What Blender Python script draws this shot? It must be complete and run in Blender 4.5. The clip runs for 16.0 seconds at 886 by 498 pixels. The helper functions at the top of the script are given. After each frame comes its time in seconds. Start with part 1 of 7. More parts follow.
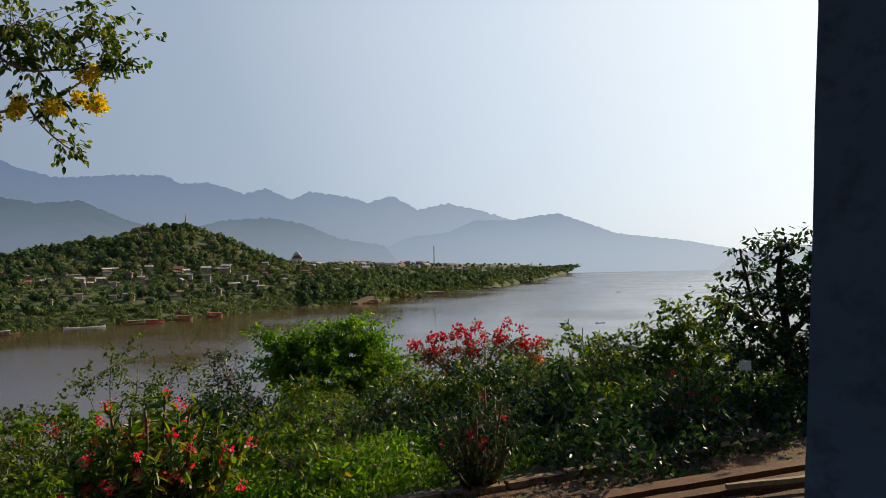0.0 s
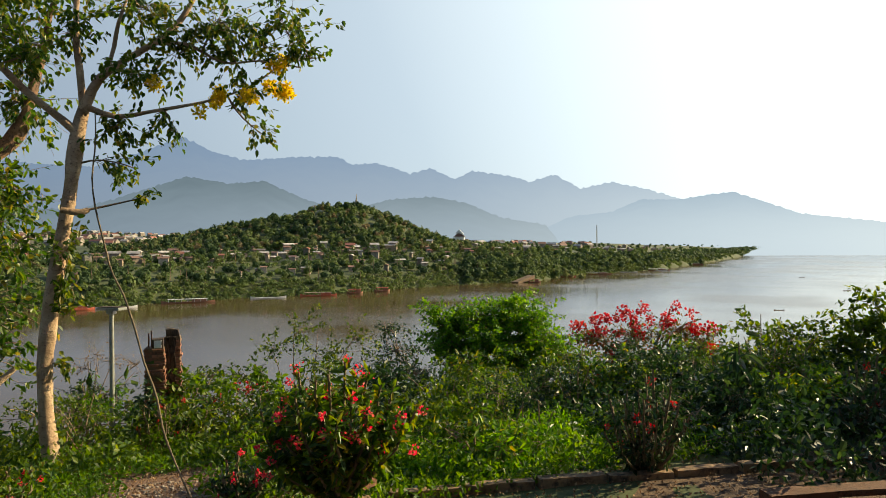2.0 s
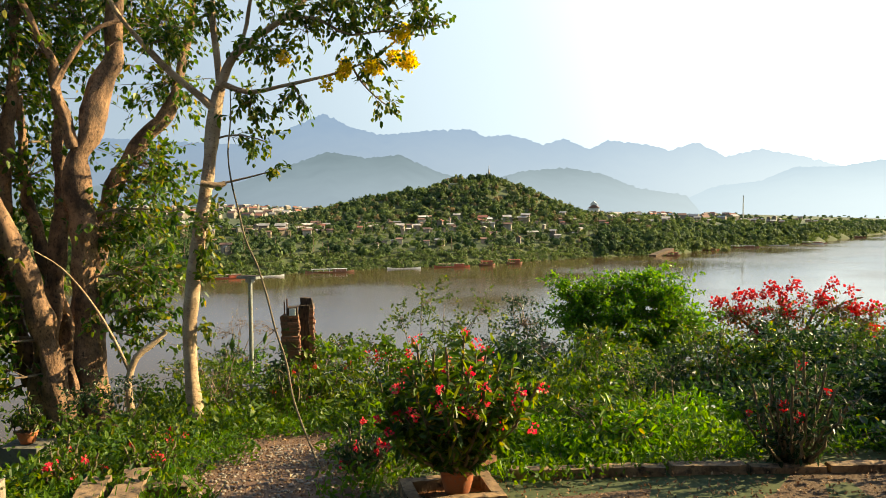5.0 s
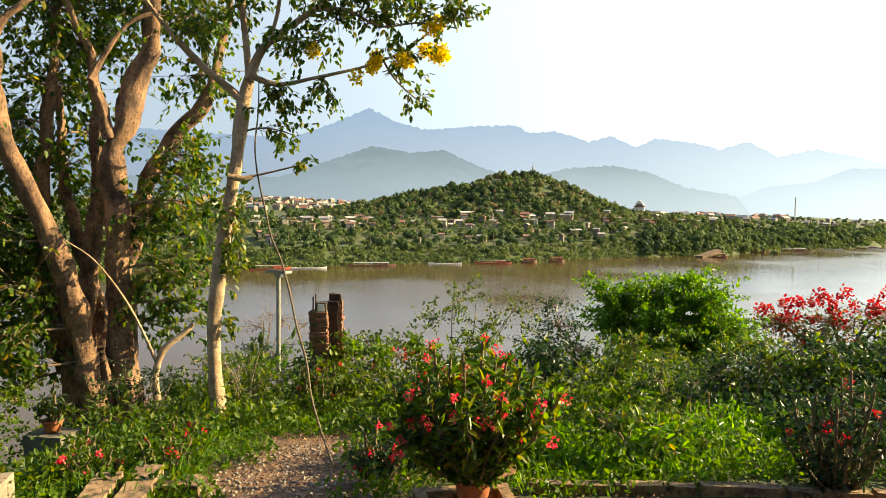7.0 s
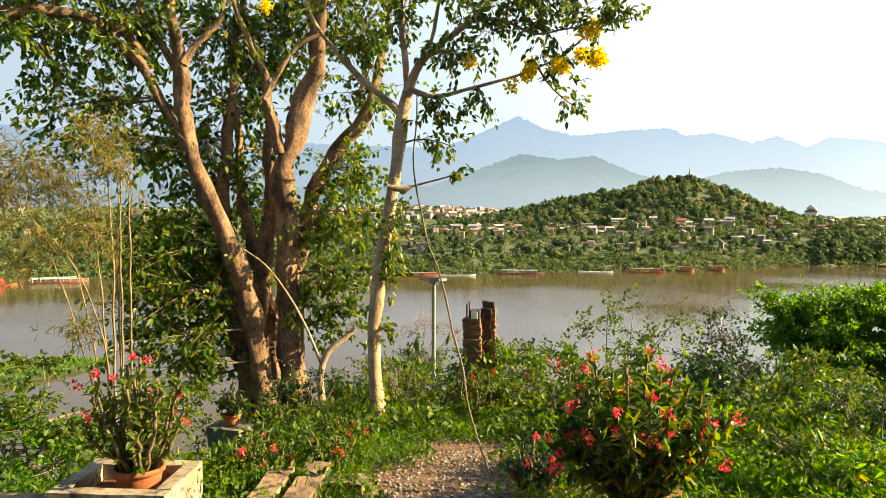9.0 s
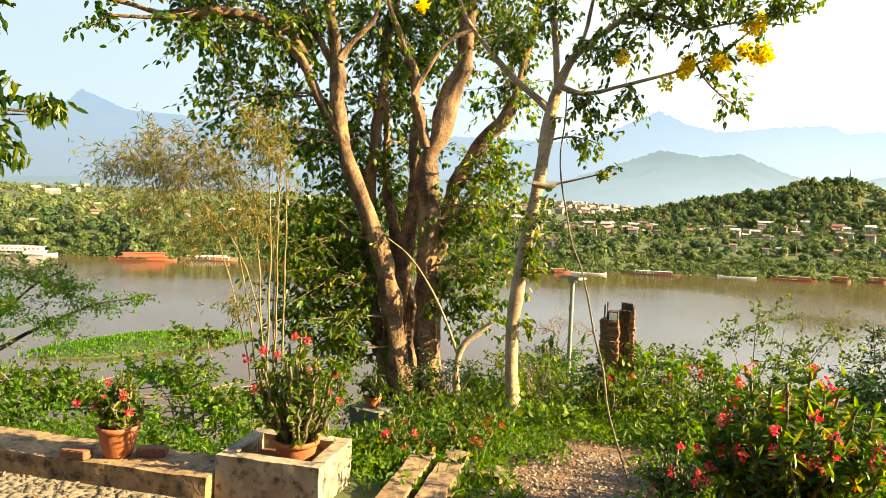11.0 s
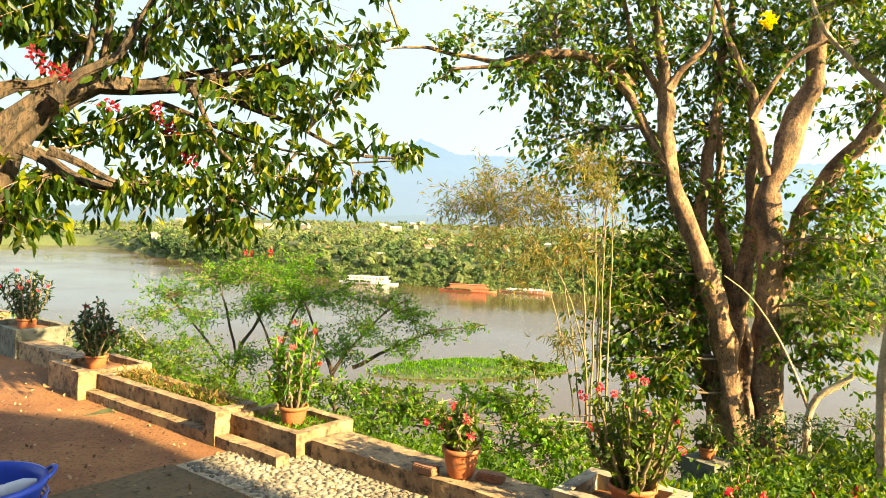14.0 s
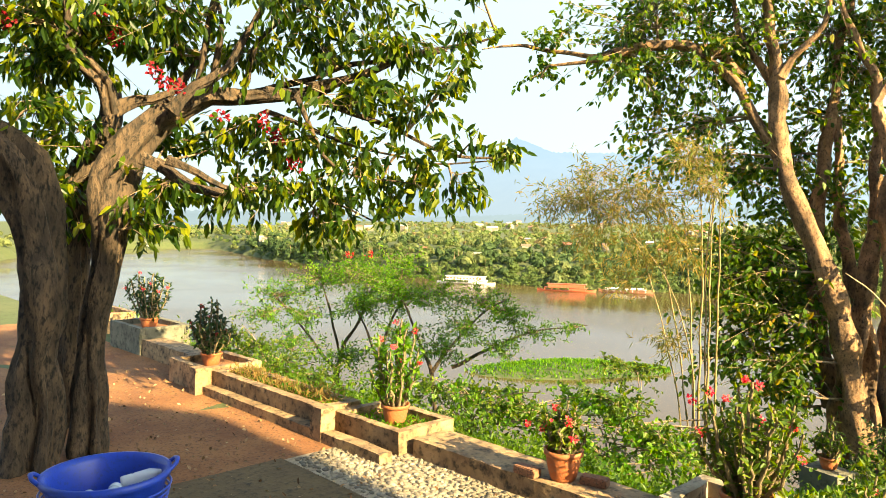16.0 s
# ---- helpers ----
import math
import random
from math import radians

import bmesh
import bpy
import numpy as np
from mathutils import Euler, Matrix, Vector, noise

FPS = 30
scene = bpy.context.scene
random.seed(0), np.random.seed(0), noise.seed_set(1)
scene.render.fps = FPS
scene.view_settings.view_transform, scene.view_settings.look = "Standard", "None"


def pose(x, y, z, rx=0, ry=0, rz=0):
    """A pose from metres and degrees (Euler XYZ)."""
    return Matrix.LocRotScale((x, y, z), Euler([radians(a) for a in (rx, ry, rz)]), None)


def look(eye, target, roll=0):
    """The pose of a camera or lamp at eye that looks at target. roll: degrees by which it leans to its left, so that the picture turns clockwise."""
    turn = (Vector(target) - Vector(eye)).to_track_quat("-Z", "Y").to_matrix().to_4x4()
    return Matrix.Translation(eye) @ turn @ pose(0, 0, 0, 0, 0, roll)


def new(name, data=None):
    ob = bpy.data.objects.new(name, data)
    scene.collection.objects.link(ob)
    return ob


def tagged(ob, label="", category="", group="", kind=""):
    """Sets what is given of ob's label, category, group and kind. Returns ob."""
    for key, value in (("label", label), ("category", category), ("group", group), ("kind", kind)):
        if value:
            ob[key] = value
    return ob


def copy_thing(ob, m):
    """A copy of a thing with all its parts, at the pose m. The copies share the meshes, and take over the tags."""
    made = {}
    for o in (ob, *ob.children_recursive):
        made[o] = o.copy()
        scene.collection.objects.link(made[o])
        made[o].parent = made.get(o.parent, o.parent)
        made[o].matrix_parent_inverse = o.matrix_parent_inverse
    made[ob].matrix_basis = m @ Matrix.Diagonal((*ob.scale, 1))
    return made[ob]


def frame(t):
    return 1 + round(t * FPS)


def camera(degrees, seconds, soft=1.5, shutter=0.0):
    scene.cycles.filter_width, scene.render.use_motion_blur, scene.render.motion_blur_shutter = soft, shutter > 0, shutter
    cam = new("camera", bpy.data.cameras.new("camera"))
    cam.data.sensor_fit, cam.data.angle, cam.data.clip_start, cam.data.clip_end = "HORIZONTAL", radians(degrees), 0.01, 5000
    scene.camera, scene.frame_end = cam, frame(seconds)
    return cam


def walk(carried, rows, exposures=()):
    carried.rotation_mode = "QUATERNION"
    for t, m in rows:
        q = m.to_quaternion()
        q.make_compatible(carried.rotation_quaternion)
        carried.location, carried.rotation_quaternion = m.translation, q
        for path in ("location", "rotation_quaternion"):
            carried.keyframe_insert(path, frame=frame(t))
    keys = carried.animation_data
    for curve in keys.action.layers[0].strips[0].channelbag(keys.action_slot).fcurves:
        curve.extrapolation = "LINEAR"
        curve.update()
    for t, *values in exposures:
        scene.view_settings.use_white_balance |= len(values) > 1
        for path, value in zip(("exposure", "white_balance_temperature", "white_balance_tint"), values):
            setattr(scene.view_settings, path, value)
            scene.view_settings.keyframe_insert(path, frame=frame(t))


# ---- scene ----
cam = camera(64.34, 16.0, soft=0.2)
PATH = [
    (0.0, pose(0.097, -0.212, 2.390, 90.96, 0.97, 0.76)),
    (0.5, pose(0.094, -0.217, 2.393, 90.56, 0.87, 4.42)),
    (1.0, pose(0.081, -0.245, 2.392, 90.37, 0.54, 7.97)),
    (1.5, pose(0.055, -0.230, 2.387, 89.91, 0.55, 11.00)),
    (2.0, pose(0.046, -0.268, 2.385, 89.39, 0.21, 13.80)),
    (2.5, pose(0.025, -0.264, 2.379, 89.15, 0.12, 16.11)),
    (3.0, pose(0.018, -0.275, 2.378, 88.89, 0.09, 18.31)),
    (3.5, pose(0.013, -0.254, 2.368, 88.49, 0.70, 20.60)),
    (4.0, pose(0.042, -0.228, 2.365, 88.26, 0.08, 22.72)),
    (4.2, pose(0.057, -0.190, 2.362, 87.10, 0.37, 23.53)),
    (6.3, pose(0.081, 0.234, 2.391, 87.37, 0.43, 25.61)),
    (6.5, pose(0.104, 0.255, 2.395, 86.90, 0.41, 26.78)),
    (7.0, pose(0.113, 0.309, 2.398, 86.81, -0.73, 28.02)),
    (7.5, pose(0.090, 0.318, 2.392, 86.60, 0.38, 28.53)),
    (8.0, pose(0.063, 0.304, 2.395, 86.37, 0.50, 32.93)),
    (8.5, pose(0.042, 0.295, 2.402, 87.00, -0.10, 36.93)),
    (9.0, pose(0.028, 0.290, 2.403, 87.34, -0.19, 40.03)),
    (9.5, pose(0.014, 0.253, 2.417, 87.65, -0.36, 43.26)),
    (9.7, pose(0.018, 0.230, 2.483, 87.04, -1.64, 44.88)),
    (11.8, pose(-0.142, 0.092, 2.409, 87.19, -0.88, 54.67)),
    (12.0, pose(-0.172, 0.086, 2.412, 87.15, -0.85, 56.03)),
    (12.5, pose(-0.195, 0.023, 2.412, 87.22, -1.49, 58.52)),
    (13.0, pose(-0.238, 0.003, 2.423, 87.55, -2.04, 65.24)),
    (13.5, pose(-0.252, 0.008, 2.423, 88.28, -1.96, 71.71)),
    (14.0, pose(-0.250, 0.002, 2.419, 88.53, -1.88, 75.73)),
    (14.5, pose(-0.256, -0.003, 2.419, 88.46, -1.70, 78.20)),
    (15.0, pose(-0.254, -0.009, 2.424, 88.33, -1.31, 80.11)),
    (15.5, pose(-0.258, -0.010, 2.424, 88.43, -1.05, 82.07)),
    (16.0, pose(-0.270, -0.014, 2.422, 88.31, -1.01, 83.56)),
]
EXPOSURES = [(0.0, 0.22, 6000, 8), (1.5, 0.68, 6300, 3), (3.5, 1.18, 6600, -1), (7.0, 1.6, 6900, 0), (9.0, 1.86, 7100, -1), (12.5, 2.4, 7600, -5), (16.0, 2.53, 7600, -6)]
walk(cam, PATH, EXPOSURES)

# ---- light ----
SUN_YAW, SUN_UP = -51.5, 25.0          # degrees, to the left of +y and above the horizon
world = bpy.data.worlds.new("world")
scene.world = world
world.use_nodes = True
wn = world.node_tree.nodes
sky = wn.new("ShaderNodeTexSky")
sky.sky_type = "NISHITA"
sky.sun_disc = False
sky.sun_elevation = radians(SUN_UP)
sky.sun_rotation = radians(-SUN_YAW)
sky.altitude, sky.air_density, sky.dust_density, sky.ozone_density = 300, 1.0, 2.0, 1.5
haze = wn.new("ShaderNodeMix")          # thin bright haze over the clear sky
haze.data_type = "RGBA"
SUN_DIR = (-math.sin(radians(SUN_YAW)) * math.cos(radians(SUN_UP)), math.cos(radians(SUN_YAW)) * math.cos(radians(SUN_UP)), math.sin(radians(SUN_UP)))
HAZE = [(0.0, (1.22, 1.44, 1.88)), (0.2, (1.48, 1.74, 2.24)), (0.45, (1.9, 2.2, 2.82)), (0.69, (3.6, 4.0, 4.62)), (0.85, (6.3, 6.6, 6.9)), (1.0, (9.7, 9.6, 9.0))]
SKY_POWER = 0.1


def haze_towards(tree_, vector):
    """Brightness of the haze in a direction: it scatters the light forwards, so it is brightest about the sun."""
    n, l = tree_.nodes, tree_.links
    nrm, dot, mr, r = n.new("ShaderNodeVectorMath"), n.new("ShaderNodeVectorMath"), n.new("ShaderNodeMapRange"), n.new("ShaderNodeValToRGB")
    nrm.operation, dot.operation = "NORMALIZE", "DOT_PRODUCT"
    l.new(vector, nrm.inputs[0])
    l.new(nrm.outputs[0], dot.inputs[0])
    dot.inputs[1].default_value = SUN_DIR
    mr.inputs[1].default_value, mr.inputs[2].default_value = -0.9, 1.0
    l.new(dot.outputs["Value"], mr.inputs[0])
    e = r.color_ramp.elements
    while len(e) < len(HAZE):
        e.new(0.5)
    for k, (at_, c) in enumerate(HAZE):
        e[k].position, e[k].color = at_, (*c, 1)
    l.new(mr.outputs[0], r.inputs[0])
    return r.outputs[0]


coord, split, fall = (wn.new(k) for k in ("ShaderNodeTexCoord", "ShaderNodeSeparateXYZ", "ShaderNodeMapRange"))
world.node_tree.links.new(coord.outputs["Generated"], split.inputs[0])
world.node_tree.links.new(split.outputs[2], fall.inputs[0])
fall.inputs[1].default_value, fall.inputs[2].default_value = 0.3, 0.64   # the haze thins out towards the zenith
fall.inputs[3].default_value, fall.inputs[4].default_value = 0.9, 0.0
fall.interpolation_type = "SMOOTHSTEP"
world.node_tree.links.new(fall.outputs[0], haze.inputs[0])
world.node_tree.links.new(sky.outputs[0], haze.inputs[6])
world.node_tree.links.new(haze_towards(world.node_tree, coord.outputs["Generated"]), haze.inputs[7])
world.node_tree.links.new(haze.outputs[2], wn["Background"].inputs[0])
wn["Background"].inputs[1].default_value = SKY_POWER
sun = new("sun", bpy.data.lights.new("sun", "SUN"))
sun.data.energy, sun.data.angle, sun.data.color = 5.0, radians(0.6), (1.0, 0.76, 0.45)
_s, _c = math.sin(radians(SUN_YAW)), math.cos(radians(SUN_YAW))
sun.matrix_world = look((0, 0, 0), (_s * 1.0, -_c * 1.0, -math.tan(radians(SUN_UP))))

# ---- materials ----


def nodes_of(name):
    m = bpy.data.materials.new(name)
    m.use_nodes = True
    return m, m.node_tree.nodes, m.node_tree.links, m.node_tree.nodes["Principled BSDF"]


def ramp_of(n, stops):
    r = n.new("ShaderNodeValToRGB")
    e = r.color_ramp.elements
    while len(e) < len(stops):
        e.new(0.5)
    for k, (at, c) in enumerate(stops):
        e[k].position, e[k].color = at, (*c, 1)
    return r


def surface(name, a, b, c=None, scale=3.0, fine=40.0, rough=0.85, bump=0.4, random_object=0.0, coords="world", metal=0.0, stretch=None, speck=0.52):
    """Two-scale mottled surface: patches of a and b, specks of c, fine relief."""
    m, n, l, p = nodes_of(name)
    if coords == "world":
        src = n.new("ShaderNodeNewGeometry").outputs["Position"]
    else:
        src = n.new("ShaderNodeTexCoord").outputs["Object"]
    if stretch:
        mp = n.new("ShaderNodeMapping")
        mp.inputs["Scale"].default_value = stretch
        l.new(src, mp.inputs[0])
        src = mp.outputs[0]
    big, small = n.new("ShaderNodeTexNoise"), n.new("ShaderNodeTexNoise")
    for t, s, d in ((big, scale, 5), (small, fine, 4)):
        t.inputs["Scale"].default_value, t.inputs["Detail"].default_value = s, d
        t.inputs["Roughness"].default_value = 0.65
        l.new(src, t.inputs["Vector"])
    r1 = ramp_of(n, [(0.35, a), (0.65, b)])
    l.new(big.outputs[0], r1.inputs[0])
    mix = n.new("ShaderNodeMix")
    mix.data_type = "RGBA"
    l.new(r1.outputs[0], mix.inputs[6])
    r2 = ramp_of(n, [(speck, (0, 0, 0)), (speck + 0.18, (1, 1, 1))])
    l.new(small.outputs[0], r2.inputs[0])
    l.new(r2.outputs[0], mix.inputs[0])
    mix.inputs[7].default_value = (*(c or [x * 0.6 for x in a]), 1)
    out = mix.outputs[2]
    if random_object:
        info, hsv, mr = n.new("ShaderNodeObjectInfo"), n.new("ShaderNodeHueSaturation"), n.new("ShaderNodeMapRange")
        mr.inputs[3].default_value, mr.inputs[4].default_value = 1 - random_object, 1 + random_object
        l.new(info.outputs["Random"], mr.inputs[0])
        l.new(mr.outputs[0], hsv.inputs["Value"])
        l.new(out, hsv.inputs["Color"])
        out = hsv.outputs[0]
    l.new(out, p.inputs["Base Color"])
    p.inputs["Roughness"].default_value, p.inputs["Metallic"].default_value = rough, metal
    b1 = n.new("ShaderNodeBump")
    b1.inputs["Strength"].default_value, b1.inputs["Distance"].default_value = bump, 0.02
    add = n.new("ShaderNodeMath")
    l.new(big.outputs[0], add.inputs[0])
    l.new(small.outputs[0], add.inputs[1])
    l.new(add.outputs[0], b1.inputs["Height"])
    l.new(b1.outputs[0], p.inputs["Normal"])
    return m


def leafy(name, stops, glow=0.45, rough=0.5, patch=0.0, hue=0.485, boost=1.9):
    """Foliage: each leaf its own tint; part of the light passes through the leaf."""
    m, n, l, p = nodes_of(name)
    g = n.new("ShaderNodeNewGeometry")
    r = ramp_of(n, stops)
    fac = g.outputs["Random Per Island"]
    if patch:
        t, mx = n.new("ShaderNodeTexNoise"), n.new("ShaderNodeMix")
        t.inputs["Scale"].default_value, t.inputs["Detail"].default_value = patch, 2
        l.new(g.outputs["Position"], t.inputs["Vector"])
        mx.inputs[0].default_value = 0.6
        l.new(fac, mx.inputs[2])
        l.new(t.outputs[0], mx.inputs[3])
        fac = mx.outputs[0]
    l.new(fac, r.inputs[0])
    l.new(r.outputs[0], p.inputs["Base Color"])
    p.inputs["Roughness"].default_value = rough
    p.inputs["Specular IOR Level"].default_value = 0.35
    tr, mix = n.new("ShaderNodeBsdfTranslucent"), n.new("ShaderNodeMixShader")
    hsv = n.new("ShaderNodeHueSaturation")
    hsv.inputs["Saturation"].default_value, hsv.inputs["Value"].default_value = 1.1, boost
    hsv.inputs["Hue"].default_value = hue
    l.new(r.outputs[0], hsv.inputs["Color"])
    l.new(hsv.outputs[0], tr.inputs[0])
    mix.inputs[0].default_value = glow
    l.new(p.outputs[0], mix.inputs[1])
    l.new(tr.outputs[0], mix.inputs[2])
    l.new(mix.outputs[0], n["Material Output"].inputs["Surface"])
    return m


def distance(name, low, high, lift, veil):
    """Far range: a plain glowing backdrop with haze put into its colour, paler towards its foot."""
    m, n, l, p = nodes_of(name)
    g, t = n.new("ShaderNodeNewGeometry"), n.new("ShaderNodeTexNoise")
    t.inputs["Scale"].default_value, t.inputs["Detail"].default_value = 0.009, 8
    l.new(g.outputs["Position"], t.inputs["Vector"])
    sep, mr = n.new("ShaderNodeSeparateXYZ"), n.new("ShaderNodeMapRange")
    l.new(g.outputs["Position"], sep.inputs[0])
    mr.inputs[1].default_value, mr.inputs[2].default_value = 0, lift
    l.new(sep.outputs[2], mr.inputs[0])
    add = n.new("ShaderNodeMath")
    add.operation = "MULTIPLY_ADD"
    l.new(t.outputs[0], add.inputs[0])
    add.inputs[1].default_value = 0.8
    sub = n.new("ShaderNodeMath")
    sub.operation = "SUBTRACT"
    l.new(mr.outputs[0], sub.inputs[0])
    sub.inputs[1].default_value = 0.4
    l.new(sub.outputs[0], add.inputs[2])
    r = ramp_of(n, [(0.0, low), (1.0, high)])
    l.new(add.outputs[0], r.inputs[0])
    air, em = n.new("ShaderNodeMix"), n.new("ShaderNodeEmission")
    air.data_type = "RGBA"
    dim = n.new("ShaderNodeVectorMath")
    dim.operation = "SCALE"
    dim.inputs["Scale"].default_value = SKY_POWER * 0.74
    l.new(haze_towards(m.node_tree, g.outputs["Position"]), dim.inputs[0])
    thick = n.new("ShaderNodeMapRange")          # the painted haze is thickest low down
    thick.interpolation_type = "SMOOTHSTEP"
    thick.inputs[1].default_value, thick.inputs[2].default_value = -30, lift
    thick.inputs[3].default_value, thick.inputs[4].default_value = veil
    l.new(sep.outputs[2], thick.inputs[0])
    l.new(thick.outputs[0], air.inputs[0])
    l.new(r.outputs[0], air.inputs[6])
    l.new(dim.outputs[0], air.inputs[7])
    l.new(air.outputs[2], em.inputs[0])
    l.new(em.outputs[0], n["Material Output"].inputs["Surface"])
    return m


EARTH = surface("earth", (0.17, 0.062, 0.022), (0.27, 0.12, 0.046), (0.05, 0.026, 0.015), 1.2, 25, 0.95, 0.7)
TRODDEN = surface("trodden_path", (0.13, 0.07, 0.042), (0.2, 0.12, 0.075), (0.06, 0.034, 0.022), 3.2, 45, 0.95, 0.6)
SOIL = surface("bank_soil", (0.045, 0.068, 0.018), (0.085, 0.095, 0.034), (0.035, 0.045, 0.015), 0.35, 6, 0.95, 0.5)
LITTER = surface("dark_leaf_litter", (0.085, 0.05, 0.028), (0.15, 0.09, 0.05), (0.035, 0.022, 0.014), 2.5, 40, 0.95, 0.6)
PAVING = surface("worn_paving", (0.12, 0.08, 0.034), (0.075, 0.048, 0.022), (0.028, 0.018, 0.01), 2.2, 16, 0.9, 0.6)
COBBLE_BED = surface("pale_cobble_bed", (0.36, 0.30, 0.225), (0.25, 0.195, 0.14), (0.11, 0.085, 0.06), 3, 26, 0.95, 0.6)
MORTAR = surface("cobble_bed", (0.16, 0.105, 0.062), (0.11, 0.072, 0.042), (0.085, 0.055, 0.035), 3, 60, 0.95, 0.6)
PEBBLE = surface("pebble", (0.25, 0.215, 0.17), (0.15, 0.12, 0.092), (0.07, 0.058, 0.046), 8, 70, 0.7, 0.2, 0.5)
PLASTER = surface("stained_plaster", (0.36, 0.235, 0.13), (0.17, 0.105, 0.06), (0.04, 0.03, 0.021), 3.6, 11, 0.9, 0.8, speck=0.49)
# plaster darkened to grey for the tree shade on one planter; pedestal shares it
PLASTER_GREY = surface("shade_grey_plaster", (0.16, 0.15, 0.115), (0.10, 0.092, 0.07), (0.04, 0.042, 0.03), 2.6, 8, 0.9, 0.7, speck=0.5)
WHITEWASH = surface("whitewash", (0.62, 0.60, 0.56), (0.5, 0.47, 0.42), (0.25, 0.22, 0.18), 1.6, 12, 0.85, 0.35)
WHITE_BOX = surface("stained_whitewash", (0.38, 0.32, 0.245), (0.22, 0.165, 0.115), (0.06, 0.048, 0.035), 3.0, 10, 0.9, 0.6, speck=0.5)
# the porch's dark blue shade is put into the column's whitewash colour
COLUMN = surface("shaded_whitewash", (0.13, 0.18, 0.245), (0.10, 0.14, 0.195), (0.08, 0.105, 0.14), 1.3, 9, 0.9, 0.35)
TERRACOTTA = surface("terracotta", (0.29, 0.078, 0.026), (0.36, 0.115, 0.042), (0.2, 0.11, 0.065), 5, 40, 0.8, 0.2)
BRICK = surface("old_brick", (0.30, 0.125, 0.07), (0.19, 0.095, 0.06), (0.06, 0.045, 0.035), 7, 40, 0.95, 0.6, 0.4, speck=0.5)
BARK_PALE = surface("pale_bark", (0.28, 0.175, 0.10), (0.50, 0.37, 0.24), (0.11, 0.068, 0.042), 3.0, 30, 0.9, 1.0, stretch=(0.8, 0.8, 1.2), speck=0.54)
BARK_BROWN = surface("brown_bark", (0.055, 0.033, 0.021), (0.34, 0.195, 0.108), (0.035, 0.022, 0.015), 3.2, 26, 0.92, 1.0, stretch=(1, 1, 0.7), speck=0.51)
BARK_OLD = surface("old_grey_bark", (0.035, 0.023, 0.016), (0.135, 0.088, 0.056), (0.010, 0.008, 0.006), 4.5, 18, 0.95, 1.0, stretch=(1.5, 1.5, 0.6), speck=0.44)
BARK_DARK = surface("rough_bark", (0.04, 0.026, 0.017), (0.09, 0.058, 0.037), (0.012, 0.008, 0.006), 5, 20, 0.95, 1.0, stretch=(2, 2, 0.4), speck=0.46)
TWIG = surface("twig", (0.17, 0.115, 0.075), (0.27, 0.19, 0.125), (0.07, 0.05, 0.03), 6, 40, 0.9, 0.3)
STEM = surface("thorny_stem", (0.12, 0.09, 0.05), (0.2, 0.15, 0.09), (0.06, 0.05, 0.03), 12, 60, 0.9, 0.5)
CULM = surface("bamboo_culm", (0.27, 0.19, 0.085), (0.19, 0.14, 0.06), (0.11, 0.08, 0.04), 3, 20, 0.55, 0.2)
STEEL = surface("weathered_steel", (0.34, 0.36, 0.34), (0.26, 0.28, 0.26), (0.2, 0.15, 0.1), 4, 40, 0.5, 0.15, metal=0.5)
BOARD = surface("weathered_board", (0.13, 0.058, 0.028), (0.085, 0.04, 0.02), (0.03, 0.017, 0.01), 4, 30, 0.9, 0.6, 0.2)
TIMBER_PALE = surface("pale_timber", (0.36, 0.28, 0.19), (0.24, 0.18, 0.12), (0.15, 0.11, 0.075), 5, 30, 0.8, 0.3)
ROOF_TIN = surface("pale_tin_roof", (0.50, 0.47, 0.43), (0.27, 0.235, 0.2), (0.2, 0.15, 0.12), 0.3, 2, 0.5, 0.1, 0.4)
ROOF_TILE = surface("brown_tile_roof", (0.20, 0.105, 0.075), (0.27, 0.16, 0.12), (0.12, 0.08, 0.06), 0.3, 2, 0.85, 0.2, 0.35)
ROOF_RED = surface("red_tile_roof", (0.30, 0.11, 0.075), (0.24, 0.10, 0.07), (0.2, 0.08, 0.05), 0.3, 2, 0.85, 0.2, 0.2)
WALL_PALE = surface("pale_house_wall", (0.33, 0.29, 0.235), (0.16, 0.13, 0.10), (0.10, 0.08, 0.065), 0.3, 2, 0.85, 0.1, 0.45)
HULL = surface("boat_timber", (0.30, 0.13, 0.07), (0.22, 0.10, 0.055), (0.13, 0.07, 0.04), 0.5, 3, 0.6, 0.1)
BOAT_WHITE = surface("boat_white_paint", (0.75, 0.73, 0.68), (0.66, 0.63, 0.57), (0.45, 0.4, 0.33), 0.5, 3, 0.5, 0.1)
BOAT_RED = surface("boat_red_paint", (0.50, 0.11, 0.05), (0.42, 0.10, 0.05), (0.25, 0.08, 0.05), 0.5, 3, 0.5, 0.1)
BLUE_PLASTIC = surface("blue_plastic", (0.014, 0.06, 0.5), (0.012, 0.05, 0.44), (0.02, 0.05, 0.28), 6, 50, 0.38, 0.05)
CLEAR_PLASTIC, _n, _l, _p = nodes_of("clear_plastic")
_p.inputs["Base Color"].default_value, _p.inputs["Roughness"].default_value = (0.8, 0.85, 0.9, 1), 0.15
_p.inputs["Transmission Weight"].default_value = 0.25
CARD_WHITE = surface("white_card", (0.78, 0.77, 0.74), (0.7, 0.69, 0.66), (0.6, 0.58, 0.55), 9, 60, 0.7, 0.05)
TILE_ROOF = surface("temple_tiles", (0.25, 0.12, 0.08), (0.3, 0.16, 0.1), (0.13, 0.08, 0.05), 2, 12, 0.9, 0.3)

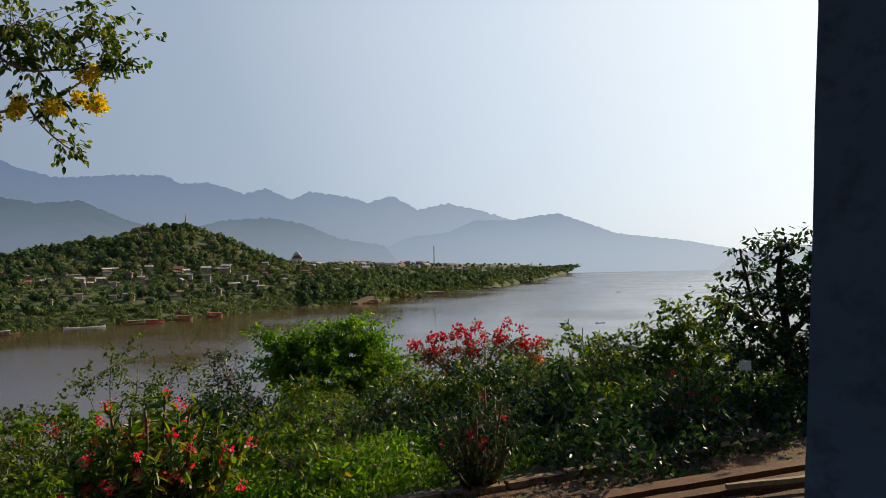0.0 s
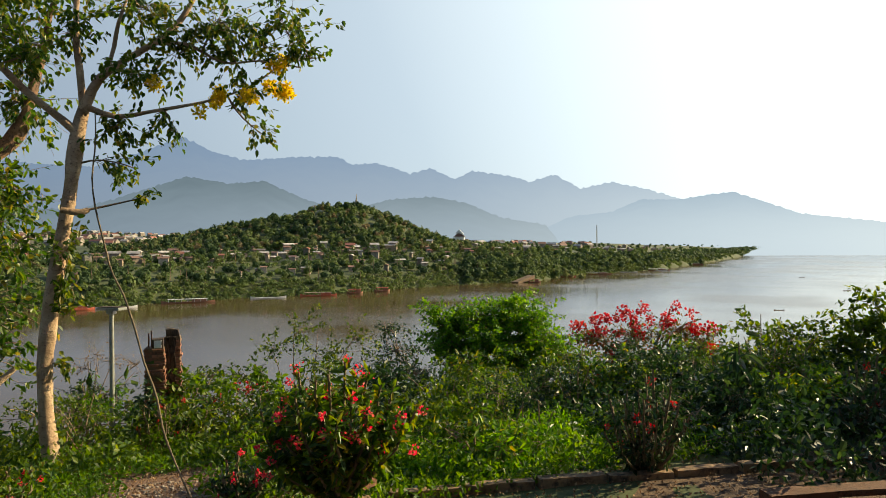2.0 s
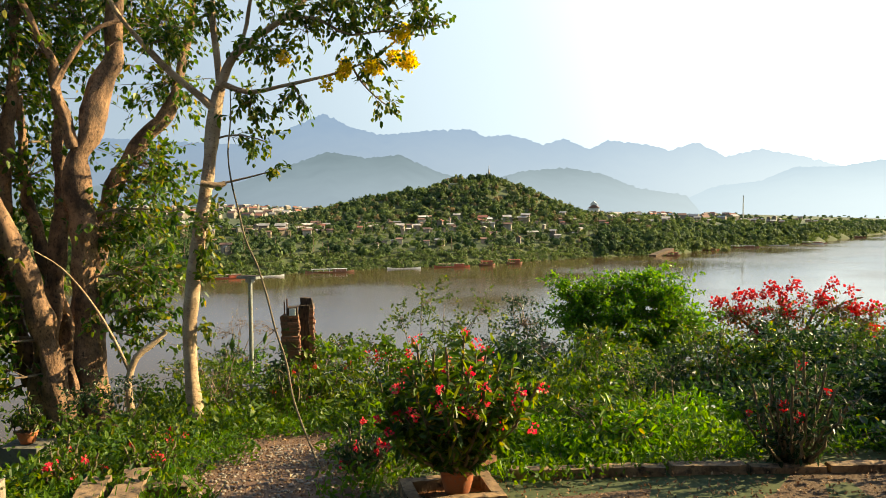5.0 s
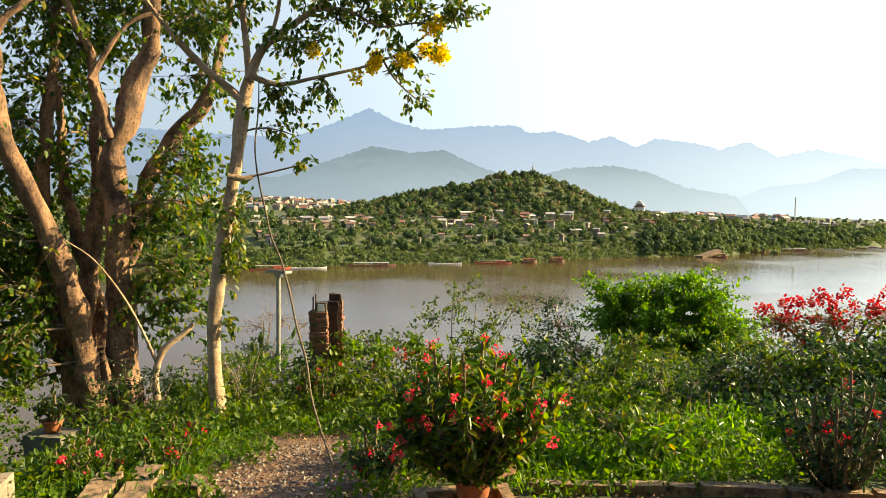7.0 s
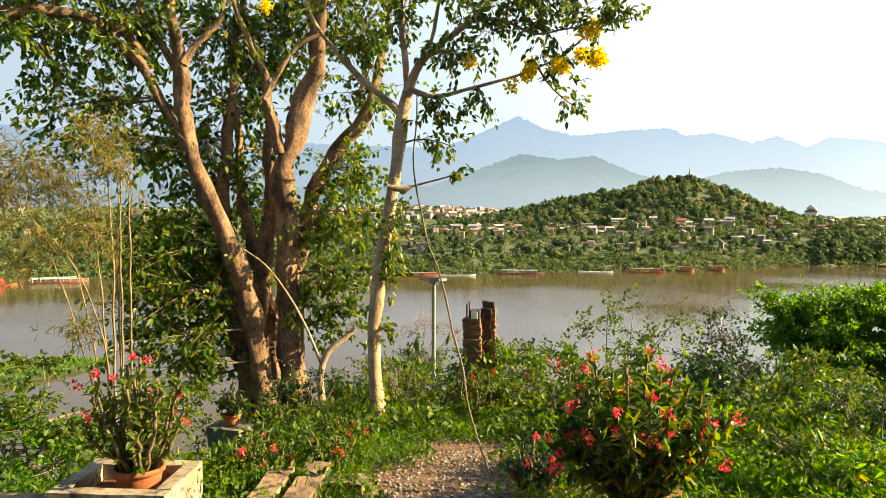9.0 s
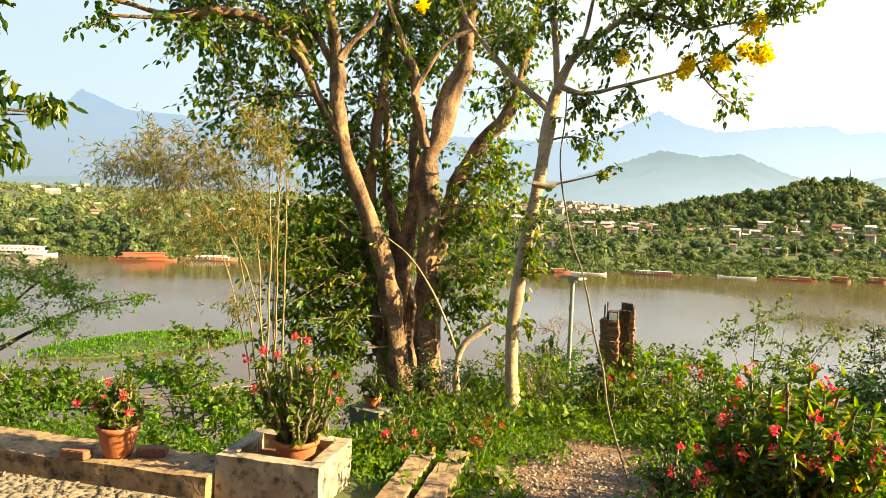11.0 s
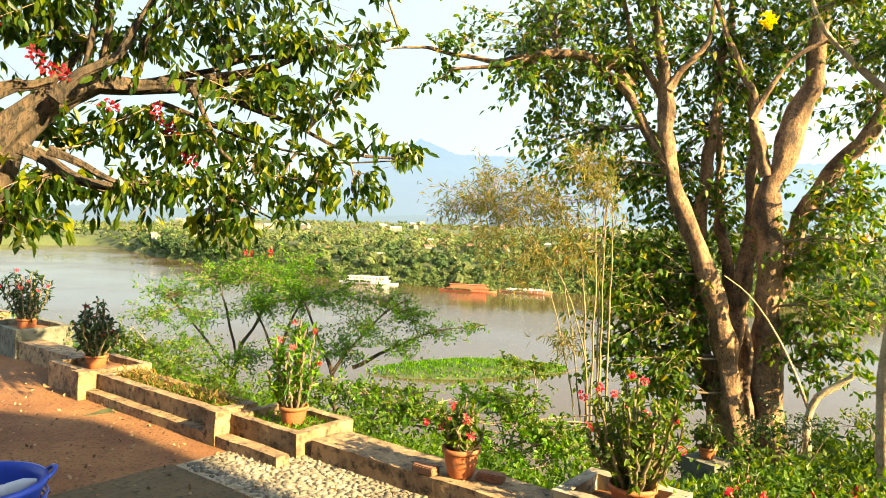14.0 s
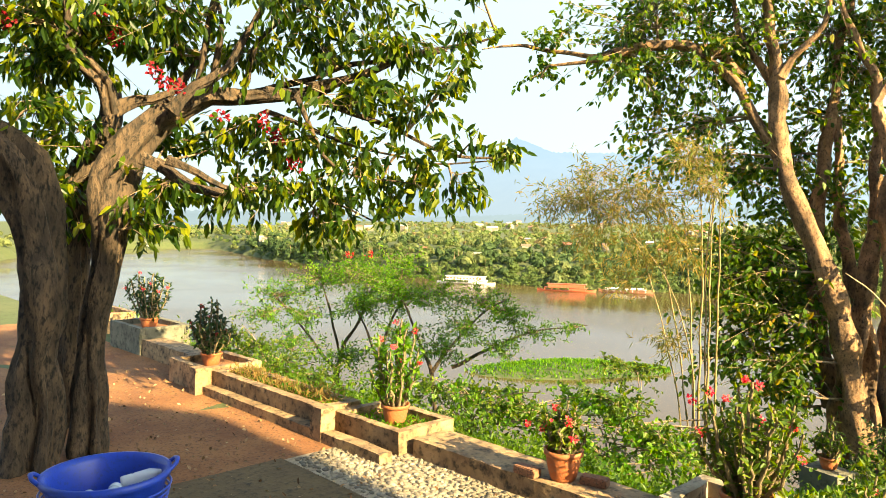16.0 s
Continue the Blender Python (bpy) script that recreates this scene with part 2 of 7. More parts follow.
L_BIG = leafy("broad_leaf", [(0.0, (0.018, 0.050, 0.008)), (0.6, (0.060, 0.122, 0.012)), (0.9, (0.135, 0.185, 0.018)), (1.0, (0.250, 0.190, 0.028))], 0.5, 0.38)
L_THIN = leafy("sparse_leaf", [(0.0, (0.021, 0.050, 0.008)), (0.55, (0.054, 0.101, 0.010)), (0.85, (0.122, 0.147, 0.017)), (1.0, (0.216, 0.186, 0.027))], 0.5, 0.45)
L_TERRACE = leafy("drooping_leaf", [(0.0, (0.010, 0.030, 0.005)), (0.45, (0.032, 0.068, 0.006)), (0.78, (0.085, 0.125, 0.008)), (1.0, (0.216, 0.225, 0.014))], 0.5, 0.33)
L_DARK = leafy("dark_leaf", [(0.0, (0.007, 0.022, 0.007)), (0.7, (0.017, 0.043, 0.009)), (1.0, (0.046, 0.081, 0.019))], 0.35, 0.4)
L_SHRUB = leafy("shrub_leaf", [(0.0, (0.022, 0.047, 0.005)), (0.6, (0.061, 0.114, 0.008)), (1.0, (0.145, 0.187, 0.017))], 0.45, 0.5)
L_POTTED = leafy("thorn_shrub_leaf", [(0.0, (0.014, 0.040, 0.006)), (0.55, (0.048, 0.105, 0.010)), (0.85, (0.11, 0.17, 0.013)), (1.0, (0.22, 0.19, 0.02))], 0.45, 0.4)
L_BRIGHT = leafy("bright_leaf", [(0.0, (0.024, 0.073, 0.006)), (0.5, (0.066, 0.175, 0.010)), (1.0, (0.15, 0.27, 0.020))], 0.52, 0.45)
L_COVER = leafy("cover_leaf", [(0.0, (0.018, 0.042, 0.005)), (0.45, (0.055, 0.118, 0.009)), (0.85, (0.12, 0.19, 0.013)), (1.0, (0.193, 0.165, 0.033))], 0.5, 0.5, 0.5)
L_BAMBOO = leafy("bamboo_leaf", [(0.0, (0.07, 0.10, 0.020)), (0.5, (0.15, 0.15, 0.036)), (1.0, (0.31, 0.22, 0.065))], 0.55, 0.6)
L_DRY = leafy("dry_weed", [(0.0, (0.174, 0.098, 0.030)), (0.6, (0.244, 0.165, 0.053)), (1.0, (0.112, 0.135, 0.030))], 0.4, 0.7)
L_FALLEN = leafy("fallen_leaf", [(0.0, (0.098, 0.053, 0.027)), (0.6, (0.253, 0.147, 0.074)), (1.0, (0.410, 0.294, 0.168))], 0.1, 0.8)
L_RUST = leafy("rusty_leaf", [(0.0, (0.035, 0.055, 0.008)), (0.5, (0.075, 0.085, 0.012)), (0.8, (0.16, 0.075, 0.02)), (1.0, (0.22, 0.05, 0.02))], 0.4, 0.5)
F_YELLOW = leafy("yellow_petal", [(0.0, (0.80, 0.55, 0.01)), (1.0, (0.92, 0.75, 0.04))], 0.5, 0.6, 0.0, 0.5, 1.0)
F_RED = leafy("red_petal", [(0.0, (0.40, 0.015, 0.022)), (0.6, (0.56, 0.04, 0.04)), (1.0, (0.64, 0.12, 0.09))], 0.45, 0.6, 0.0, 0.5, 1.0)
F_PINK = leafy("coral_petal", [(0.0, (0.82, 0.04, 0.09)), (0.6, (0.90, 0.09, 0.13)), (1.0, (0.90, 0.25, 0.2))], 0.5, 0.6, 0.0, 0.5, 1.15)
F_MAGENTA = leafy("crimson_bract", [(0.0, (0.22, 0.008, 0.015)), (1.0, (0.46, 0.02, 0.04))], 0.4, 0.6, 0.0, 0.5, 1.0)
F_WHITE = leafy("white_petal", [(0.0, (0.7, 0.7, 0.62)), (1.0, (0.85, 0.85, 0.8))], 0.4, 0.6, 0.0, 0.5, 1.0)
# distance haze is put into these leaf colours: paler and lower in contrast
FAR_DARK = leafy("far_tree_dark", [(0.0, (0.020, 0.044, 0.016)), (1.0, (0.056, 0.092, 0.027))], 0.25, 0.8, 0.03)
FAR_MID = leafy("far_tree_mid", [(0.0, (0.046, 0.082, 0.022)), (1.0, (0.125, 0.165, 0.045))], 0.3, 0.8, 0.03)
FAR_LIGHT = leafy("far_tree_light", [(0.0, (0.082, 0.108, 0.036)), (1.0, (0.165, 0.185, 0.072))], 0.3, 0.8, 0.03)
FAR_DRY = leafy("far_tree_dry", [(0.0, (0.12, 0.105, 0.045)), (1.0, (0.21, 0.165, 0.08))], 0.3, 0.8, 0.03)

# blue haze of distance is part of these glowing colours
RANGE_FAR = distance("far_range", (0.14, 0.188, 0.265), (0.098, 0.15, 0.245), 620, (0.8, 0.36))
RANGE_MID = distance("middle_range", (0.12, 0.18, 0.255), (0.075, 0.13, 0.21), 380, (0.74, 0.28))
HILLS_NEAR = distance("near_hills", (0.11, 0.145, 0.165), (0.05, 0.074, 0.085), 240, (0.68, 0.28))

WATER, _n, _l, _p = nodes_of("silty_water")
_p.inputs["Base Color"].default_value = (0.078, 0.051, 0.023, 1)
_p.inputs["Roughness"].default_value, _p.inputs["IOR"].default_value = 0.12, 1.33
_g, _t, _t2, _b = (_n.new(k) for k in ("ShaderNodeNewGeometry", "ShaderNodeTexNoise", "ShaderNodeTexNoise", "ShaderNodeBump"))
_l.new(_g.outputs["Position"], _t.inputs["Vector"])
_l.new(_g.outputs["Position"], _t2.inputs["Vector"])
_t.inputs["Scale"].default_value, _t.inputs["Detail"].default_value = 0.7, 4
_t2.inputs["Scale"].default_value, _t2.inputs["Detail"].default_value = 0.012, 3
_p.inputs["Specular IOR Level"].default_value = 0.42
_b.inputs["Strength"].default_value, _b.inputs["Distance"].default_value = 0.3, 0.12
_l.new(_t.outputs[0], _b.inputs["Height"])
_l.new(_b.outputs[0], _p.inputs["Normal"])
_r = ramp_of(_n, [(0.4, (0.07, 0.07, 0.07)), (0.62, (0.2, 0.2, 0.2))])
_l.new(_t2.outputs[0], _r.inputs[0])
_l.new(_r.outputs[0], _p.inputs["Roughness"])

# ---- geometry helpers ----


def mesh_of(name, verts, faces, smooth=False):
    """A mesh from vertex rows and lists of equal-sized faces."""
    me = bpy.data.meshes.new(name)
    verts = np.asarray(verts, np.float32).reshape(-1, 3)
    groups = [np.asarray(q, np.int32) for q in faces if len(q)]
    loops = np.concatenate([q.ravel() for q in groups])
    sizes = np.concatenate([np.full(len(q), q.shape[1], np.int32) for q in groups])
    me.vertices.add(len(verts))
    me.vertices.foreach_set("co", verts.ravel())
    me.loops.add(len(loops))
    me.loops.foreach_set("vertex_index", loops)
    me.polygons.add(len(sizes))
    me.polygons.foreach_set("loop_start", np.r_[0, np.cumsum(sizes)[:-1]].astype(np.int32))
    me.polygons.foreach_set("use_smooth", np.full(len(sizes), smooth))
    me.update(calc_edges=True)
    me.validate()
    return me


def part(name, data, material, parent=None, label=""):
    """One mesh object, from a mesh or a bmesh, under a thing or a part."""
    if isinstance(data, bmesh.types.BMesh):
        me = bpy.data.meshes.new(name)
        data.to_mesh(me)
        data.free()
        data = me
    ob = new(name, data)
    if material and not data.materials:
        data.materials.append(material)
    if parent:
        ob.parent = parent
        ob.matrix_parent_inverse = Matrix()
    return tagged(ob, label)


def thing(name, at, label, category, group="", kind="", turn=0.0):
    ob = new(name)
    ob.empty_display_size = 0.1
    ob.matrix_world = pose(*at, 0, 0, turn)
    return tagged(ob, label, category, group, kind)


def block(x0, x1, y0, y1, z0, z1, bevel=0.01, rough=0.0, seed=0):
    bm = bmesh.new()
    bmesh.ops.create_cube(bm, size=1, matrix=Matrix.Translation(((x0 + x1) / 2, (y0 + y1) / 2, (z0 + z1) / 2)) @ Matrix.Diagonal((x1 - x0, y1 - y0, z1 - z0, 1)))
    if rough:
        long = max(x1 - x0, y1 - y0, z1 - z0)
        for k in range(3):
            es = [e for e in bm.edges if e.calc_length() > max(0.18, long / 14)]
            if es:
                bmesh.ops.subdivide_edges(bm, edges=es, cuts=2, use_grid_fill=True)
    if bevel and not rough:
        bmesh.ops.bevel(bm, geom=bm.edges[:], offset=bevel, segments=2, affect="EDGES")
    if rough:
        for v in bm.verts:
            d = noise.noise_vector(v.co * 4.3 + Vector((seed, 0, 0))) * rough + noise.noise_vector(v.co * 15) * rough * 0.5
            v.co += Vector((d.x, d.y, d.z * 0.8))
    return bm


def revolve(profile, seg=24, cap=True):
    """A turned shape from (radius, height) rows, from the bottom up."""
    v = [(r * math.cos(a), r * math.sin(a), z) for r, z in profile for a in (2 * math.pi * k / seg for k in range(seg))]
    q = [(i * seg + k, i * seg + (k + 1) % seg, (i + 1) * seg + (k + 1) % seg, (i + 1) * seg + k) for i in range(len(profile) - 1) for k in range(seg)]
    faces = [q] + ([[tuple(range(seg - 1, -1, -1))]] if cap else [])
    return mesh_of("turned", v, faces, True)


class Tubes:
    def __init__(self):
        self.v, self.q, self.n = [], [], 0

    def add(self, pts, radii, sides=6, flute=0.0):
        pts, radii = np.asarray(pts, float), np.asarray(radii, float)
        t = np.gradient(pts, axis=0)
        t /= np.linalg.norm(t, axis=1, keepdims=True) + 1e-9
        ref = np.where(np.abs(t[:, 2:3]) > 0.9, np.array([[1.0, 0, 0]]), np.array([[0, 0, 1.0]]))
        ref[:] = ref[0]
        a = np.cross(t, ref)
        a /= np.linalg.norm(a, axis=1, keepdims=True) + 1e-9
        b = np.cross(t, a)
        ang = np.linspace(0, 2 * np.pi, sides, endpoint=False)
        radii = radii[:, None] * np.ones((1, sides))
        if flute:
            along = np.r_[0, np.cumsum(np.linalg.norm(np.diff(pts, axis=0), axis=1))]
            for q in range(sides):
                c, s_ = math.cos(ang[q]) * 1.6, math.sin(ang[q]) * 1.6
                radii[:, q] *= [1 + flute * (noise.noise((c, s_, h * 0.7 + 7 * len(self.v))) + 0.6 * noise.noise((c * 2.6, s_ * 2.6, h * 0.9 + 3)) + 0.25 * noise.noise((c * 5, s_ * 5, h * 3))) for h in along]
        ring = pts[:, None] + radii[:, :, None] * (np.cos(ang)[None, :, None] * a[:, None] + np.sin(ang)[None, :, None] * b[:, None])
        m = len(pts)
        i, k = np.meshgrid(np.arange(m - 1), np.arange(sides), indexing="ij")
        k2 = (k + 1) % sides
        self.q.append((np.stack([i * sides + k, i * sides + k2, (i + 1) * sides + k2, (i + 1) * sides + k], -1).reshape(-1, 4)) + self.n)
        self.v.append(ring.reshape(-1, 3))
        self.n += m * sides

    def mesh(self, name):
        return mesh_of(name, np.concatenate(self.v), [np.concatenate(self.q)], True)


def smooth_line(rows, step=0.12, wob=0.0, seed=0):
    """Rows of x, y, z, radius drawn out into a smooth line."""
    p = np.asarray(rows, float)
    p = np.vstack([2 * p[0] - p[1], p, 2 * p[-1] - p[-2]])
    out = []
    for i in range(1, len(p) - 2):
        n = max(2, int(np.linalg.norm(p[i + 1, :3] - p[i, :3]) / step))
        s = np.linspace(0, 1, n, endpoint=False)[:, None]
        a, b, c, d = p[i - 1 : i + 3]
        out.append(0.5 * (2 * b + (c - a) * s + (2 * a - 5 * b + 4 * c - d) * s**2 + (3 * b - a - 3 * c + d) * s**3))
    out = np.vstack(out + [p[-2:-1]])
    if wob:
        for k, row in enumerate(out):
            w = noise.noise_vector(Vector(row[:3]) * 1.7 + Vector((seed, 3, 1)))
            out[k, :3] += np.array(w) * wob
            out[k, 3] *= 1 + 0.25 * noise.noise(Vector(row[:3]) * 3.1)
    out[:, 3] = np.maximum(out[:, 3], 0.002)
    return out


def unit(a):
    return a / (np.linalg.norm(a, axis=-1, keepdims=True) + 1e-9)


def leaves_mesh(name, pos, way, face, length, width, flat=False):
    """Many leaves: folded along the rib, with six points and two faces each, or flat with four points."""
    n = len(pos)
    way = unit(way)
    side = unit(np.cross(way, face))
    up = np.cross(side, way)
    L, W = np.reshape(length, (-1, 1)) * np.ones((n, 1)), np.reshape(width, (-1, 1)) * np.ones((n, 1))
    tip = pos + way * L - up * L * 0.12
    lf, rt = pos + way * L * 0.42 + side * W * 0.5, pos + way * L * 0.42 - side * W * 0.5
    if flat:
        b = np.arange(n)[:, None] * 4
        return mesh_of(name, np.stack([pos, lf, tip, rt], 1).reshape(-1, 3), [b + [0, 3, 2, 1]], False)
    lo, hi = pos + way * L * 0.26 + up * W * 0.1, pos + way * L * 0.66 + up * (W * 0.1 - L * 0.05)
    v = np.stack([pos, lo + side * W * 0.47, hi + side * W * 0.42, tip, hi - side * W * 0.42, lo - side * W * 0.47], 1).reshape(-1, 3)
    b = np.arange(n)[:, None] * 6
    return mesh_of(name, v, [np.concatenate([b + [0, 3, 2, 1], b + [0, 5, 4, 3]])], False)


def blossoms(centres, radius, petals, size, r):
    """Bunches of small petals about each centre."""
    c = np.repeat(np.asarray(centres, float), petals, 0)
    d = unit(r.normal(size=c.shape))
    pos = c + d * radius * r.uniform(0.2, 1, (len(c), 1))
    return pos, d + r.normal(size=c.shape) * 0.5, unit(r.normal(size=c.shape)), size * r.uniform(0.7, 1.2, len(c)), size * r.uniform(0.7, 1.0, len(c))


def spray(r, start, clusters, twigs, per, leaf, wide, droop=0.5, tubes=None, thick=0.012, fill=0.35):
    """Twigs from the nearest of the start points into each cluster (x, y, z, across, up), with leaves along them."""
    start = np.asarray(start, float)[:, :3]
    P, W = [], []
    for cx, cy, cz, rh, rv in clusters:
        c = np.array([cx, cy, cz])
        d = np.linalg.norm((start - c) * [1, 1, 1.2], axis=1) + 0.35 * np.maximum(0, start[:, 2] - c[2])
        o = start[d.argmin()]
        n = max(3, int(twigs * rh * rv / 0.25))
        mid = (o + c) / 2 + r.normal(size=3) * 0.12 * np.linalg.norm(c - o) + [0, 0, 0.08 * np.linalg.norm(c - o)]
        s = np.linspace(0, 1, 7)[:, None]
        arm = (1 - s) ** 2 * o + 2 * s * (1 - s) * mid + s**2 * c
        if tubes is not None:
            tubes.add(arm, np.linspace(thick * 1.6, thick * 0.7, 7), 5)
        for _ in range(n):
            a = arm[r.integers(2, 7)]
            e = c + np.clip(r.normal(size=3), -1.9, 1.9) * [rh * 0.72, rh * 0.72, rv * 0.72]
            bend = (a + e) / 2 + r.normal(size=3) * 0.15 * rh + [0, 0, 0.1 * rv]
            s5 = np.linspace(0, 1, 5)[:, None]
            tw = (1 - s5) ** 2 * a + 2 * s5 * (1 - s5) * bend + s5**2 * e
            if tubes is not None:
                tubes.add(tw, np.linspace(thick * 0.55, thick * 0.2, 5), 3)
            f = r.uniform(0.3, 1.05, per)[:, None]
            pts = (1 - f) ** 2 * a + 2 * f * (1 - f) * bend + f**2 * e
            P.append(pts + r.normal(size=(per, 3)) * leaf * 0.35)
            w = unit(e - a) * 0.6 + unit(r.normal(size=(per, 3)))
            w[:, 2] -= droop
            W.append(w)
    P, W = np.concatenate(P), np.concatenate(W)
    N = r.normal(size=P.shape) * 0.7 + [0, 0, 1]
    k = len(P)
    return P, W, N, leaf * r.uniform(0.6, 1.25, k), wide * r.uniform(0.7, 1.2, k)


def joined(*sets):
    return [np.concatenate(x) for x in zip(*sets)]


# terrace frame: v runs along its river edge, u outwards to the river
TURN = 37.5
_cv, _sv = math.cos(radians(TURN)), math.sin(radians(TURN))


def at(v, u, z=0.0):
    return (v * _cv - u * _sv, v * _sv + u * _cv, z)


# ---- land ----
SHORE_YAW = [-40, -14, -12.6, -7.3, -5.7, -3.2, -0.9, 1.5, 4.1, 6.4, 18.8, 21, 23.8, 27.7, 33.7, 38.8, 53, 69, 74, 82, 86, 92, 97, 102, 110, 116, 125]
SHORE_FAR = [4600, 4600, 2600, 1290, 1110, 890, 830, 778, 718, 625, 512, 495, 478, 467, 448, 427, 425, 432, 430, 470, 505, 610, 730, 1080, 1020, 720, 600]
WATER_Z = -33.0


def shore(yaw):
    return np.interp(yaw, SHORE_YAW, SHORE_FAR)


def land(x, y):
    """Height of the ground."""
    x, y = np.asarray(x, float), np.asarray(y, float)
    u, d, yaw = -x * _sv + y * _cv, np.hypot(x, y), np.degrees(np.arctan2(-x, y))
    e = u - 5.6
    v = x * _cv + y * _sv
    gentle = -0.12 * np.clip(e, 0, 5.5) - 0.40 * np.clip(e - 5.5, 0, 82)
    steep = -0.46 * np.clip(e - 0.1, 0, 76)
    w = np.clip((v + 4.2) / 2.4, 0, 1)
    near = steep + (gentle - steep) * w * w * (3 - 2 * w)
    k = np.clip(d - shore(yaw), 0, None)
    rise = np.interp(yaw, [0, 12, 25, 40, 90, 100], [0.004, 0.008, 0.015, 0.027, 0.022, 0.01])
    bench = np.interp(yaw, [-9, 1, 10, 20, 100, 108], [4, 12, 14, 11, 11, 6])
    far = -36 + 12 * np.clip(k / 22, 0, 1) + bench * np.clip((k - 22) / 80, 0, 1) + rise * np.clip(k - 110, 0, 1500)
    hx, hy = x + 283, y - 747
    a = radians(20)
    along, out = hx * math.cos(a) + hy * math.sin(a), -hx * math.sin(a) + hy * math.cos(a)
    hill = np.interp(along, [-300, -230, -184, -164, -137, -115, -92, -60, -46, -19, 3, 35, 54, 66, 85, 103, 146, 200], [0, 2, 13, 18, 25, 28, 33, 38, 47, 49, 48, 38, 31, 23, 17, 8, 2, 0])
    far = far + hill * np.exp(-((out / 115) ** 2))
    use = (yaw > -20) & (yaw < 130) & (k > 0)
    z = np.where(use, far, near)
    islet = 4.3 * np.exp(-((x + 172) / 11) ** 2 - ((y - 52) / 30) ** 2)
    return z + np.where((u > 80) & (k <= 0), islet, 0)


yaws = np.radians(np.r_[np.arange(-40, 126, 0.75), np.arange(128, 320, 4)])
rings = np.unique(np.r_[0.0, np.geomspace(1, 330, 80), np.arange(340, 1100, 9), np.geomspace(1100, 4900, 26)])
yy, rr = np.meshgrid(yaws, rings, indexing="ij")
gx, gy = -np.sin(yy) * rr, np.cos(yy) * rr
gz = land(gx, gy)
_m, _k = len(yaws), len(rings)
i, k = np.meshgrid(np.arange(_m), np.arange(_k - 1), indexing="ij")
i2 = (i + 1) % _m
quads = np.stack([i * _k + k, i * _k + k + 1, i2 * _k + k + 1, i2 * _k + k], -1).reshape(-1, 4)[:, ::-1]
ground = part("ground", mesh_of("ground", np.stack([gx, gy, gz], -1), [quads], True), SOIL)
tagged(ground, "green-brown sloping bank, far shore and wooded plain", "ground", kind="structure")
s = 4800
water = part("water", mesh_of("water", [(-s, -s, WATER_Z), (s, -s, WATER_Z), (s, s, WATER_Z), (-s, s, WATER_Z)], [[(0, 1, 2, 3)]]), WATER)
tagged(water, "wide silty brown river with faint reflections", "river", kind="structure")


def ridge(name, crest, far, material, label, rough, seed, foot=0.35):
    """A range of hills along a skyline of (yaw, height angle) rows at a distance."""
    c = np.array(sorted(crest))
    c = np.vstack([[c[0, 0] - 2.0, -1.2], c, [c[-1, 0] + 2.0, -1.2]])
    az = np.arange(c[0, 0] - 2, c[-1, 0] + 2, 0.12)
    el = np.interp(az, c[:, 0], c[:, 1])
    prof = [(-0.16 - foot, -0.02), (-0.3, 0.18), (-0.2, 0.42), (-0.1, 0.72), (-0.04, 0.92), (0, 1.0), (0.06, 0.8), (0.2, 0.3)]
    V = []
    for j, (d, h) in enumerate(prof):
        for q, (a, e) in enumerate(zip(az, el)):
            n = noise.fractal(Vector((a * 0.3, j * 0.5, seed)), 1.0, 2.0, 3)
            n2 = noise.fractal(Vector((a * 3.0, seed, 5)), 1.0, 2.0, 4)
            r = far * (1 + d + (0.05 * n if 0 < j < 5 else 0))
            z = -40 + (42.4 + far * math.tan(radians(e))) * max(h, 0) + rough * far * (0.3 * n2 if j == 5 else 0.5 * n * (0 < j < 7)) * min(1, max(0, e + 1.2))
            if j == 0:
                z = -40
            V.append((-math.sin(radians(a)) * r, math.cos(radians(a)) * r, z))
    m = len(az)
    q = [(j * m + k, j * m + k + 1, (j + 1) * m + k + 1, (j + 1) * m + k) for j in range(len(prof) - 1) for k in range(m - 1)]
    return tagged(part(name, mesh_of(name, V, [q], True), material), label, "hills", kind="structure")


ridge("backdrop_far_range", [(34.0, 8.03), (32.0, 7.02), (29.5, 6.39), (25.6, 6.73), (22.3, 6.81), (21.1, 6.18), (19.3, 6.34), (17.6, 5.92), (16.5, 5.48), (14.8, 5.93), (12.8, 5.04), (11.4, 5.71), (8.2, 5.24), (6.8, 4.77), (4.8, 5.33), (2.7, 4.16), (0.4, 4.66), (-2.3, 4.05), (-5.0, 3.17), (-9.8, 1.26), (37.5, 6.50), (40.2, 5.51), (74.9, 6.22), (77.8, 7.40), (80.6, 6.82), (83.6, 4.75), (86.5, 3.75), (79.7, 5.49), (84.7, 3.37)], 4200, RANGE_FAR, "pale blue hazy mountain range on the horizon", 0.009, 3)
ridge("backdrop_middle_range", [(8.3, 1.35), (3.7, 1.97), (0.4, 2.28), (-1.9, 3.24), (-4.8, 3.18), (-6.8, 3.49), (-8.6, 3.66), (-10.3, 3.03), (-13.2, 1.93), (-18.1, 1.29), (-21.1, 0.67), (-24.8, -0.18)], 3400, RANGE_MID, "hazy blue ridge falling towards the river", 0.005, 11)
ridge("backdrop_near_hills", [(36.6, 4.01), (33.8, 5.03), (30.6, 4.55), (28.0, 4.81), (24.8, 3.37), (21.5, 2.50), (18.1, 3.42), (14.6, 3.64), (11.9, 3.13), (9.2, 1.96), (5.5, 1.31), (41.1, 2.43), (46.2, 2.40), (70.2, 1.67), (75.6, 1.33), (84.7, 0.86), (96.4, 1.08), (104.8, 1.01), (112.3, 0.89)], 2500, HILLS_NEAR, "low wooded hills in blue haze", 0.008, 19)
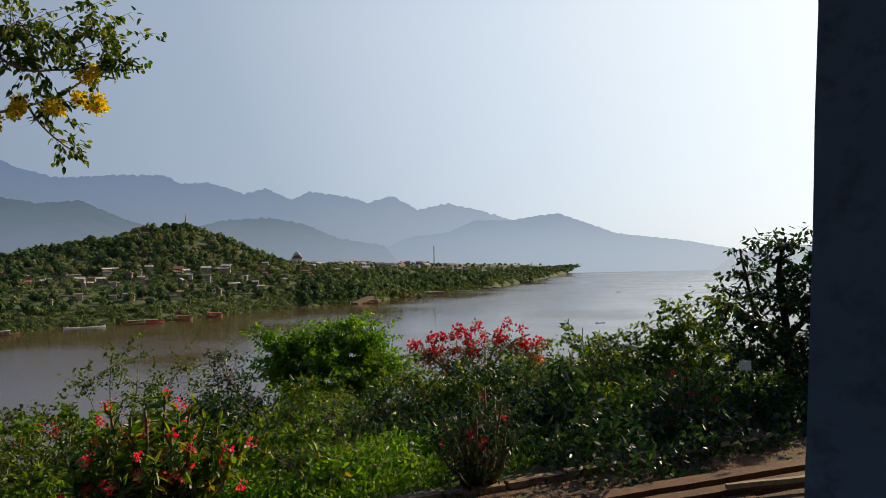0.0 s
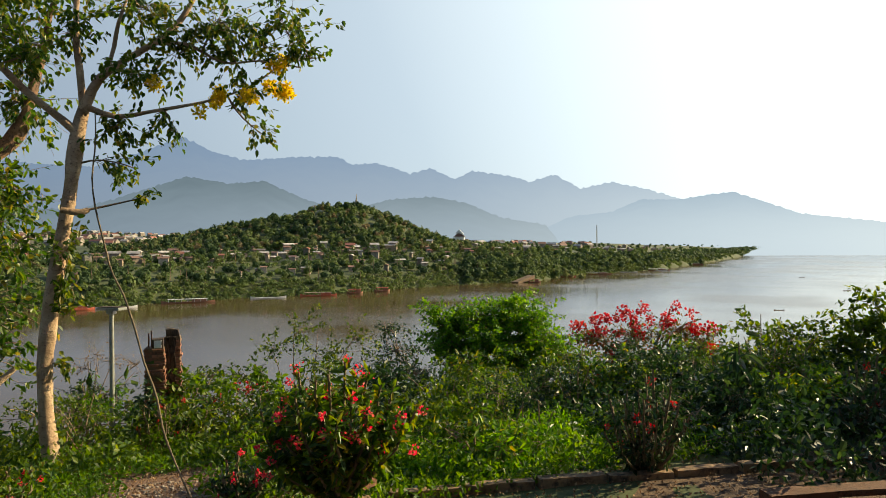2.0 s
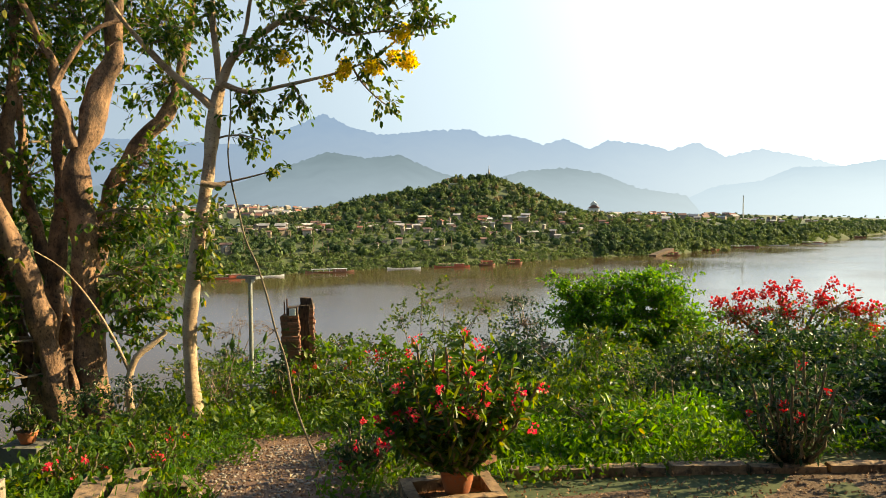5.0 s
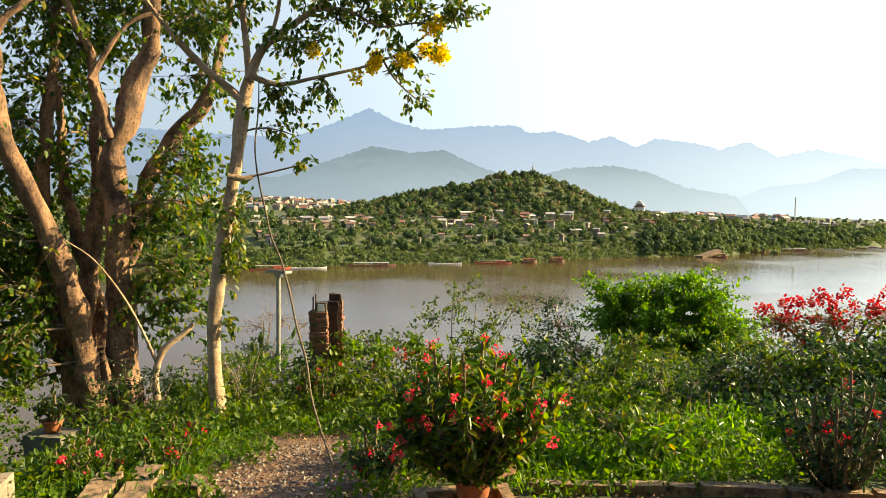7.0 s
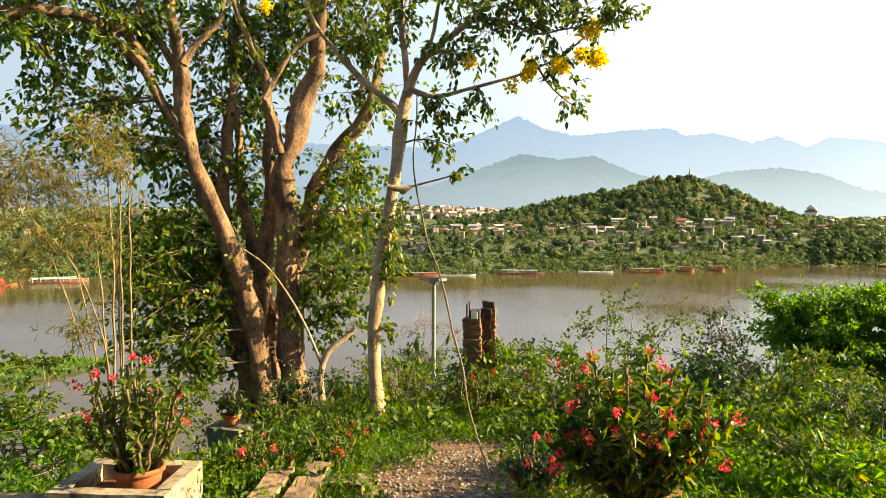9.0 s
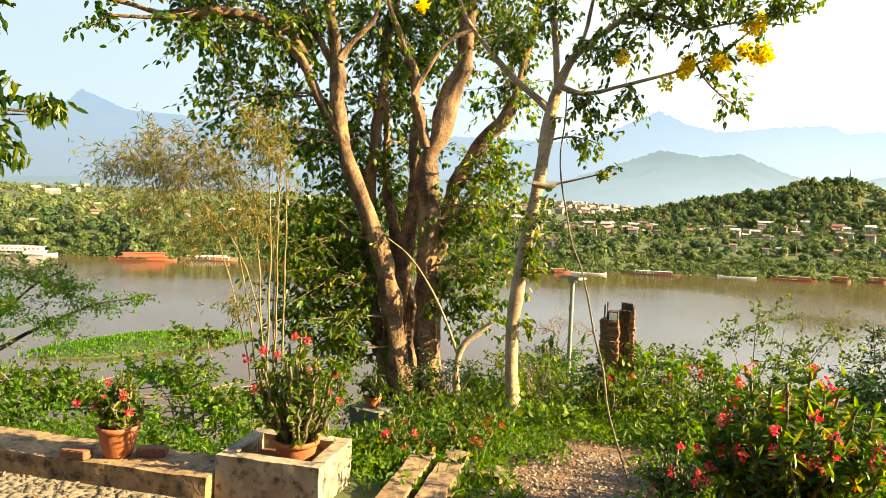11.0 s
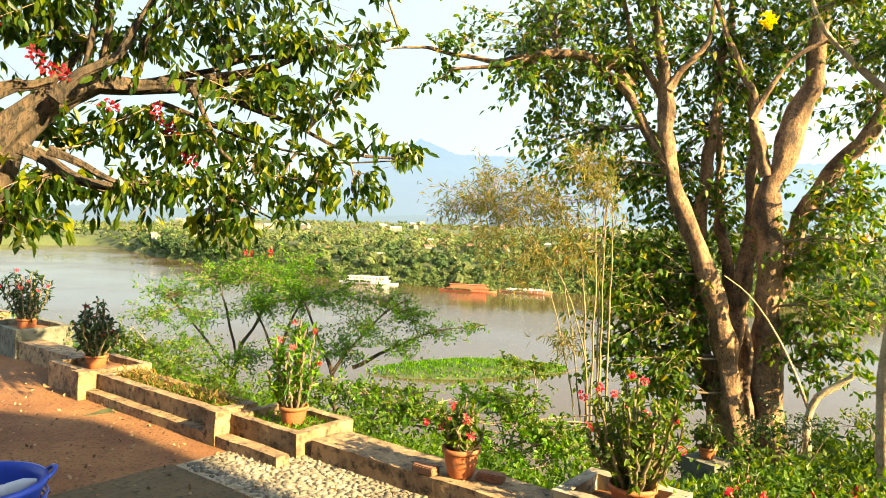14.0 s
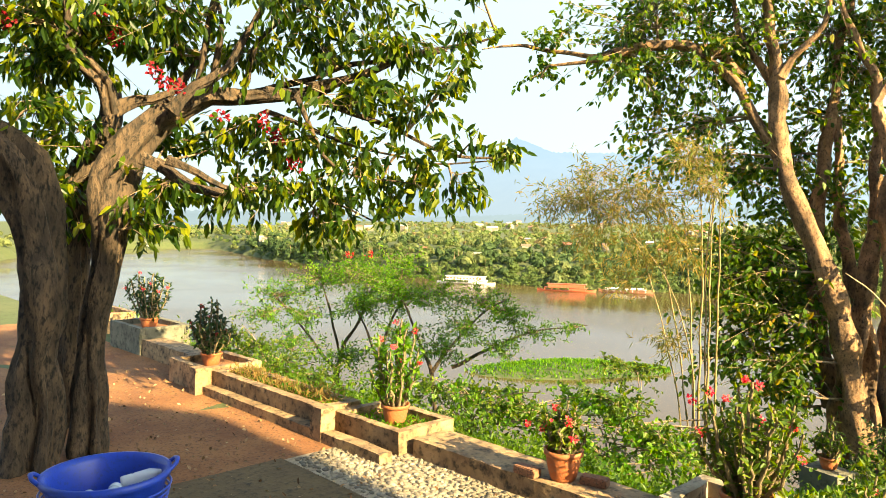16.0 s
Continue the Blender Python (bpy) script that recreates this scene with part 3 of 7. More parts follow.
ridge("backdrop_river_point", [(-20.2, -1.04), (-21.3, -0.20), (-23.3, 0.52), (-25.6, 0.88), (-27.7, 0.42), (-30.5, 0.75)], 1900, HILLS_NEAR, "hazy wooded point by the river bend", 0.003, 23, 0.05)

# ---- far bank ----
def far_trees(name, material, places, height, spread, tufts, label, r):
    """Many far crowns, each a ragged heap of leaf clumps on a short stem."""
    n = len(places)
    P = np.repeat(places, tufts, 0)
    H, S = np.repeat(height, tufts)[:, None], np.repeat(spread, tufts)[:, None]
    d = unit(r.normal(size=P.shape))
    d[:, 2] = np.abs(d[:, 2]) * 1.0 - 0.35
    lump = 0.75 + 0.35 * np.sin(d[:, :1] * 5 + P[:, :1]) * np.cos(d[:, 1:2] * 4 + P[:, 1:2])
    pos = P + d * S * [1, 1, 0] * lump * r.uniform(0.45, 1, (len(P), 1)) + np.array([0, 0, 1]) * H * (0.52 + 0.55 * d[:, 2:3] * lump)
    size = (S * r.uniform(0.2, 0.52, (len(P), 1)))[:, 0]
    return tagged(part(name, leaves_mesh(name, pos, np.cross(d, r.normal(size=P.shape)) - 0.25 * d, d + 0.35 * r.normal(size=P.shape) + [0, 0, 0.3], size * 1.1, size, True), material), label, "trees", kind="stuff")


def scatter(n, yaw0, yaw1, k0, k1, r, power=1.0):
    a = r.uniform(yaw0, yaw1, n)
    d = shore(a) + k0 + (k1 - k0) * r.uniform(0, 1, n) ** power
    x, y = -np.sin(np.radians(a)) * d, np.cos(np.radians(a)) * d
    return np.stack([x, y, land(x, y) - 0.5], -1)


def grove(name, material, n, zone, h, sp, tufts, label, seed):
    r = np.random.default_rng(seed)
    p = scatter(n, *zone[:4], r, *zone[4:])
    far_trees(name, material, p, r.uniform(*h, len(p)), r.uniform(*sp, len(p)), tufts, label, r)


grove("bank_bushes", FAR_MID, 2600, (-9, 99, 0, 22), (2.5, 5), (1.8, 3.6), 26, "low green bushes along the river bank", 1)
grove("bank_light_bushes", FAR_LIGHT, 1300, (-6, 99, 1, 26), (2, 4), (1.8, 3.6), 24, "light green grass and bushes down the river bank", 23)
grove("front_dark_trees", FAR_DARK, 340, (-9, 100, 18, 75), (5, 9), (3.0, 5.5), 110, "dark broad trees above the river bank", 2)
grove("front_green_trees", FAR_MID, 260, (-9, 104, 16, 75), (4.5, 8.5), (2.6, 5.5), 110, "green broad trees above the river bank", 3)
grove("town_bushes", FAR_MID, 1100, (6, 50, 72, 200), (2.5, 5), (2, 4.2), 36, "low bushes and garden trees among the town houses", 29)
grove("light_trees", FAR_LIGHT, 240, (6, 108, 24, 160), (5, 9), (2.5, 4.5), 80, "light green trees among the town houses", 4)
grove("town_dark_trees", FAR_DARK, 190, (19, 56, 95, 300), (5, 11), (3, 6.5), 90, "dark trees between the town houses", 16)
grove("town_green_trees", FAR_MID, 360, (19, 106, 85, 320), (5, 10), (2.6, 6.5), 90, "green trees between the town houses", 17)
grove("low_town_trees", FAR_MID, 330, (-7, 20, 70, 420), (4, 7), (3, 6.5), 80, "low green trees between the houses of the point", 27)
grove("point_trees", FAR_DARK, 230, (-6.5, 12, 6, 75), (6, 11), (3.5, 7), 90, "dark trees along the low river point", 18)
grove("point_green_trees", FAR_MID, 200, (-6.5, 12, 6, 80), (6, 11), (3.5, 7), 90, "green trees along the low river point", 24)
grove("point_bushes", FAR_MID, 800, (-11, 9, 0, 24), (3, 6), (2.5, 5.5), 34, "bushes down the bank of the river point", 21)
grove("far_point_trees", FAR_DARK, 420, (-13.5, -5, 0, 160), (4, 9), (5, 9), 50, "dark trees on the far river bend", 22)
# pale leaf colour takes the place of haze over this plain
grove("upstream_plain_trees", FAR_LIGHT, 950, (46, 115, 150, 1400, 1.3), (5, 10), (4, 9), 50, "trees over the upstream plain with haze put into their pale colour", 19)
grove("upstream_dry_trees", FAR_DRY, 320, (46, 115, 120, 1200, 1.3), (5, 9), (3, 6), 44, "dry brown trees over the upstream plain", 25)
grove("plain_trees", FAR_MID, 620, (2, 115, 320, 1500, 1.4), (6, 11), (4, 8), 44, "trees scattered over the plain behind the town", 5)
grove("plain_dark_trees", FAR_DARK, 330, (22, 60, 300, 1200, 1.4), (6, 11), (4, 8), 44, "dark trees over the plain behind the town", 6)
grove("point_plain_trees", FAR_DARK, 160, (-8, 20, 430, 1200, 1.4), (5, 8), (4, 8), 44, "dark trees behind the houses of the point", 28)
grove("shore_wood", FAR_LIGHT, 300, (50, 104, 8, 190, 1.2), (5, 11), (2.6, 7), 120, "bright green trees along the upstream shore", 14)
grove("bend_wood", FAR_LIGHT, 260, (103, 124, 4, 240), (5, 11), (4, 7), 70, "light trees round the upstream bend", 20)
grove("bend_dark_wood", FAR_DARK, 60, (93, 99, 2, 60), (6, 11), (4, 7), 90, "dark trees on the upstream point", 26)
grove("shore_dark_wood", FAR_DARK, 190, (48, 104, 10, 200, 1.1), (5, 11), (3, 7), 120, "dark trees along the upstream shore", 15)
r = np.random.default_rng(9)
_n = 1800
hp = np.stack([r.uniform(-235, 215, _n), r.uniform(-150, 120, _n)], -1)
hp = np.stack([-283 + hp[:, 0] * math.cos(radians(20)) - hp[:, 1] * math.sin(radians(20)), 747 + hp[:, 0] * math.sin(radians(20)) + hp[:, 1] * math.cos(radians(20)), np.zeros(_n)], -1)
hp[:, 2] = land(hp[:, 0], hp[:, 1]) - 0.5
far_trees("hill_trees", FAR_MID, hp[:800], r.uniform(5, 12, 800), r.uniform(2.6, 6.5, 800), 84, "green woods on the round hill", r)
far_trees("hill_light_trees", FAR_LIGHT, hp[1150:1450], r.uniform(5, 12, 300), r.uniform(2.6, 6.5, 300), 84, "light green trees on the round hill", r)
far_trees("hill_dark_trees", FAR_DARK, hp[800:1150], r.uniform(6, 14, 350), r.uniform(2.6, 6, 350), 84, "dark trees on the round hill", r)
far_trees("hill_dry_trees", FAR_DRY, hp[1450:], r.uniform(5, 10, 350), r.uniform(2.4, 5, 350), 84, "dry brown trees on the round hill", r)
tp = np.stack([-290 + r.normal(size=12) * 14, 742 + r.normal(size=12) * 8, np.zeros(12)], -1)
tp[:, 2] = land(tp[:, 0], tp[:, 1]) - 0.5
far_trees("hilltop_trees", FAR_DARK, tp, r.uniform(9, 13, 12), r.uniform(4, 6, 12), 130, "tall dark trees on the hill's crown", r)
# islet grass
r = np.random.default_rng(10)
ip = np.stack([-172 + r.normal(size=5000) * 7, 52 + r.normal(size=5000) * 24, np.zeros(5000)], -1)
ip[:, 2] = land(ip[:, 0], ip[:, 1])
ip = ip[ip[:, 2] > WATER_Z]
tagged(part("islet_grass", leaves_mesh("islet_grass", ip, r.normal(size=ip.shape) * 0.4 + [0, 0, 1], r.normal(size=ip.shape), r.uniform(0.5, 1.2, len(ip)), 0.35), L_BRIGHT), "bright green grass on a low river islet", "grass", kind="stuff")


def palm(rx, height):
    """A coconut palm: ringed stem and a head of arching fronds."""
    t = thing("palm_tree", (0, 0, 0), "slender palm tree with arching fronds", "palm", "palms on the far bank")
    tb = Tubes()
    tb.add([(0, 0, 0), (0.2, 0.1, height * 0.5), (0.5, 0.1, height)], [0.22, 0.16, 0.13], 6)
    part("trunk", tb.mesh("trunk"), TWIG, t)
    P, W, N = [], [], []
    for k in range(12):
        a, e = k * 2.4, rx.uniform(-0.2, 0.9)
        for j in range(6):
            f = j / 5
            out = np.array([math.cos(a), math.sin(a), 0])
            p = np.array([0.5, 0.1, height]) + out * 2.6 * f + np.array([0, 0, 1]) * (e * 2.4 * f - 2.6 * f * f)
            for sd in (-1, 1):
                P.append(p)
                W.append(np.cross(out, [0, 0, 1]) * sd + out * 0.5 + [0, 0, -0.5])
                N.append([0, 0, 1.0])
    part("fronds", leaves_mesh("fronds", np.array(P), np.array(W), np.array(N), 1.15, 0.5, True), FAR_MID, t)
    return t


r = np.random.default_rng(12)
pals = [palm(r, 9), palm(r, 12.5), palm(r, 7.5)]
spots = np.vstack([scatter(110, 10, 60, 16, 120, r), scatter(50, 80, 96, 14, 60, r)])
for k, p in enumerate(spots):
    if k < 3:
        pals[k].matrix_world = pose(*p, 0, 0, k * 50)
    else:
        copy_thing(pals[k % 3], pose(*p, 0, 0, float(r.uniform(0, 360))))


def house(w, d, h, roof_mat, wall_mat, label, eave=1.7, pitch=0.62):
    t = thing("house", (0, 0, 0), label, "house", "town houses on the far bank")
    walls = part("wall", block(-w / 2, w / 2, -d / 2, d / 2, -9, h, 0.03), wall_mat, t)
    bm = bmesh.new()
    ov, tk, top = eave, 0.25, d / 2 * pitch
    rows = []
    for x in (-w / 2 - ov, w / 2 + ov):
        rows.append([bm.verts.new((x, y, z)) for y, z in ((-d / 2 - ov, h - 0.35), (0, h + top), (d / 2 + ov, h - 0.35), (d / 2 + ov, h - 0.35 - tk), (0, h + top - tk), (-d / 2 - ov, h - 0.35 - tk))])
    a, b = rows
    for q in range(6):
        bm.faces.new((a[q], a[(q + 1) % 6], b[(q + 1) % 6], b[q]))
    for q in (a, b):
        bm.faces.new((q[0], q[1], q[4], q[5]))
        bm.faces.new((q[1], q[2], q[3], q[4]))
    bmesh.ops.recalc_face_normals(bm, faces=bm.faces[:])
    part("roof", bm, roof_mat, t)
    for x in (-w / 2 + 0.02, w / 2 - 0.12):
        part("gable", mesh_of("gable", [(x + q, y, z) for q in (0, 0.1) for y, z in ((-d / 2, h), (d / 2, h), (0, h + top - tk))], [[(0, 1, 2), (5, 4, 3)], [(0, 3, 4, 1), (1, 4, 5, 2), (2, 5, 3, 0)]]), wall_mat, t)
    for x in np.arange(-w / 2 + 1.2, w / 2 - 0.8, 2.4):
        part("window", block(x - 0.45, x + 0.45, -d / 2 - 0.03, -d / 2 + 0.05, h - 1.9, h - 0.7, 0), ROOF_TILE, walls, "dark window opening")
    return t


kinds = [house(11, 7, 3.4, ROOF_TIN, WALL_PALE, "pale-walled town house with a light tin roof"),
         house(14, 8, 4.2, ROOF_TILE, WALL_PALE, "long pale house with a brown tiled roof"),
         house(8, 6, 3.0, ROOF_TILE, TIMBER_PALE, "small timber house with a brown roof"),
         house(9, 9, 5.5, ROOF_RED, WALL_PALE, "two-storey white house with a red tiled roof"),
         house(16, 6, 3.0, ROOF_TIN, TIMBER_PALE, "long low shed with a pale tin roof"),
         house(12, 9, 6, ROOF_TIN, WALL_PALE, "two-storey white house with a pale roof")]
r = np.random.default_rng(21)
spots = np.vstack([scatter(120, 19, 45, 92, 190, r), scatter(45, 6, 22, 80, 230, r), scatter(60, -5, 13, 60, 480, r), scatter(30, 48, 100, 50, 200, r), scatter(20, 8, 44, 34, 70, r)])
placed = 0
for k, p in enumerate(spots):
    yaw = math.degrees(math.atan2(-p[0], p[1]))
    if p[2] > -3:                            # none on the wooded hill itself
        continue
    q = kinds[(0, 1, 2, 1, 4, 1, 5, 2, 4, 2, 0, 3)[int(r.integers(0, 12))]]
    m = pose(p[0], p[1], p[2] + 2.4 + 2.6 * float(r.uniform(0, 1)), 0, 0, yaw + float(r.choice([0, 0, 0, 90])) + float(r.uniform(-25, 25))) @ Matrix.Scale(float(r.uniform(0.5, 0.9)), 4)
    if placed < 6:
        kinds[placed].matrix_world = m
    else:
        copy_thing(q, m)
    placed += 1
# the distant quarters of the town: small gabled houses
spots = np.vstack([scatter(170, 27, 49, 420, 1500, r), scatter(110, 2, 22, 300, 1100, r), scatter(34, 56, 106, 420, 1400, r)])
V, F, tint = [], [], []
for k, p in enumerate(spots):
    w, d, h = float(r.uniform(4, 8)), float(r.uniform(3, 5)), float(r.uniform(3, 6))
    m = pose(p[0], p[1], p[2] + 3.0, 0, 0, math.degrees(math.atan2(-p[0], p[1])) + float(r.uniform(-60, 60)))
    for x, y, z in ((-w, -d, -6), (w, -d, -6), (w, d, -6), (-w, d, -6), (-w, -d, h), (w, -d, h), (w, d, h), (-w, d, h), (-w, 0, h + d * 0.6), (w, 0, h + d * 0.6)):
        V.append(tuple(m @ Vector((x, y, z))))
    o_ = k * 10
    F += [[o_ + j for j in q] for q in ((0, 1, 5, 4), (2, 3, 7, 6), (1, 2, 6, 9, 5), (3, 0, 4, 8, 7), (4, 5, 9, 8), (6, 7, 8, 9))]
    t_ = int(r.choice([1, 1, 2, 3]))
    tint += [0, 0, 0, 0, t_, t_]
me_ = bpy.data.meshes.new("distant_houses")
me_.from_pydata(V, [], F)
for m in (WALL_PALE, ROOF_TIN, ROOF_TILE, ROOF_RED):
    me_.materials.append(m)
me_.polygons.foreach_set("material_index", tint)
tagged(part("distant_houses", me_, None), "pale gabled houses of the distant town quarters", "houses", kind="stuff")


def temple_hall(at_, turn):
    t = thing("temple_hall", at_, "white temple hall with steep gables on a rise", "temple", turn=turn)
    part("base", block(-13, 13, -9, 9, -6, 1.5, 0.1), WALL_PALE, t)
    part("wall", block(-10, 10, -6, 6, 1.5, 7, 0.05), BOAT_WHITE, t)
    for w, h0, h1 in ((7.5, 6.2, 11.5), (5.6, 9.8, 15)):
        bm = bmesh.new()
        a = [bm.verts.new((x, y, z)) for x in (-11, 11) for y, z in ((-w, h0), (0, h1), (w, h0))]
        for q in ((0, 1, 4, 3), (1, 2, 5, 4), (0, 2, 1), (3, 4, 5), (0, 3, 5, 2)):
            bm.faces.new([a[j] for j in q])
        part("roof", bm, ROOF_TILE if w > 7 else BOAT_WHITE, t)
        part("gable", mesh_of("gable", [(11.05, -w * 0.9, h0 + 0.3), (11.05, w * 0.9, h0 + 0.3), (11.05, 0, h1 - 0.4), (11.25, -w * 0.9, h0 + 0.3), (11.25, w * 0.9, h0 + 0.3), (11.25, 0, h1 - 0.4)], [[(0, 2, 1), (3, 4, 5)], [(0, 1, 4, 3), (1, 2, 5, 4), (2, 0, 3, 5)]]), BOAT_WHITE, t, "white plastered gable")
    return t


temple_hall((-194, 879, float(land(-194, 879)) + 9), 100)
st = thing("hilltop_stupa", (-283.6, 746.6, float(land(-283.6, 746.6))), "pale golden stupa on the hill's top", "stupa")
part("terrace", block(-5, 5, -5, 5, -4, 4, 0.2), WALL_PALE, st)
part("spire", revolve([(3.2, 3.9), (3.0, 6), (2.0, 7), (1.7, 9), (0.9, 12), (0.45, 15), (0.12, 19)], 12), TIMBER_PALE, st)
ms = thing("radio_mast", (-25.8, 999, -20), "thin dark radio mast over the trees", "mast")
for dx, dy in ((-1, -1), (1, -1), (0, 1)):
    tb = Tubes()
    tb.add([(dx, dy, 0), (dx * 0.4, dy * 0.4, 44)], [0.28, 0.2], 4)
    part("leg", tb.mesh("leg"), STEEL, ms)
tb = Tubes()
for k in range(14):
    z = 2 + 3 * k
    w = 1 - 0.6 * z / 44
    tb.add([(-w, -w, z), (w, -w, z + 1.5), (0, w, z + 3)], [0.12] * 3, 3)
part("lattice", tb.mesh("lattice"), STEEL, ms)


def boat(length, beam, roof, hull_mat, roof_mat, label, high=1.0, deck2=False):
    t = thing("river_boat", (0, 0, 0), label, "boat", "boats along the far bank")
    bm = bmesh.new()
    rings_ = []
    for k in range(13):
        f = k / 12 * 2 - 1
        w = beam / 2 * max(0.06, 1 - abs(f) ** 3.2)
        z = 0.55 * high + 0.9 * min(high, 1) * abs(f) ** 4
        x = f * length / 2
        rings_.append([bm.verts.new(c) for c in ((x, -w, z), (x, -w * 0.7, -0.4), (x, w * 0.7, -0.4), (x, w, z), (x, w * 0.85, z - 0.1), (x, -w * 0.85, z - 0.1))])
    for a, b in zip(rings_, rings_[1:]):
        for q in range(6):
            bm.faces.new((a[q], a[(q + 1) % 6], b[(q + 1) % 6], b[q]))
    bm.faces.new(rings_[0])
    bm.faces.new(rings_[-1][::-1])
    bmesh.ops.recalc_face_normals(bm, faces=bm.faces[:])
    part("hull", bm, hull_mat, t)
    if roof:
        x0, x1 = -length * 0.36, length * 0.34
        part("roof", block(x0 - 0.5, x1 + 0.5, -beam * 0.46, beam * 0.46, 2.1 * high, 2.3 * high, 0.05), roof_mat, t)
        part("cabin", block(x0 + length * 0.42, x1 - 0.3, -beam * 0.38, beam * 0.38, 0.4, 2.1 * high, 0.03), hull_mat, t)
        for x in np.linspace(x0, x1, 7):
            for y in (-beam * 0.42, beam * 0.42):
                part("post", block(x - 0.08, x + 0.08, y - 0.08, y + 0.08, 0.4, 2.1 * high, 0), roof_mat, t)
        if deck2:
            upper = part("upper_cabin", block(x0 + 2, x1 - 1, -beam * 0.36, beam * 0.36, 2.3 * high, 4.2 * high, 0.05), roof_mat, t)
            part("upper_roof", block(x0 + 1, x1, -beam * 0.42, beam * 0.42, 4.2 * high, 4.45 * high, 0.05), hull_mat, t)
            for x in np.arange(x0 + 3, x1 - 2, 2.2):
                part("window", block(x - 0.6, x + 0.6, -beam * 0.36 - 0.05, beam * 0.36 + 0.05, 2.7 * high, 3.6 * high, 0), HULL, upper, "dark cabin window")
    return t


slow = boat(30, 3.6, True, HULL, BOAT_WHITE, "long wooden river boat with a pale roof")
flat = boat(22, 2.6, False, BOAT_WHITE, BOAT_WHITE, "long pale open boat moored at the bank")
orange = boat(24, 4, True, BOAT_RED, TIMBER_PALE, "long red-brown river boat with a timber roof")
barge = boat(11, 5, True, HULL, BOAT_RED, "small house boat with a red-brown roof", 1.3)
cruise = boat(40, 6.5, True, BOAT_WHITE, BOAT_WHITE, "white two-deck river cruiser with red trim", 1.1, True)
cruise2 = boat(34, 5.5, True, BOAT_RED, BOAT_RED, "red-brown two-deck river boat", 1.0, True)
canoe = boat(5, 0.8, False, HULL, HULL, "small dark canoe on the river", 0.3)


def moor(b, used, p, turn):
    m = pose(p[0], p[1], WATER_Z + 0.05, 0, 0, turn)
    if b in used:
        copy_thing(b, m)
    else:
        b.matrix_world = m
        used.append(b)


used = []
for b, p, a in ((cruise, [-449.51, 66.02, -33.0], 62), (cruise2, [-397.7, 117.48, -33.0], 66), (slow, [-389.77, 151.19, -33.0], 60),
                (flat, [-261.48, 325.12, -33.0], 42), (slow, [-243.23, 364.49, -33.0], 36), (flat, [-212.84, 404.57, -33.0], 32), (orange, [-189.36, 428.51, -33.0], 27), (barge, [-173.66, 453.11, -33.0], 25),
                (barge, [-161.58, 475.68, -33.0], 22), (barge, [-67.81, 602.52, -33.0], 5), (orange, [-50.25, 703.18, -33.0], 8), (slow, [-19.43, 763.65, -33.0], 10), (flat, [12.57, 816.19, -33.0], 8), (slow, [47.64, 873.76, -33.0], 14),
                (orange, [-276.2, 309.4, -33.0], 50), (flat, [48.14, 873.01, -33.0], 0), (slow, [108.25, 1090.43, -33.0], -5), (slow, [-397.71, 152.74, -33.0], 70),
                (canoe, [172.11, 733.22, -33.0], -20), (canoe, [156.47, 543.68, -33.0], 15), (canoe, [80.11, 385.69, -33.0], 5)):
    moor(b, used, p, a)
ramp = thing("landing_ramp", (-76.98, 606.34, -29.0), "sandy concrete landing ramp down to the water", "ramp", kind="structure", turn=10)
part("slab", block(-3.5, 3.5, -15, 12, -3, -0.3, 0.1), MORTAR, ramp)
ramp.rotation_euler = (radians(10), 0, radians(-25))

# ---- the terrace ----
def terrace_piece(name, bm, material, label, category="wall", kind="structure"):
    """A piece in the terrace's own frame (v, u, z)."""
    ob = part(name, bm, material)
    ob.matrix_world = pose(0, 0, 0, 0, 0, TURN)
    return tagged(ob, label, category, kind=kind)


terrace_piece("terrace_floor", block(-19, -0.9, -9, 5.15, -0.5, 0.004, 0, 0.012), EARTH, "trodden red-brown earth floor of the terrace", "floor")
terrace_piece("terrace_floor_north", block(-0.9, 14, -9, 5.35, -0.5, 0.002, 0, 0.02, 5), LITTER, "leaf-strewn earth by the garden bed", "floor")
terrace_piece("pavement", block(-6.55, -0.9, 1.7, 3.98, -0.1, 0.018, 0, 0.006, 2), PAVING, "worn grey-green paving slabs on the terrace", "pavement")
terrace_piece("cobble_pavement", block(-6.5, -0.7, 4.0, 5.1, -0.1, 0.014, 0, 0.006, 3), COBBLE_BED, "pale mortar bed set with dark river pebbles", "pavement")

terrace_piece("platform", block(-4.1, 7.5, -2.2, 1.6, -0.4, 0.85, 0.03), WHITEWASH, "raised whitewashed plinth of the temple", "platform")
# unseen wall, added and raised to hold skylight off the terrace
terrace_piece("wall_south", block(-6.5, 9.0, -2.6, -2.2, -0.4, 10.0, 0.02), WHITEWASH, "plain unseen whitewashed wall blocking skylight behind the porch", "wall")
# unseen roof on the porch column, added and sized to shade the plinth
bm = bmesh.new()
_a = [bm.verts.new(c) for x in (-3.9, 8.0) for c in ((x, 1.75, 5.25), (x, -3.2, 7.2), (x, -3.2, 7.05), (x, 1.75, 5.1))]
for q in ((0, 1, 5, 4), (1, 2, 6, 5), (2, 3, 7, 6), (3, 0, 4, 7), (0, 3, 2, 1), (4, 5, 6, 7)):
    bm.faces.new([_a[j] for j in q])
bmesh.ops.recalc_face_normals(bm, faces=bm.faces[:])
terrace_piece("porch_roof", bm, TILE_ROOF, "unseen sloping tiled porch roof shading the plinth", "roof")
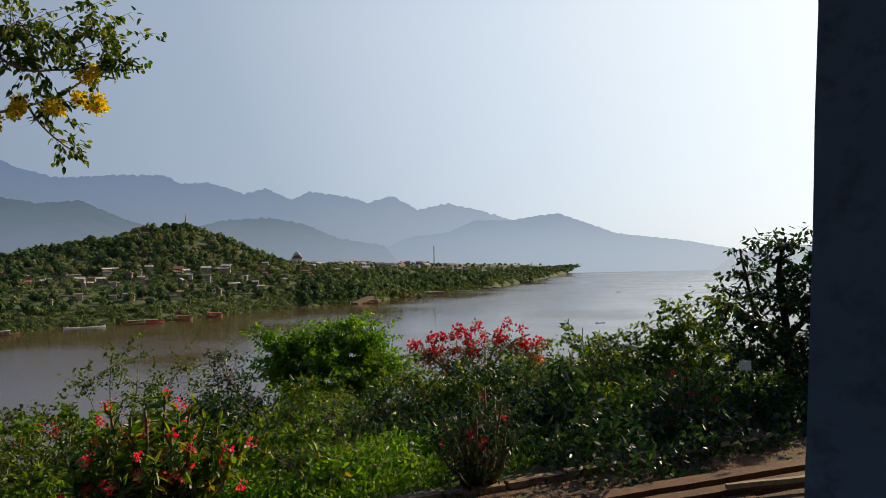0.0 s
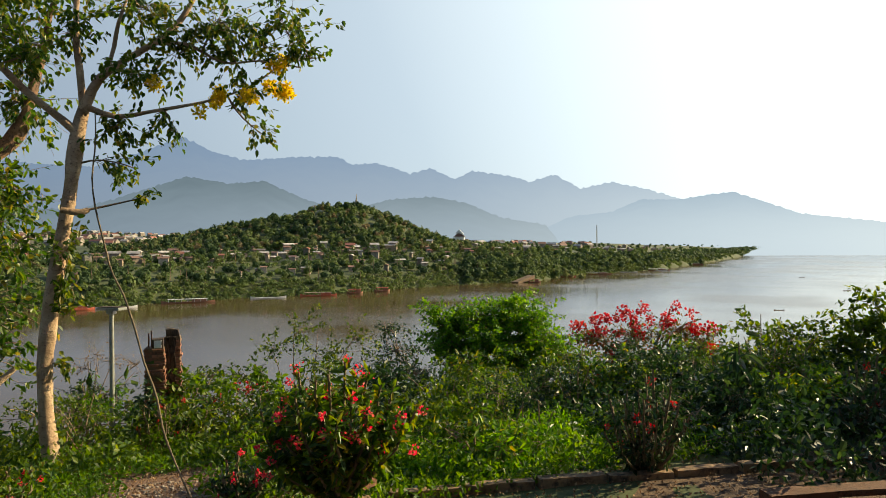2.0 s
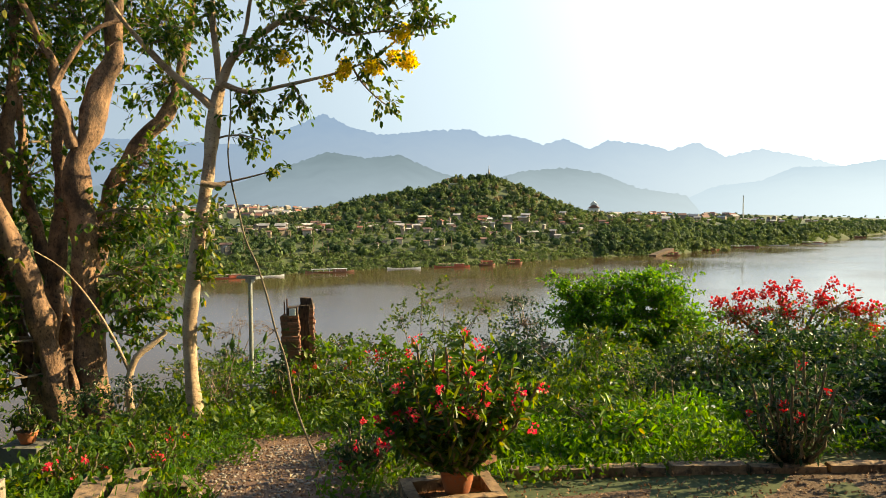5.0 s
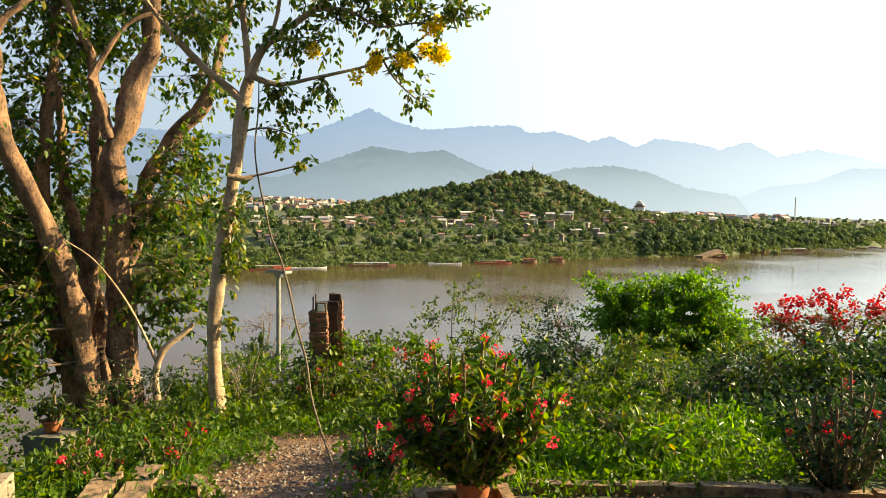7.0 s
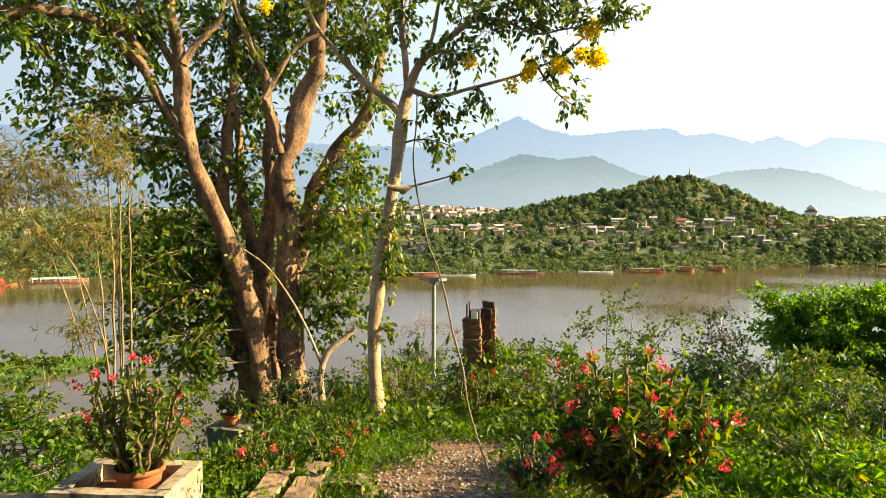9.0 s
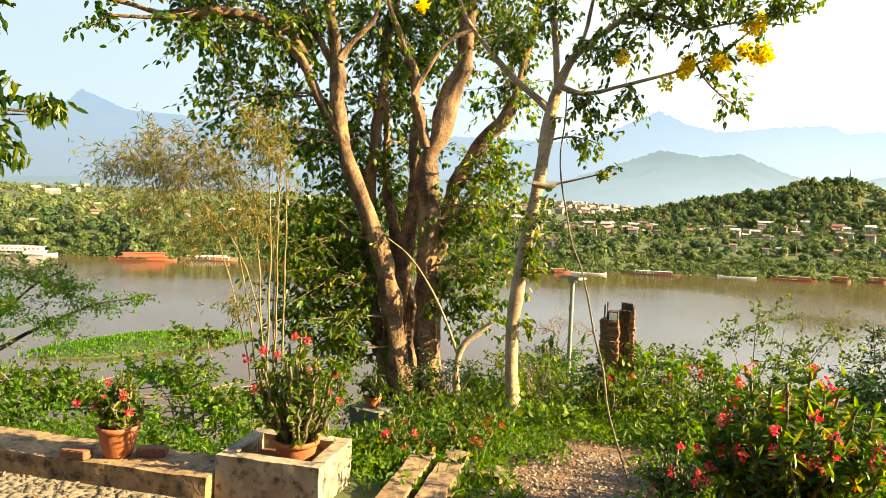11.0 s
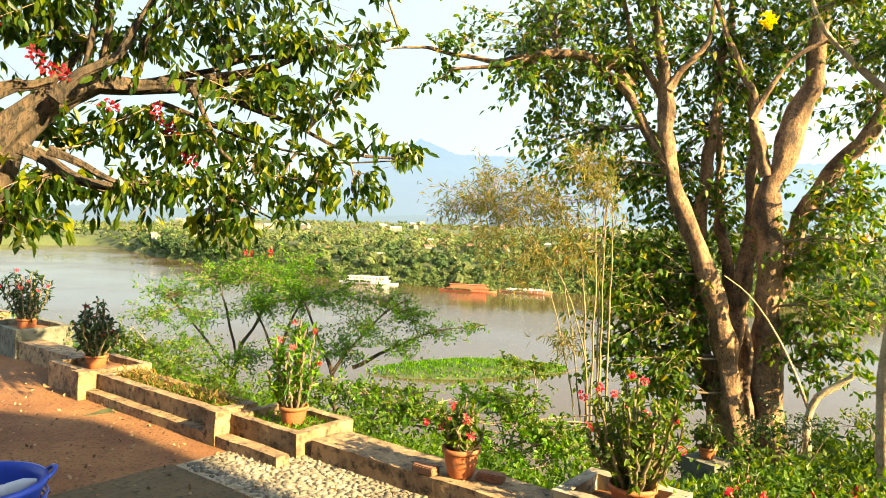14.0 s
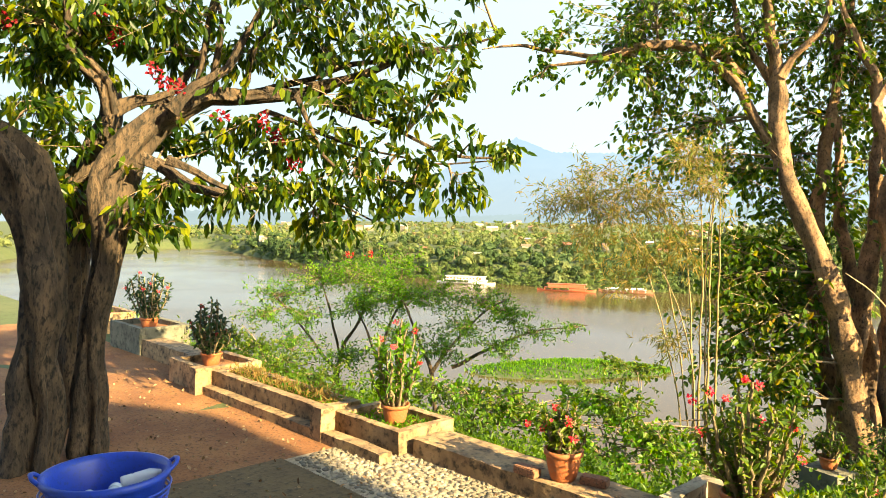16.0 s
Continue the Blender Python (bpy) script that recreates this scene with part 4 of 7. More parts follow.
# gable end of an unseen great hall beside the porch, inferred from and fitted to the shadow it casts on the terrace
bm = bmesh.new()
_a = [bm.verts.new((v_, u_, z_)) for v_ in (12.2, 24.0) for u_, z_ in ((4.62, 9.75), (3.5, 10.75), (2.4, 12.6), (-3.6, 21.0), (-9.6, 12.6), (-11.8, 9.75), (-11.8, 9.35), (-9.6, 12.2), (-3.6, 20.6), (2.4, 12.2), (3.5, 10.35), (4.62, 9.35))]
for q in range(12):
    bm.faces.new((_a[q], _a[(q + 1) % 12], _a[12 + (q + 1) % 12], _a[12 + q]))
for q in (0, 12):
    for k in range(5):
        bm.faces.new((_a[q + k], _a[q + k + 1], _a[q + 10 - k], _a[q + 11 - k]))
bmesh.ops.recalc_face_normals(bm, faces=bm.faces[:])
terrace_piece("hall_roof", bm, TILE_ROOF, "steep tiled roof of the unseen great hall", "roof")
# unseen wall, set in so that sunlight below the eave reaches the boards
bm = bmesh.new()
_a = [bm.verts.new((v_, u_, z_)) for v_ in (12.7, 23.5) for u_, z_ in ((2.3, -0.4), (2.3, 12.1), (-3.6, 20.4), (-9.5, 12.1), (-9.5, -0.4))]
for q in range(5):
    bm.faces.new((_a[q], _a[(q + 1) % 5], _a[5 + (q + 1) % 5], _a[5 + q]))
bm.faces.new(_a[:5])
bm.faces.new(_a[5:])
bmesh.ops.recalc_face_normals(bm, faces=bm.faces[:])
terrace_piece("wall_east", bm, WHITEWASH, "plain whitewashed wall of the unseen great hall", "wall")
# tapering porch column
col = thing("porch_column", (1.422, 1.79, 0.85), "tall tapering whitewashed porch column, blue shade put into its colour", "column", kind="structure", turn=-35)
bm = bmesh.new()
_r = []
for z in np.linspace(0, 4.6, 30):
    w = 0.31 - 0.042 * min(z, 3.2)
    ring = [(-w, -w), (w, -w), (w, w), (-w, w)]
    _r.append([bm.verts.new(Vector((x, y, z)) + noise.noise_vector(Vector((x * 3, y * 3, z * 2.2))) * 0.007) for x, y in ring])
for a, b in zip(_r, _r[1:]):
    for k in range(4):
        bm.faces.new((a[k], a[(k + 1) % 4], b[(k + 1) % 4], b[k]))
bm.faces.new(_r[-1])
bmesh.ops.bevel(bm, geom=[e for e in bm.edges if abs(e.verts[0].co.z - e.verts[1].co.z) > 0.05], offset=0.03, segments=3, affect="EDGES")
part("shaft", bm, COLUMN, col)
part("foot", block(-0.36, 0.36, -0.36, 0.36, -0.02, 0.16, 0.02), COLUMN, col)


nv_, nu_ = 30, 60
pv, pu = np.meshgrid(np.linspace(0, 1, nv_), np.linspace(5.2, 9.6, nu_), indexing="ij")
wave = 0.10 * np.sin(pu * 2.1) + 0.06 * np.sin(pu * 5.3 + 1)
pv = 0.12 * (pu - 6) - 0.12 + wave * (2 * pv - 1) + (pv - 0.5) * (1.75 - 0.12 * (pu - 5))
px_, py_ = pv * _cv - pu * _sv, pv * _sv + pu * _cv
pz_ = land(px_, py_) + 0.012 + np.array([[0.012 * noise.noise((a * 5, b * 5, 2)) for a, b in zip(ra, rb_)] for ra, rb_ in zip(px_, py_)])
i, k = np.meshgrid(np.arange(nv_ - 1), np.arange(nu_ - 1), indexing="ij")
pq = np.stack([i * nu_ + k, (i + 1) * nu_ + k, (i + 1) * nu_ + k + 1, i * nu_ + k + 1], -1).reshape(-1, 4)
tagged(part("garden_path", mesh_of("garden_path", np.stack([px_, py_, pz_], -1), [pq], True), TRODDEN), "trodden red-brown garden path strewn with leaves", "path", kind="structure")


def planter(v0, v1, u0, u1, h, label, wall=0.11, base=-0.3, mat=PLASTER, fill=0.1, seed=0):
    t = thing("planter_box", at((v0 + v1) / 2, (u0 + u1) / 2, 0), label, "planter", "planter boxes of the terrace wall", turn=TURN)
    a, b = (v1 - v0) / 2, (u1 - u0) / 2
    for x0, x1, y0, y1 in ((-a, a, -b, -b + wall), (-a, a, b - wall, b), (-a, -a + wall, -b + wall, b - wall), (a - wall, a, -b + wall, b - wall)):
        part("side_wall", block(x0, x1, y0, y1, base, h, 0, 0.012, seed + x0), mat, t)
    part("soil", block(-a + wall * 0.8, a - wall * 0.8, -b + wall * 0.8, b - wall * 0.8, base, h - fill, 0, 0.02, seed), EARTH, t, "dry brown soil")
    return t


planter(-6.98, -5.80, 4.93, 5.76, 0.27, "stained plaster planter box holding a potted shrub", seed=1)
planter(-9.75, -6.99, 4.78, 5.34, 0.32, "long stained plaster planter with dry weeds", 0.13, seed=2)
planter(-10.9, -9.77, 4.63, 5.58, 0.36, "pale plaster planter box holding a potted shrub", seed=3)
# grey plaster colour stands in for the tree's shade on this box
planter(-14.7, -13.2, 5.05, 6.0, 0.5, "plaster planter box with tree shade put into its grey colour", mat=PLASTER_GREY, seed=4)
planter(-17.8, -16.2, 5.1, 6.1, 0.45, "pale weathered planter box at the terrace's end", seed=5)
planter(-2.95, -2.05, 5.17, 5.9, 0.36, "whitewashed concrete planter box with a terracotta pot", 0.12, -0.5, WHITE_BOX, 0.13, seed=6)
planter(1.0, 1.80, 5.30, 5.86, 0.09, "low mossy planter frame around a terracotta pot", 0.1, seed=7)
terrace_piece("terrace_step", block(-9.77, -5.72, 4.62, 4.78, -0.2, 0.12, 0, 0.012, 9), PLASTER, "low stained plaster step along the terrace wall", "step")
terrace_piece("terrace_bench_wall", block(-5.72, -2.97, 5.06, 5.56, -0.5, 0.2, 0, 0.013, 10), PLASTER, "low plastered bench wall with a mossy top", "wall")
terrace_piece("terrace_wall_far", block(-13.2, -10.9, 5.1, 5.5, -0.5, 0.3, 0, 0.014, 11), PLASTER, "low plaster wall between planter boxes", "wall")
for k, (v0, v1, u0, u1, h) in enumerate(((-1.62, -1.42, 5.2, 6.45, 0.13), (-1.34, -1.12, 5.3, 6.6, 0.12), (-1.09, -0.78, 6.3, 6.56, 0.03))):
    ob = part("kerb_block", block(v0, v1, u0, u1, -0.3, h, 0, 0.014, 12 + k), PLASTER)
    ob.matrix_world = pose(0, 0, 0, 0, 0, TURN)
    tagged(ob, "broken plastered kerb block beside the garden path", "kerb", "path kerbs")
pier = part("wall_pier", block(-0.11, 0.11, -0.09, 0.09, -0.2, 0.38, 0, 0.012, 3), PLASTER)
pier.matrix_world = pose(*at(-6.86, 4.7), 0, 0, TURN)
tagged(pier, "small plaster pier on the planter wall", "pier", "wall piers")
copy_thing(pier, pose(*at(-9.82, 4.6), 0, 0, TURN))
# bed edging along the garden
for k in range(9):
    f0, f1 = k / 9, (k + 1) / 9
    p0 = Vector((-2.03, 5.95, 0)).lerp(Vector((3.9, 8.75, 0)), f0 + 0.004)
    p1 = Vector((-2.03, 5.95, 0)).lerp(Vector((3.9, 8.75, 0)), f1 - 0.004)
    d = (p1 - p0).length
    ob = part("bed_edging", block(-d / 2, d / 2, -0.06, 0.06, -0.25, 0.06 + 0.012 * (k % 3), 0, 0.012, 40 + k), PLASTER)
    c = (p0 + p1) / 2
    ob.matrix_world = pose(c.x, c.y, 0, 0, 0, math.degrees(math.atan2((p1 - p0).y, (p1 - p0).x)) + (k % 3 - 1) * 1.2)
    tagged(ob, "worn concrete edging stone of the garden bed", "edging", "garden bed edging")
# stacked old boards and a pale pole beside the plinth
for k, (p0, p1, w, h, m) in enumerate((((1.35, 6.55), (4.2, 7.75), 0.2, 0.12, BOARD), ((1.5, 6.36), (4.4, 7.53), 0.16, 0.09, BOARD), ((1.1, 6.0), (3.0, 6.75), 0.13, 0.05, BOARD), ((2.75, 6.78), (4.1, 7.12), 0.05, 0.15, TIMBER_PALE))):
    a, b = Vector((*p0, 0)), Vector((*p1, 0))
    d = (b - a).length
    ob = part("board" if k < 3 else "pole", block(-d / 2, d / 2, -w / 2, w / 2, h - 0.05 if k == 3 else 0.004, h, 0, 0.008, 60 + k), m)
    ob.matrix_world = pose(*((a + b) / 2), 0, 0, math.degrees(math.atan2((b - a).y, (b - a).x)))
    tagged(ob, "weathered reddish board lying on the ground" if k < 3 else "pale bare pole lying on the boards", "timber")

# ---- pots and potted shrubs ----
def pot_mesh(r, h):
    return revolve([(r * 0.62, 0), (r * 0.7, h * 0.1), (r * 0.86, h * 0.5), (r * 0.93, h * 0.8), (r * 0.93, h * 0.82), (r * 1.04, h * 0.84), (r * 1.05, h), (r * 0.93, h), (r * 0.88, h * 0.86), (r * 0.1, h * 0.84)], 28)


def potted(at_, r, h, label, plant_h, spread, stems, leaf_n, flowers, petals, leaf_mat, leaf=0.085, wide=0.028, seed=0, lean=0.0, pot=True, name="potted_shrub", bunch=0.035, category="potted plant"):
    """A terracotta pot with thick thorny stems, leaves about their upper halves and small flower bunches."""
    t = thing(name, at_, label, category)
    rr_ = np.random.default_rng(seed)
    if pot:
        clay = part("pot", pot_mesh(r, h), TERRACOTTA, t)
        part("soil", revolve([(r * 0.9, h * 0.86), (r * 0.5, h * 0.9), (0.005, h * 0.91)], 20, False), EARTH, clay)
    P, W, N, tips, stalks = [], [], [], [], []
    z0 = h * 0.8 if pot else -0.05
    for k in range(stems):
        a = k * 2.399 + rr_.uniform(-0.3, 0.3)
        out = spread * math.sqrt((k + 0.5) / stems)
        top = np.array([math.cos(a) * out + lean, math.sin(a) * out, z0 + plant_h * rr_.uniform(0.55, 1.0) * (1 - 0.35 * (out / max(spread, 0.01)) ** 2)])
        base = np.array([math.cos(a) * min(r * 0.5, out * 0.3), math.sin(a) * min(r * 0.5, out * 0.3), z0])
        bend = (base + top) / 2 + np.array([math.cos(a), math.sin(a), 0]) * out * 0.22
        s = np.linspace(0, 1, 9)[:, None]
        line = (1 - s) ** 2 * base + 2 * s * (1 - s) * bend + s**2 * top
        line[1:-1] += rr_.normal(size=(7, 3)) * 0.012
        tb = Tubes()
        tb.add(line, np.linspace(0.019, 0.011, 9), 5)
        n = leaf_n
        f = 0.07 + 0.93 * rr_.uniform(0.0, 1, n) ** 0.75
        i0 = np.clip((f * 8).astype(int), 0, 7)
        p = line[i0] + (line[i0 + 1] - line[i0]) * rr_.uniform(0, 1, (n, 1))
        w = rr_.normal(size=(n, 3)) + [0, 0, 0.35]
        P.append(p + unit(w) * 0.012)
        W.append(w)
        N.append(rr_.normal(size=(n, 3)) * 0.5 + [0, 0, 1])
        # short thorns
        m = 24
        g = rr_.uniform(0.1, 0.85, m)
        i1 = (g * 8).astype(int)
        for q in line[i1]:
            d = unit(rr_.normal(size=3))
            tb.add([q + d * 0.01, q + d * 0.042], [0.003, 0.0006], 3)
        stalks.append(part("stem", tb.mesh("stem"), STEM, t))
        tips.append(top)
        tips.append(line[6] + rr_.normal(size=3) * 0.05)
    P, W, N = np.concatenate(P), np.concatenate(W), np.concatenate(N)
    k = len(P)
    part("leaves", leaves_mesh("leaves", P, W, N, leaf * rr_.uniform(0.55, 1.25, k), wide * rr_.uniform(0.7, 1.25, k)), leaf_mat, t)
    if flowers:
        tips = np.array(tips)
        pick = rr_.choice(len(tips), flowers, replace=flowers > len(tips))
        for j, q in zip(pick, tips[pick] + rr_.normal(size=(flowers, 3)) * 0.04):
            s = rr_.uniform(0.4, 1.15)
            part("blossom", leaves_mesh("blossom", *blossoms([q], bunch * s, 22, 0.026, rr_)), petals, stalks[j // 2])
    return t


potted(at(1.46, 5.62, 0.02), 0.155, 0.23, "large thorny shrub with coral flowers in a terracotta pot", 1.2, 0.70, 54, 70, 52, F_PINK, L_POTTED, 0.11, 0.042, 1, bunch=0.055)
potted(at(-2.42, 5.55, 0.2), 0.19, 0.24, "thorny shrub with sparse coral flowers in a wide terracotta pot", 1.05, 0.42, 30, 34, 15, F_PINK, L_SHRUB, 0.085, 0.034, 2, bunch=0.042)
potted(at(-3.94, 5.28, 0.2), 0.17, 0.27, "small pink-flowered shrub in a round terracotta pot", 0.52, 0.22, 14, 30, 6, F_PINK, L_SHRUB, 0.08, 0.034, 3)
potted(at(-6.36, 5.36, 0.16), 0.16, 0.24, "pale green thorny shrub in a terracotta pot", 1.1, 0.30, 16, 30, 6, F_PINK, L_BRIGHT, 0.12, 0.04, 4)
potted(at(-10.45, 5.1, 0.25), 0.16, 0.2, "dark thorny shrub with red flowers in a low pot", 0.95, 0.34, 17, 34, 7, F_MAGENTA, L_DARK, 0.10, 0.04, 5)
potted(at(-13.9, 5.5, 0.35), 0.17, 0.25, "dark thorny shrub with pink flowers in a planter box", 1.1, 0.44, 18, 34, 8, F_PINK, L_DARK, 0.11, 0.04, 6)
pedestal = part("stone_pedestal", block(-0.24, 0.24, -0.2, 0.2, -1.4, -0.385, 0, 0.016, 77), PLASTER_GREY)
pedestal.matrix_world = pose(-8.07, 5.58, 0, 0, 0, 20)
tagged(pedestal, "mossy stone slab under a potted shrub by the tree", "pedestal")
potted((-8.07, 5.58, -0.38), 0.12, 0.15, "small leafy shrub in a terracotta bowl by the tree", 0.55, 0.22, 10, 26, 0, F_PINK, L_SHRUB, 0.08, 0.03, 7)
potted((0.35, 7.25, -0.02), 0.1, 0.2, "thorny garden shrub with red flowers in the bed", 1.15, 0.5, 30, 36, 9, F_RED, L_DARK, 0.09, 0.032, 8, pot=False, name="flowering_shrub", bunch=0.05, category="shrub")
potted((3.1, 9.3, -0.15), 0.1, 0.2, "dark garden shrub with a few red flowers", 1.3, 0.55, 26, 36, 7, F_RED, L_DARK, 0.09, 0.032, 9, pot=False, name="flowering_shrub", bunch=0.05, category="shrub")
potted((-3.3, 5.55, 0.0), 0.1, 0.2, "low coral-flowered shrub beside the path", 0.5, 0.3, 16, 26, 9, F_PINK, L_DARK, 0.08, 0.03, 10, pot=False, name="flowering_shrub", category="shrub")
for k, p in enumerate(((-5.7, 4.35), (-5.3, 4.9), (-6.3, 4.7), (-6.0, 5.6))):
    potted((*p, float(land(*p))), 0.1, 0.2, "low weedy shrub with orange-pink flowers", 0.55, 0.32, 14, 30, 6, F_PINK, L_SHRUB, 0.075, 0.028, 20 + k, pot=False, name="flowering_shrub", category="shrub")
potted((-6.1, 8.2, float(land(-6.1, 8.2))), 0.1, 0.2, "shrub with orange-red flowers near the tree", 1.0, 0.35, 14, 30, 7, F_RED, L_SHRUB, 0.08, 0.03, 31, pot=False, name="flowering_shrub", category="shrub")
for k, (v, u, z) in enumerate(((-4.22, 5.12, 0.2), (-3.66, 5.36, 0.2), (1.78, 5.93, 0.13))):
    b = part("loose_brick", block(-0.12, 0.12, -0.06, 0.06, 0, 0.075, 0.008), BRICK)
    b.matrix_world = pose(*at(v, u, z + 0.004), 0, 0, TURN + 15 * k)
    tagged(b, "loose chipped orange brick lying on the wall", "brick", "loose bricks")

# ---- blue basket ----
BASKET = (-3.83, -1.24, 0.85)
bk = thing("plastic_basket", BASKET, "round blue plastic basket holding empty bottles", "basket", turn=-71)
basket_wall = part("basket_wall", revolve([(0.205, 0.0), (0.21, 0.01), (0.25, 0.2), (0.275, 0.33), (0.295, 0.335), (0.297, 0.362), (0.275, 0.365), (0.262, 0.33), (0.24, 0.2), (0.2, 0.02), (0.01, 0.015)], 40), BLUE_PLASTIC, bk)
for k in range(9):
    z = 0.06 + 0.028 * k
    tb = Tubes()
    rad = 0.2225 + 0.05 * z / 0.2
    tb.add([(rad * math.cos(a), rad * math.sin(a), z) for a in np.linspace(0, 2 * math.pi, 41)], [0.006] * 41, 5)
    part("rib", tb.mesh("rib"), BLUE_PLASTIC, basket_wall)
for sgn in (-1, 1):
    tb = Tubes()
    tb.add([(sgn * 0.285, -0.06, 0.35), (sgn * 0.315, -0.045, 0.375), (sgn * 0.325, 0.0, 0.385), (sgn * 0.315, 0.045, 0.375), (sgn * 0.285, 0.06, 0.35)], [0.011] * 5, 6)
    part("handle", tb.mesh("handle"), BLUE_PLASTIC, basket_wall)
bottle_me = revolve([(0.03, 0), (0.033, 0.01), (0.033, 0.05), (0.030, 0.06), (0.033, 0.07), (0.033, 0.14), (0.014, 0.19), (0.013, 0.2), (0.014, 0.2), (0.014, 0.22), (0.002, 0.221)], 16)
for k, (x, y, z, rx, rz) in enumerate(((-0.08, 0.04, 0.27, 80, 200), (0.02, 0.05, 0.28, 84, 100), (0.0, -0.09, 0.24, 88, 130), (0.05, 0.12, 0.24, 84, 250))):
    b = part("bottle", bottle_me if k == 0 else bottle_me.copy(), CLEAR_PLASTIC)
    b.matrix_world = Matrix.Translation(BASKET) @ pose(x, y, z, rx, 0, rz)
    tagged(b, "empty clear plastic bottle lying in the basket", "bottle", "bottles in the basket")

# ---- trees ----
def tree(name, at_, label, limbs, bark, clusters, leaf_mat, twigs, per, leaf, wide, droop, seed, sides=12, wob=0.05, thick=0.014, category="tree", extra=(), fill=0.35, slim=0.85, flute=0.22):
    """A tree from its main limbs (rows of x, y, z, radius) and the clusters that its foliage fills."""
    t = thing(name, at_, label, category)
    off = np.array([*at_, 0.0])
    r = np.random.default_rng(seed)
    lines = [smooth_line(np.asarray(l_, float) - off, 0.14, wob, seed + k) for k, l_ in enumerate(limbs)]
    for k, ln in enumerate(lines):
        tb = Tubes()
        tb.add(ln[:, :3], ln[:, 3] * slim, sides if ln[:, 3].max() > 0.05 else 7, flute if ln[:, 3].max() > 0.03 else 0)
        part("trunk" if k == 0 else "limb", tb.mesh("limb"), bark, t)
    tb = Tubes()
    pts = np.vstack([ln for ln in lines])
    cl = [(x - at_[0], y - at_[1], z - at_[2], a, b) for x, y, z, a, b in clusters]
    data = spray(r, pts[len(lines[0]) // 4 :], cl, twigs, per, leaf, wide, droop, tb, thick, fill)
    tagged(part("twig_growth", tb.mesh("twig_growth"), TWIG, t), kind="stuff")
    part("crown", leaves_mesh("crown", *data), leaf_mat, t)
    for nm, mat_, centres, rad, n, size in extra:
        for c in centres:
            part(nm, leaves_mesh(nm, *blossoms(np.asarray([c]) - off[:3], rad, n, size, r)), mat_, t)
    return t


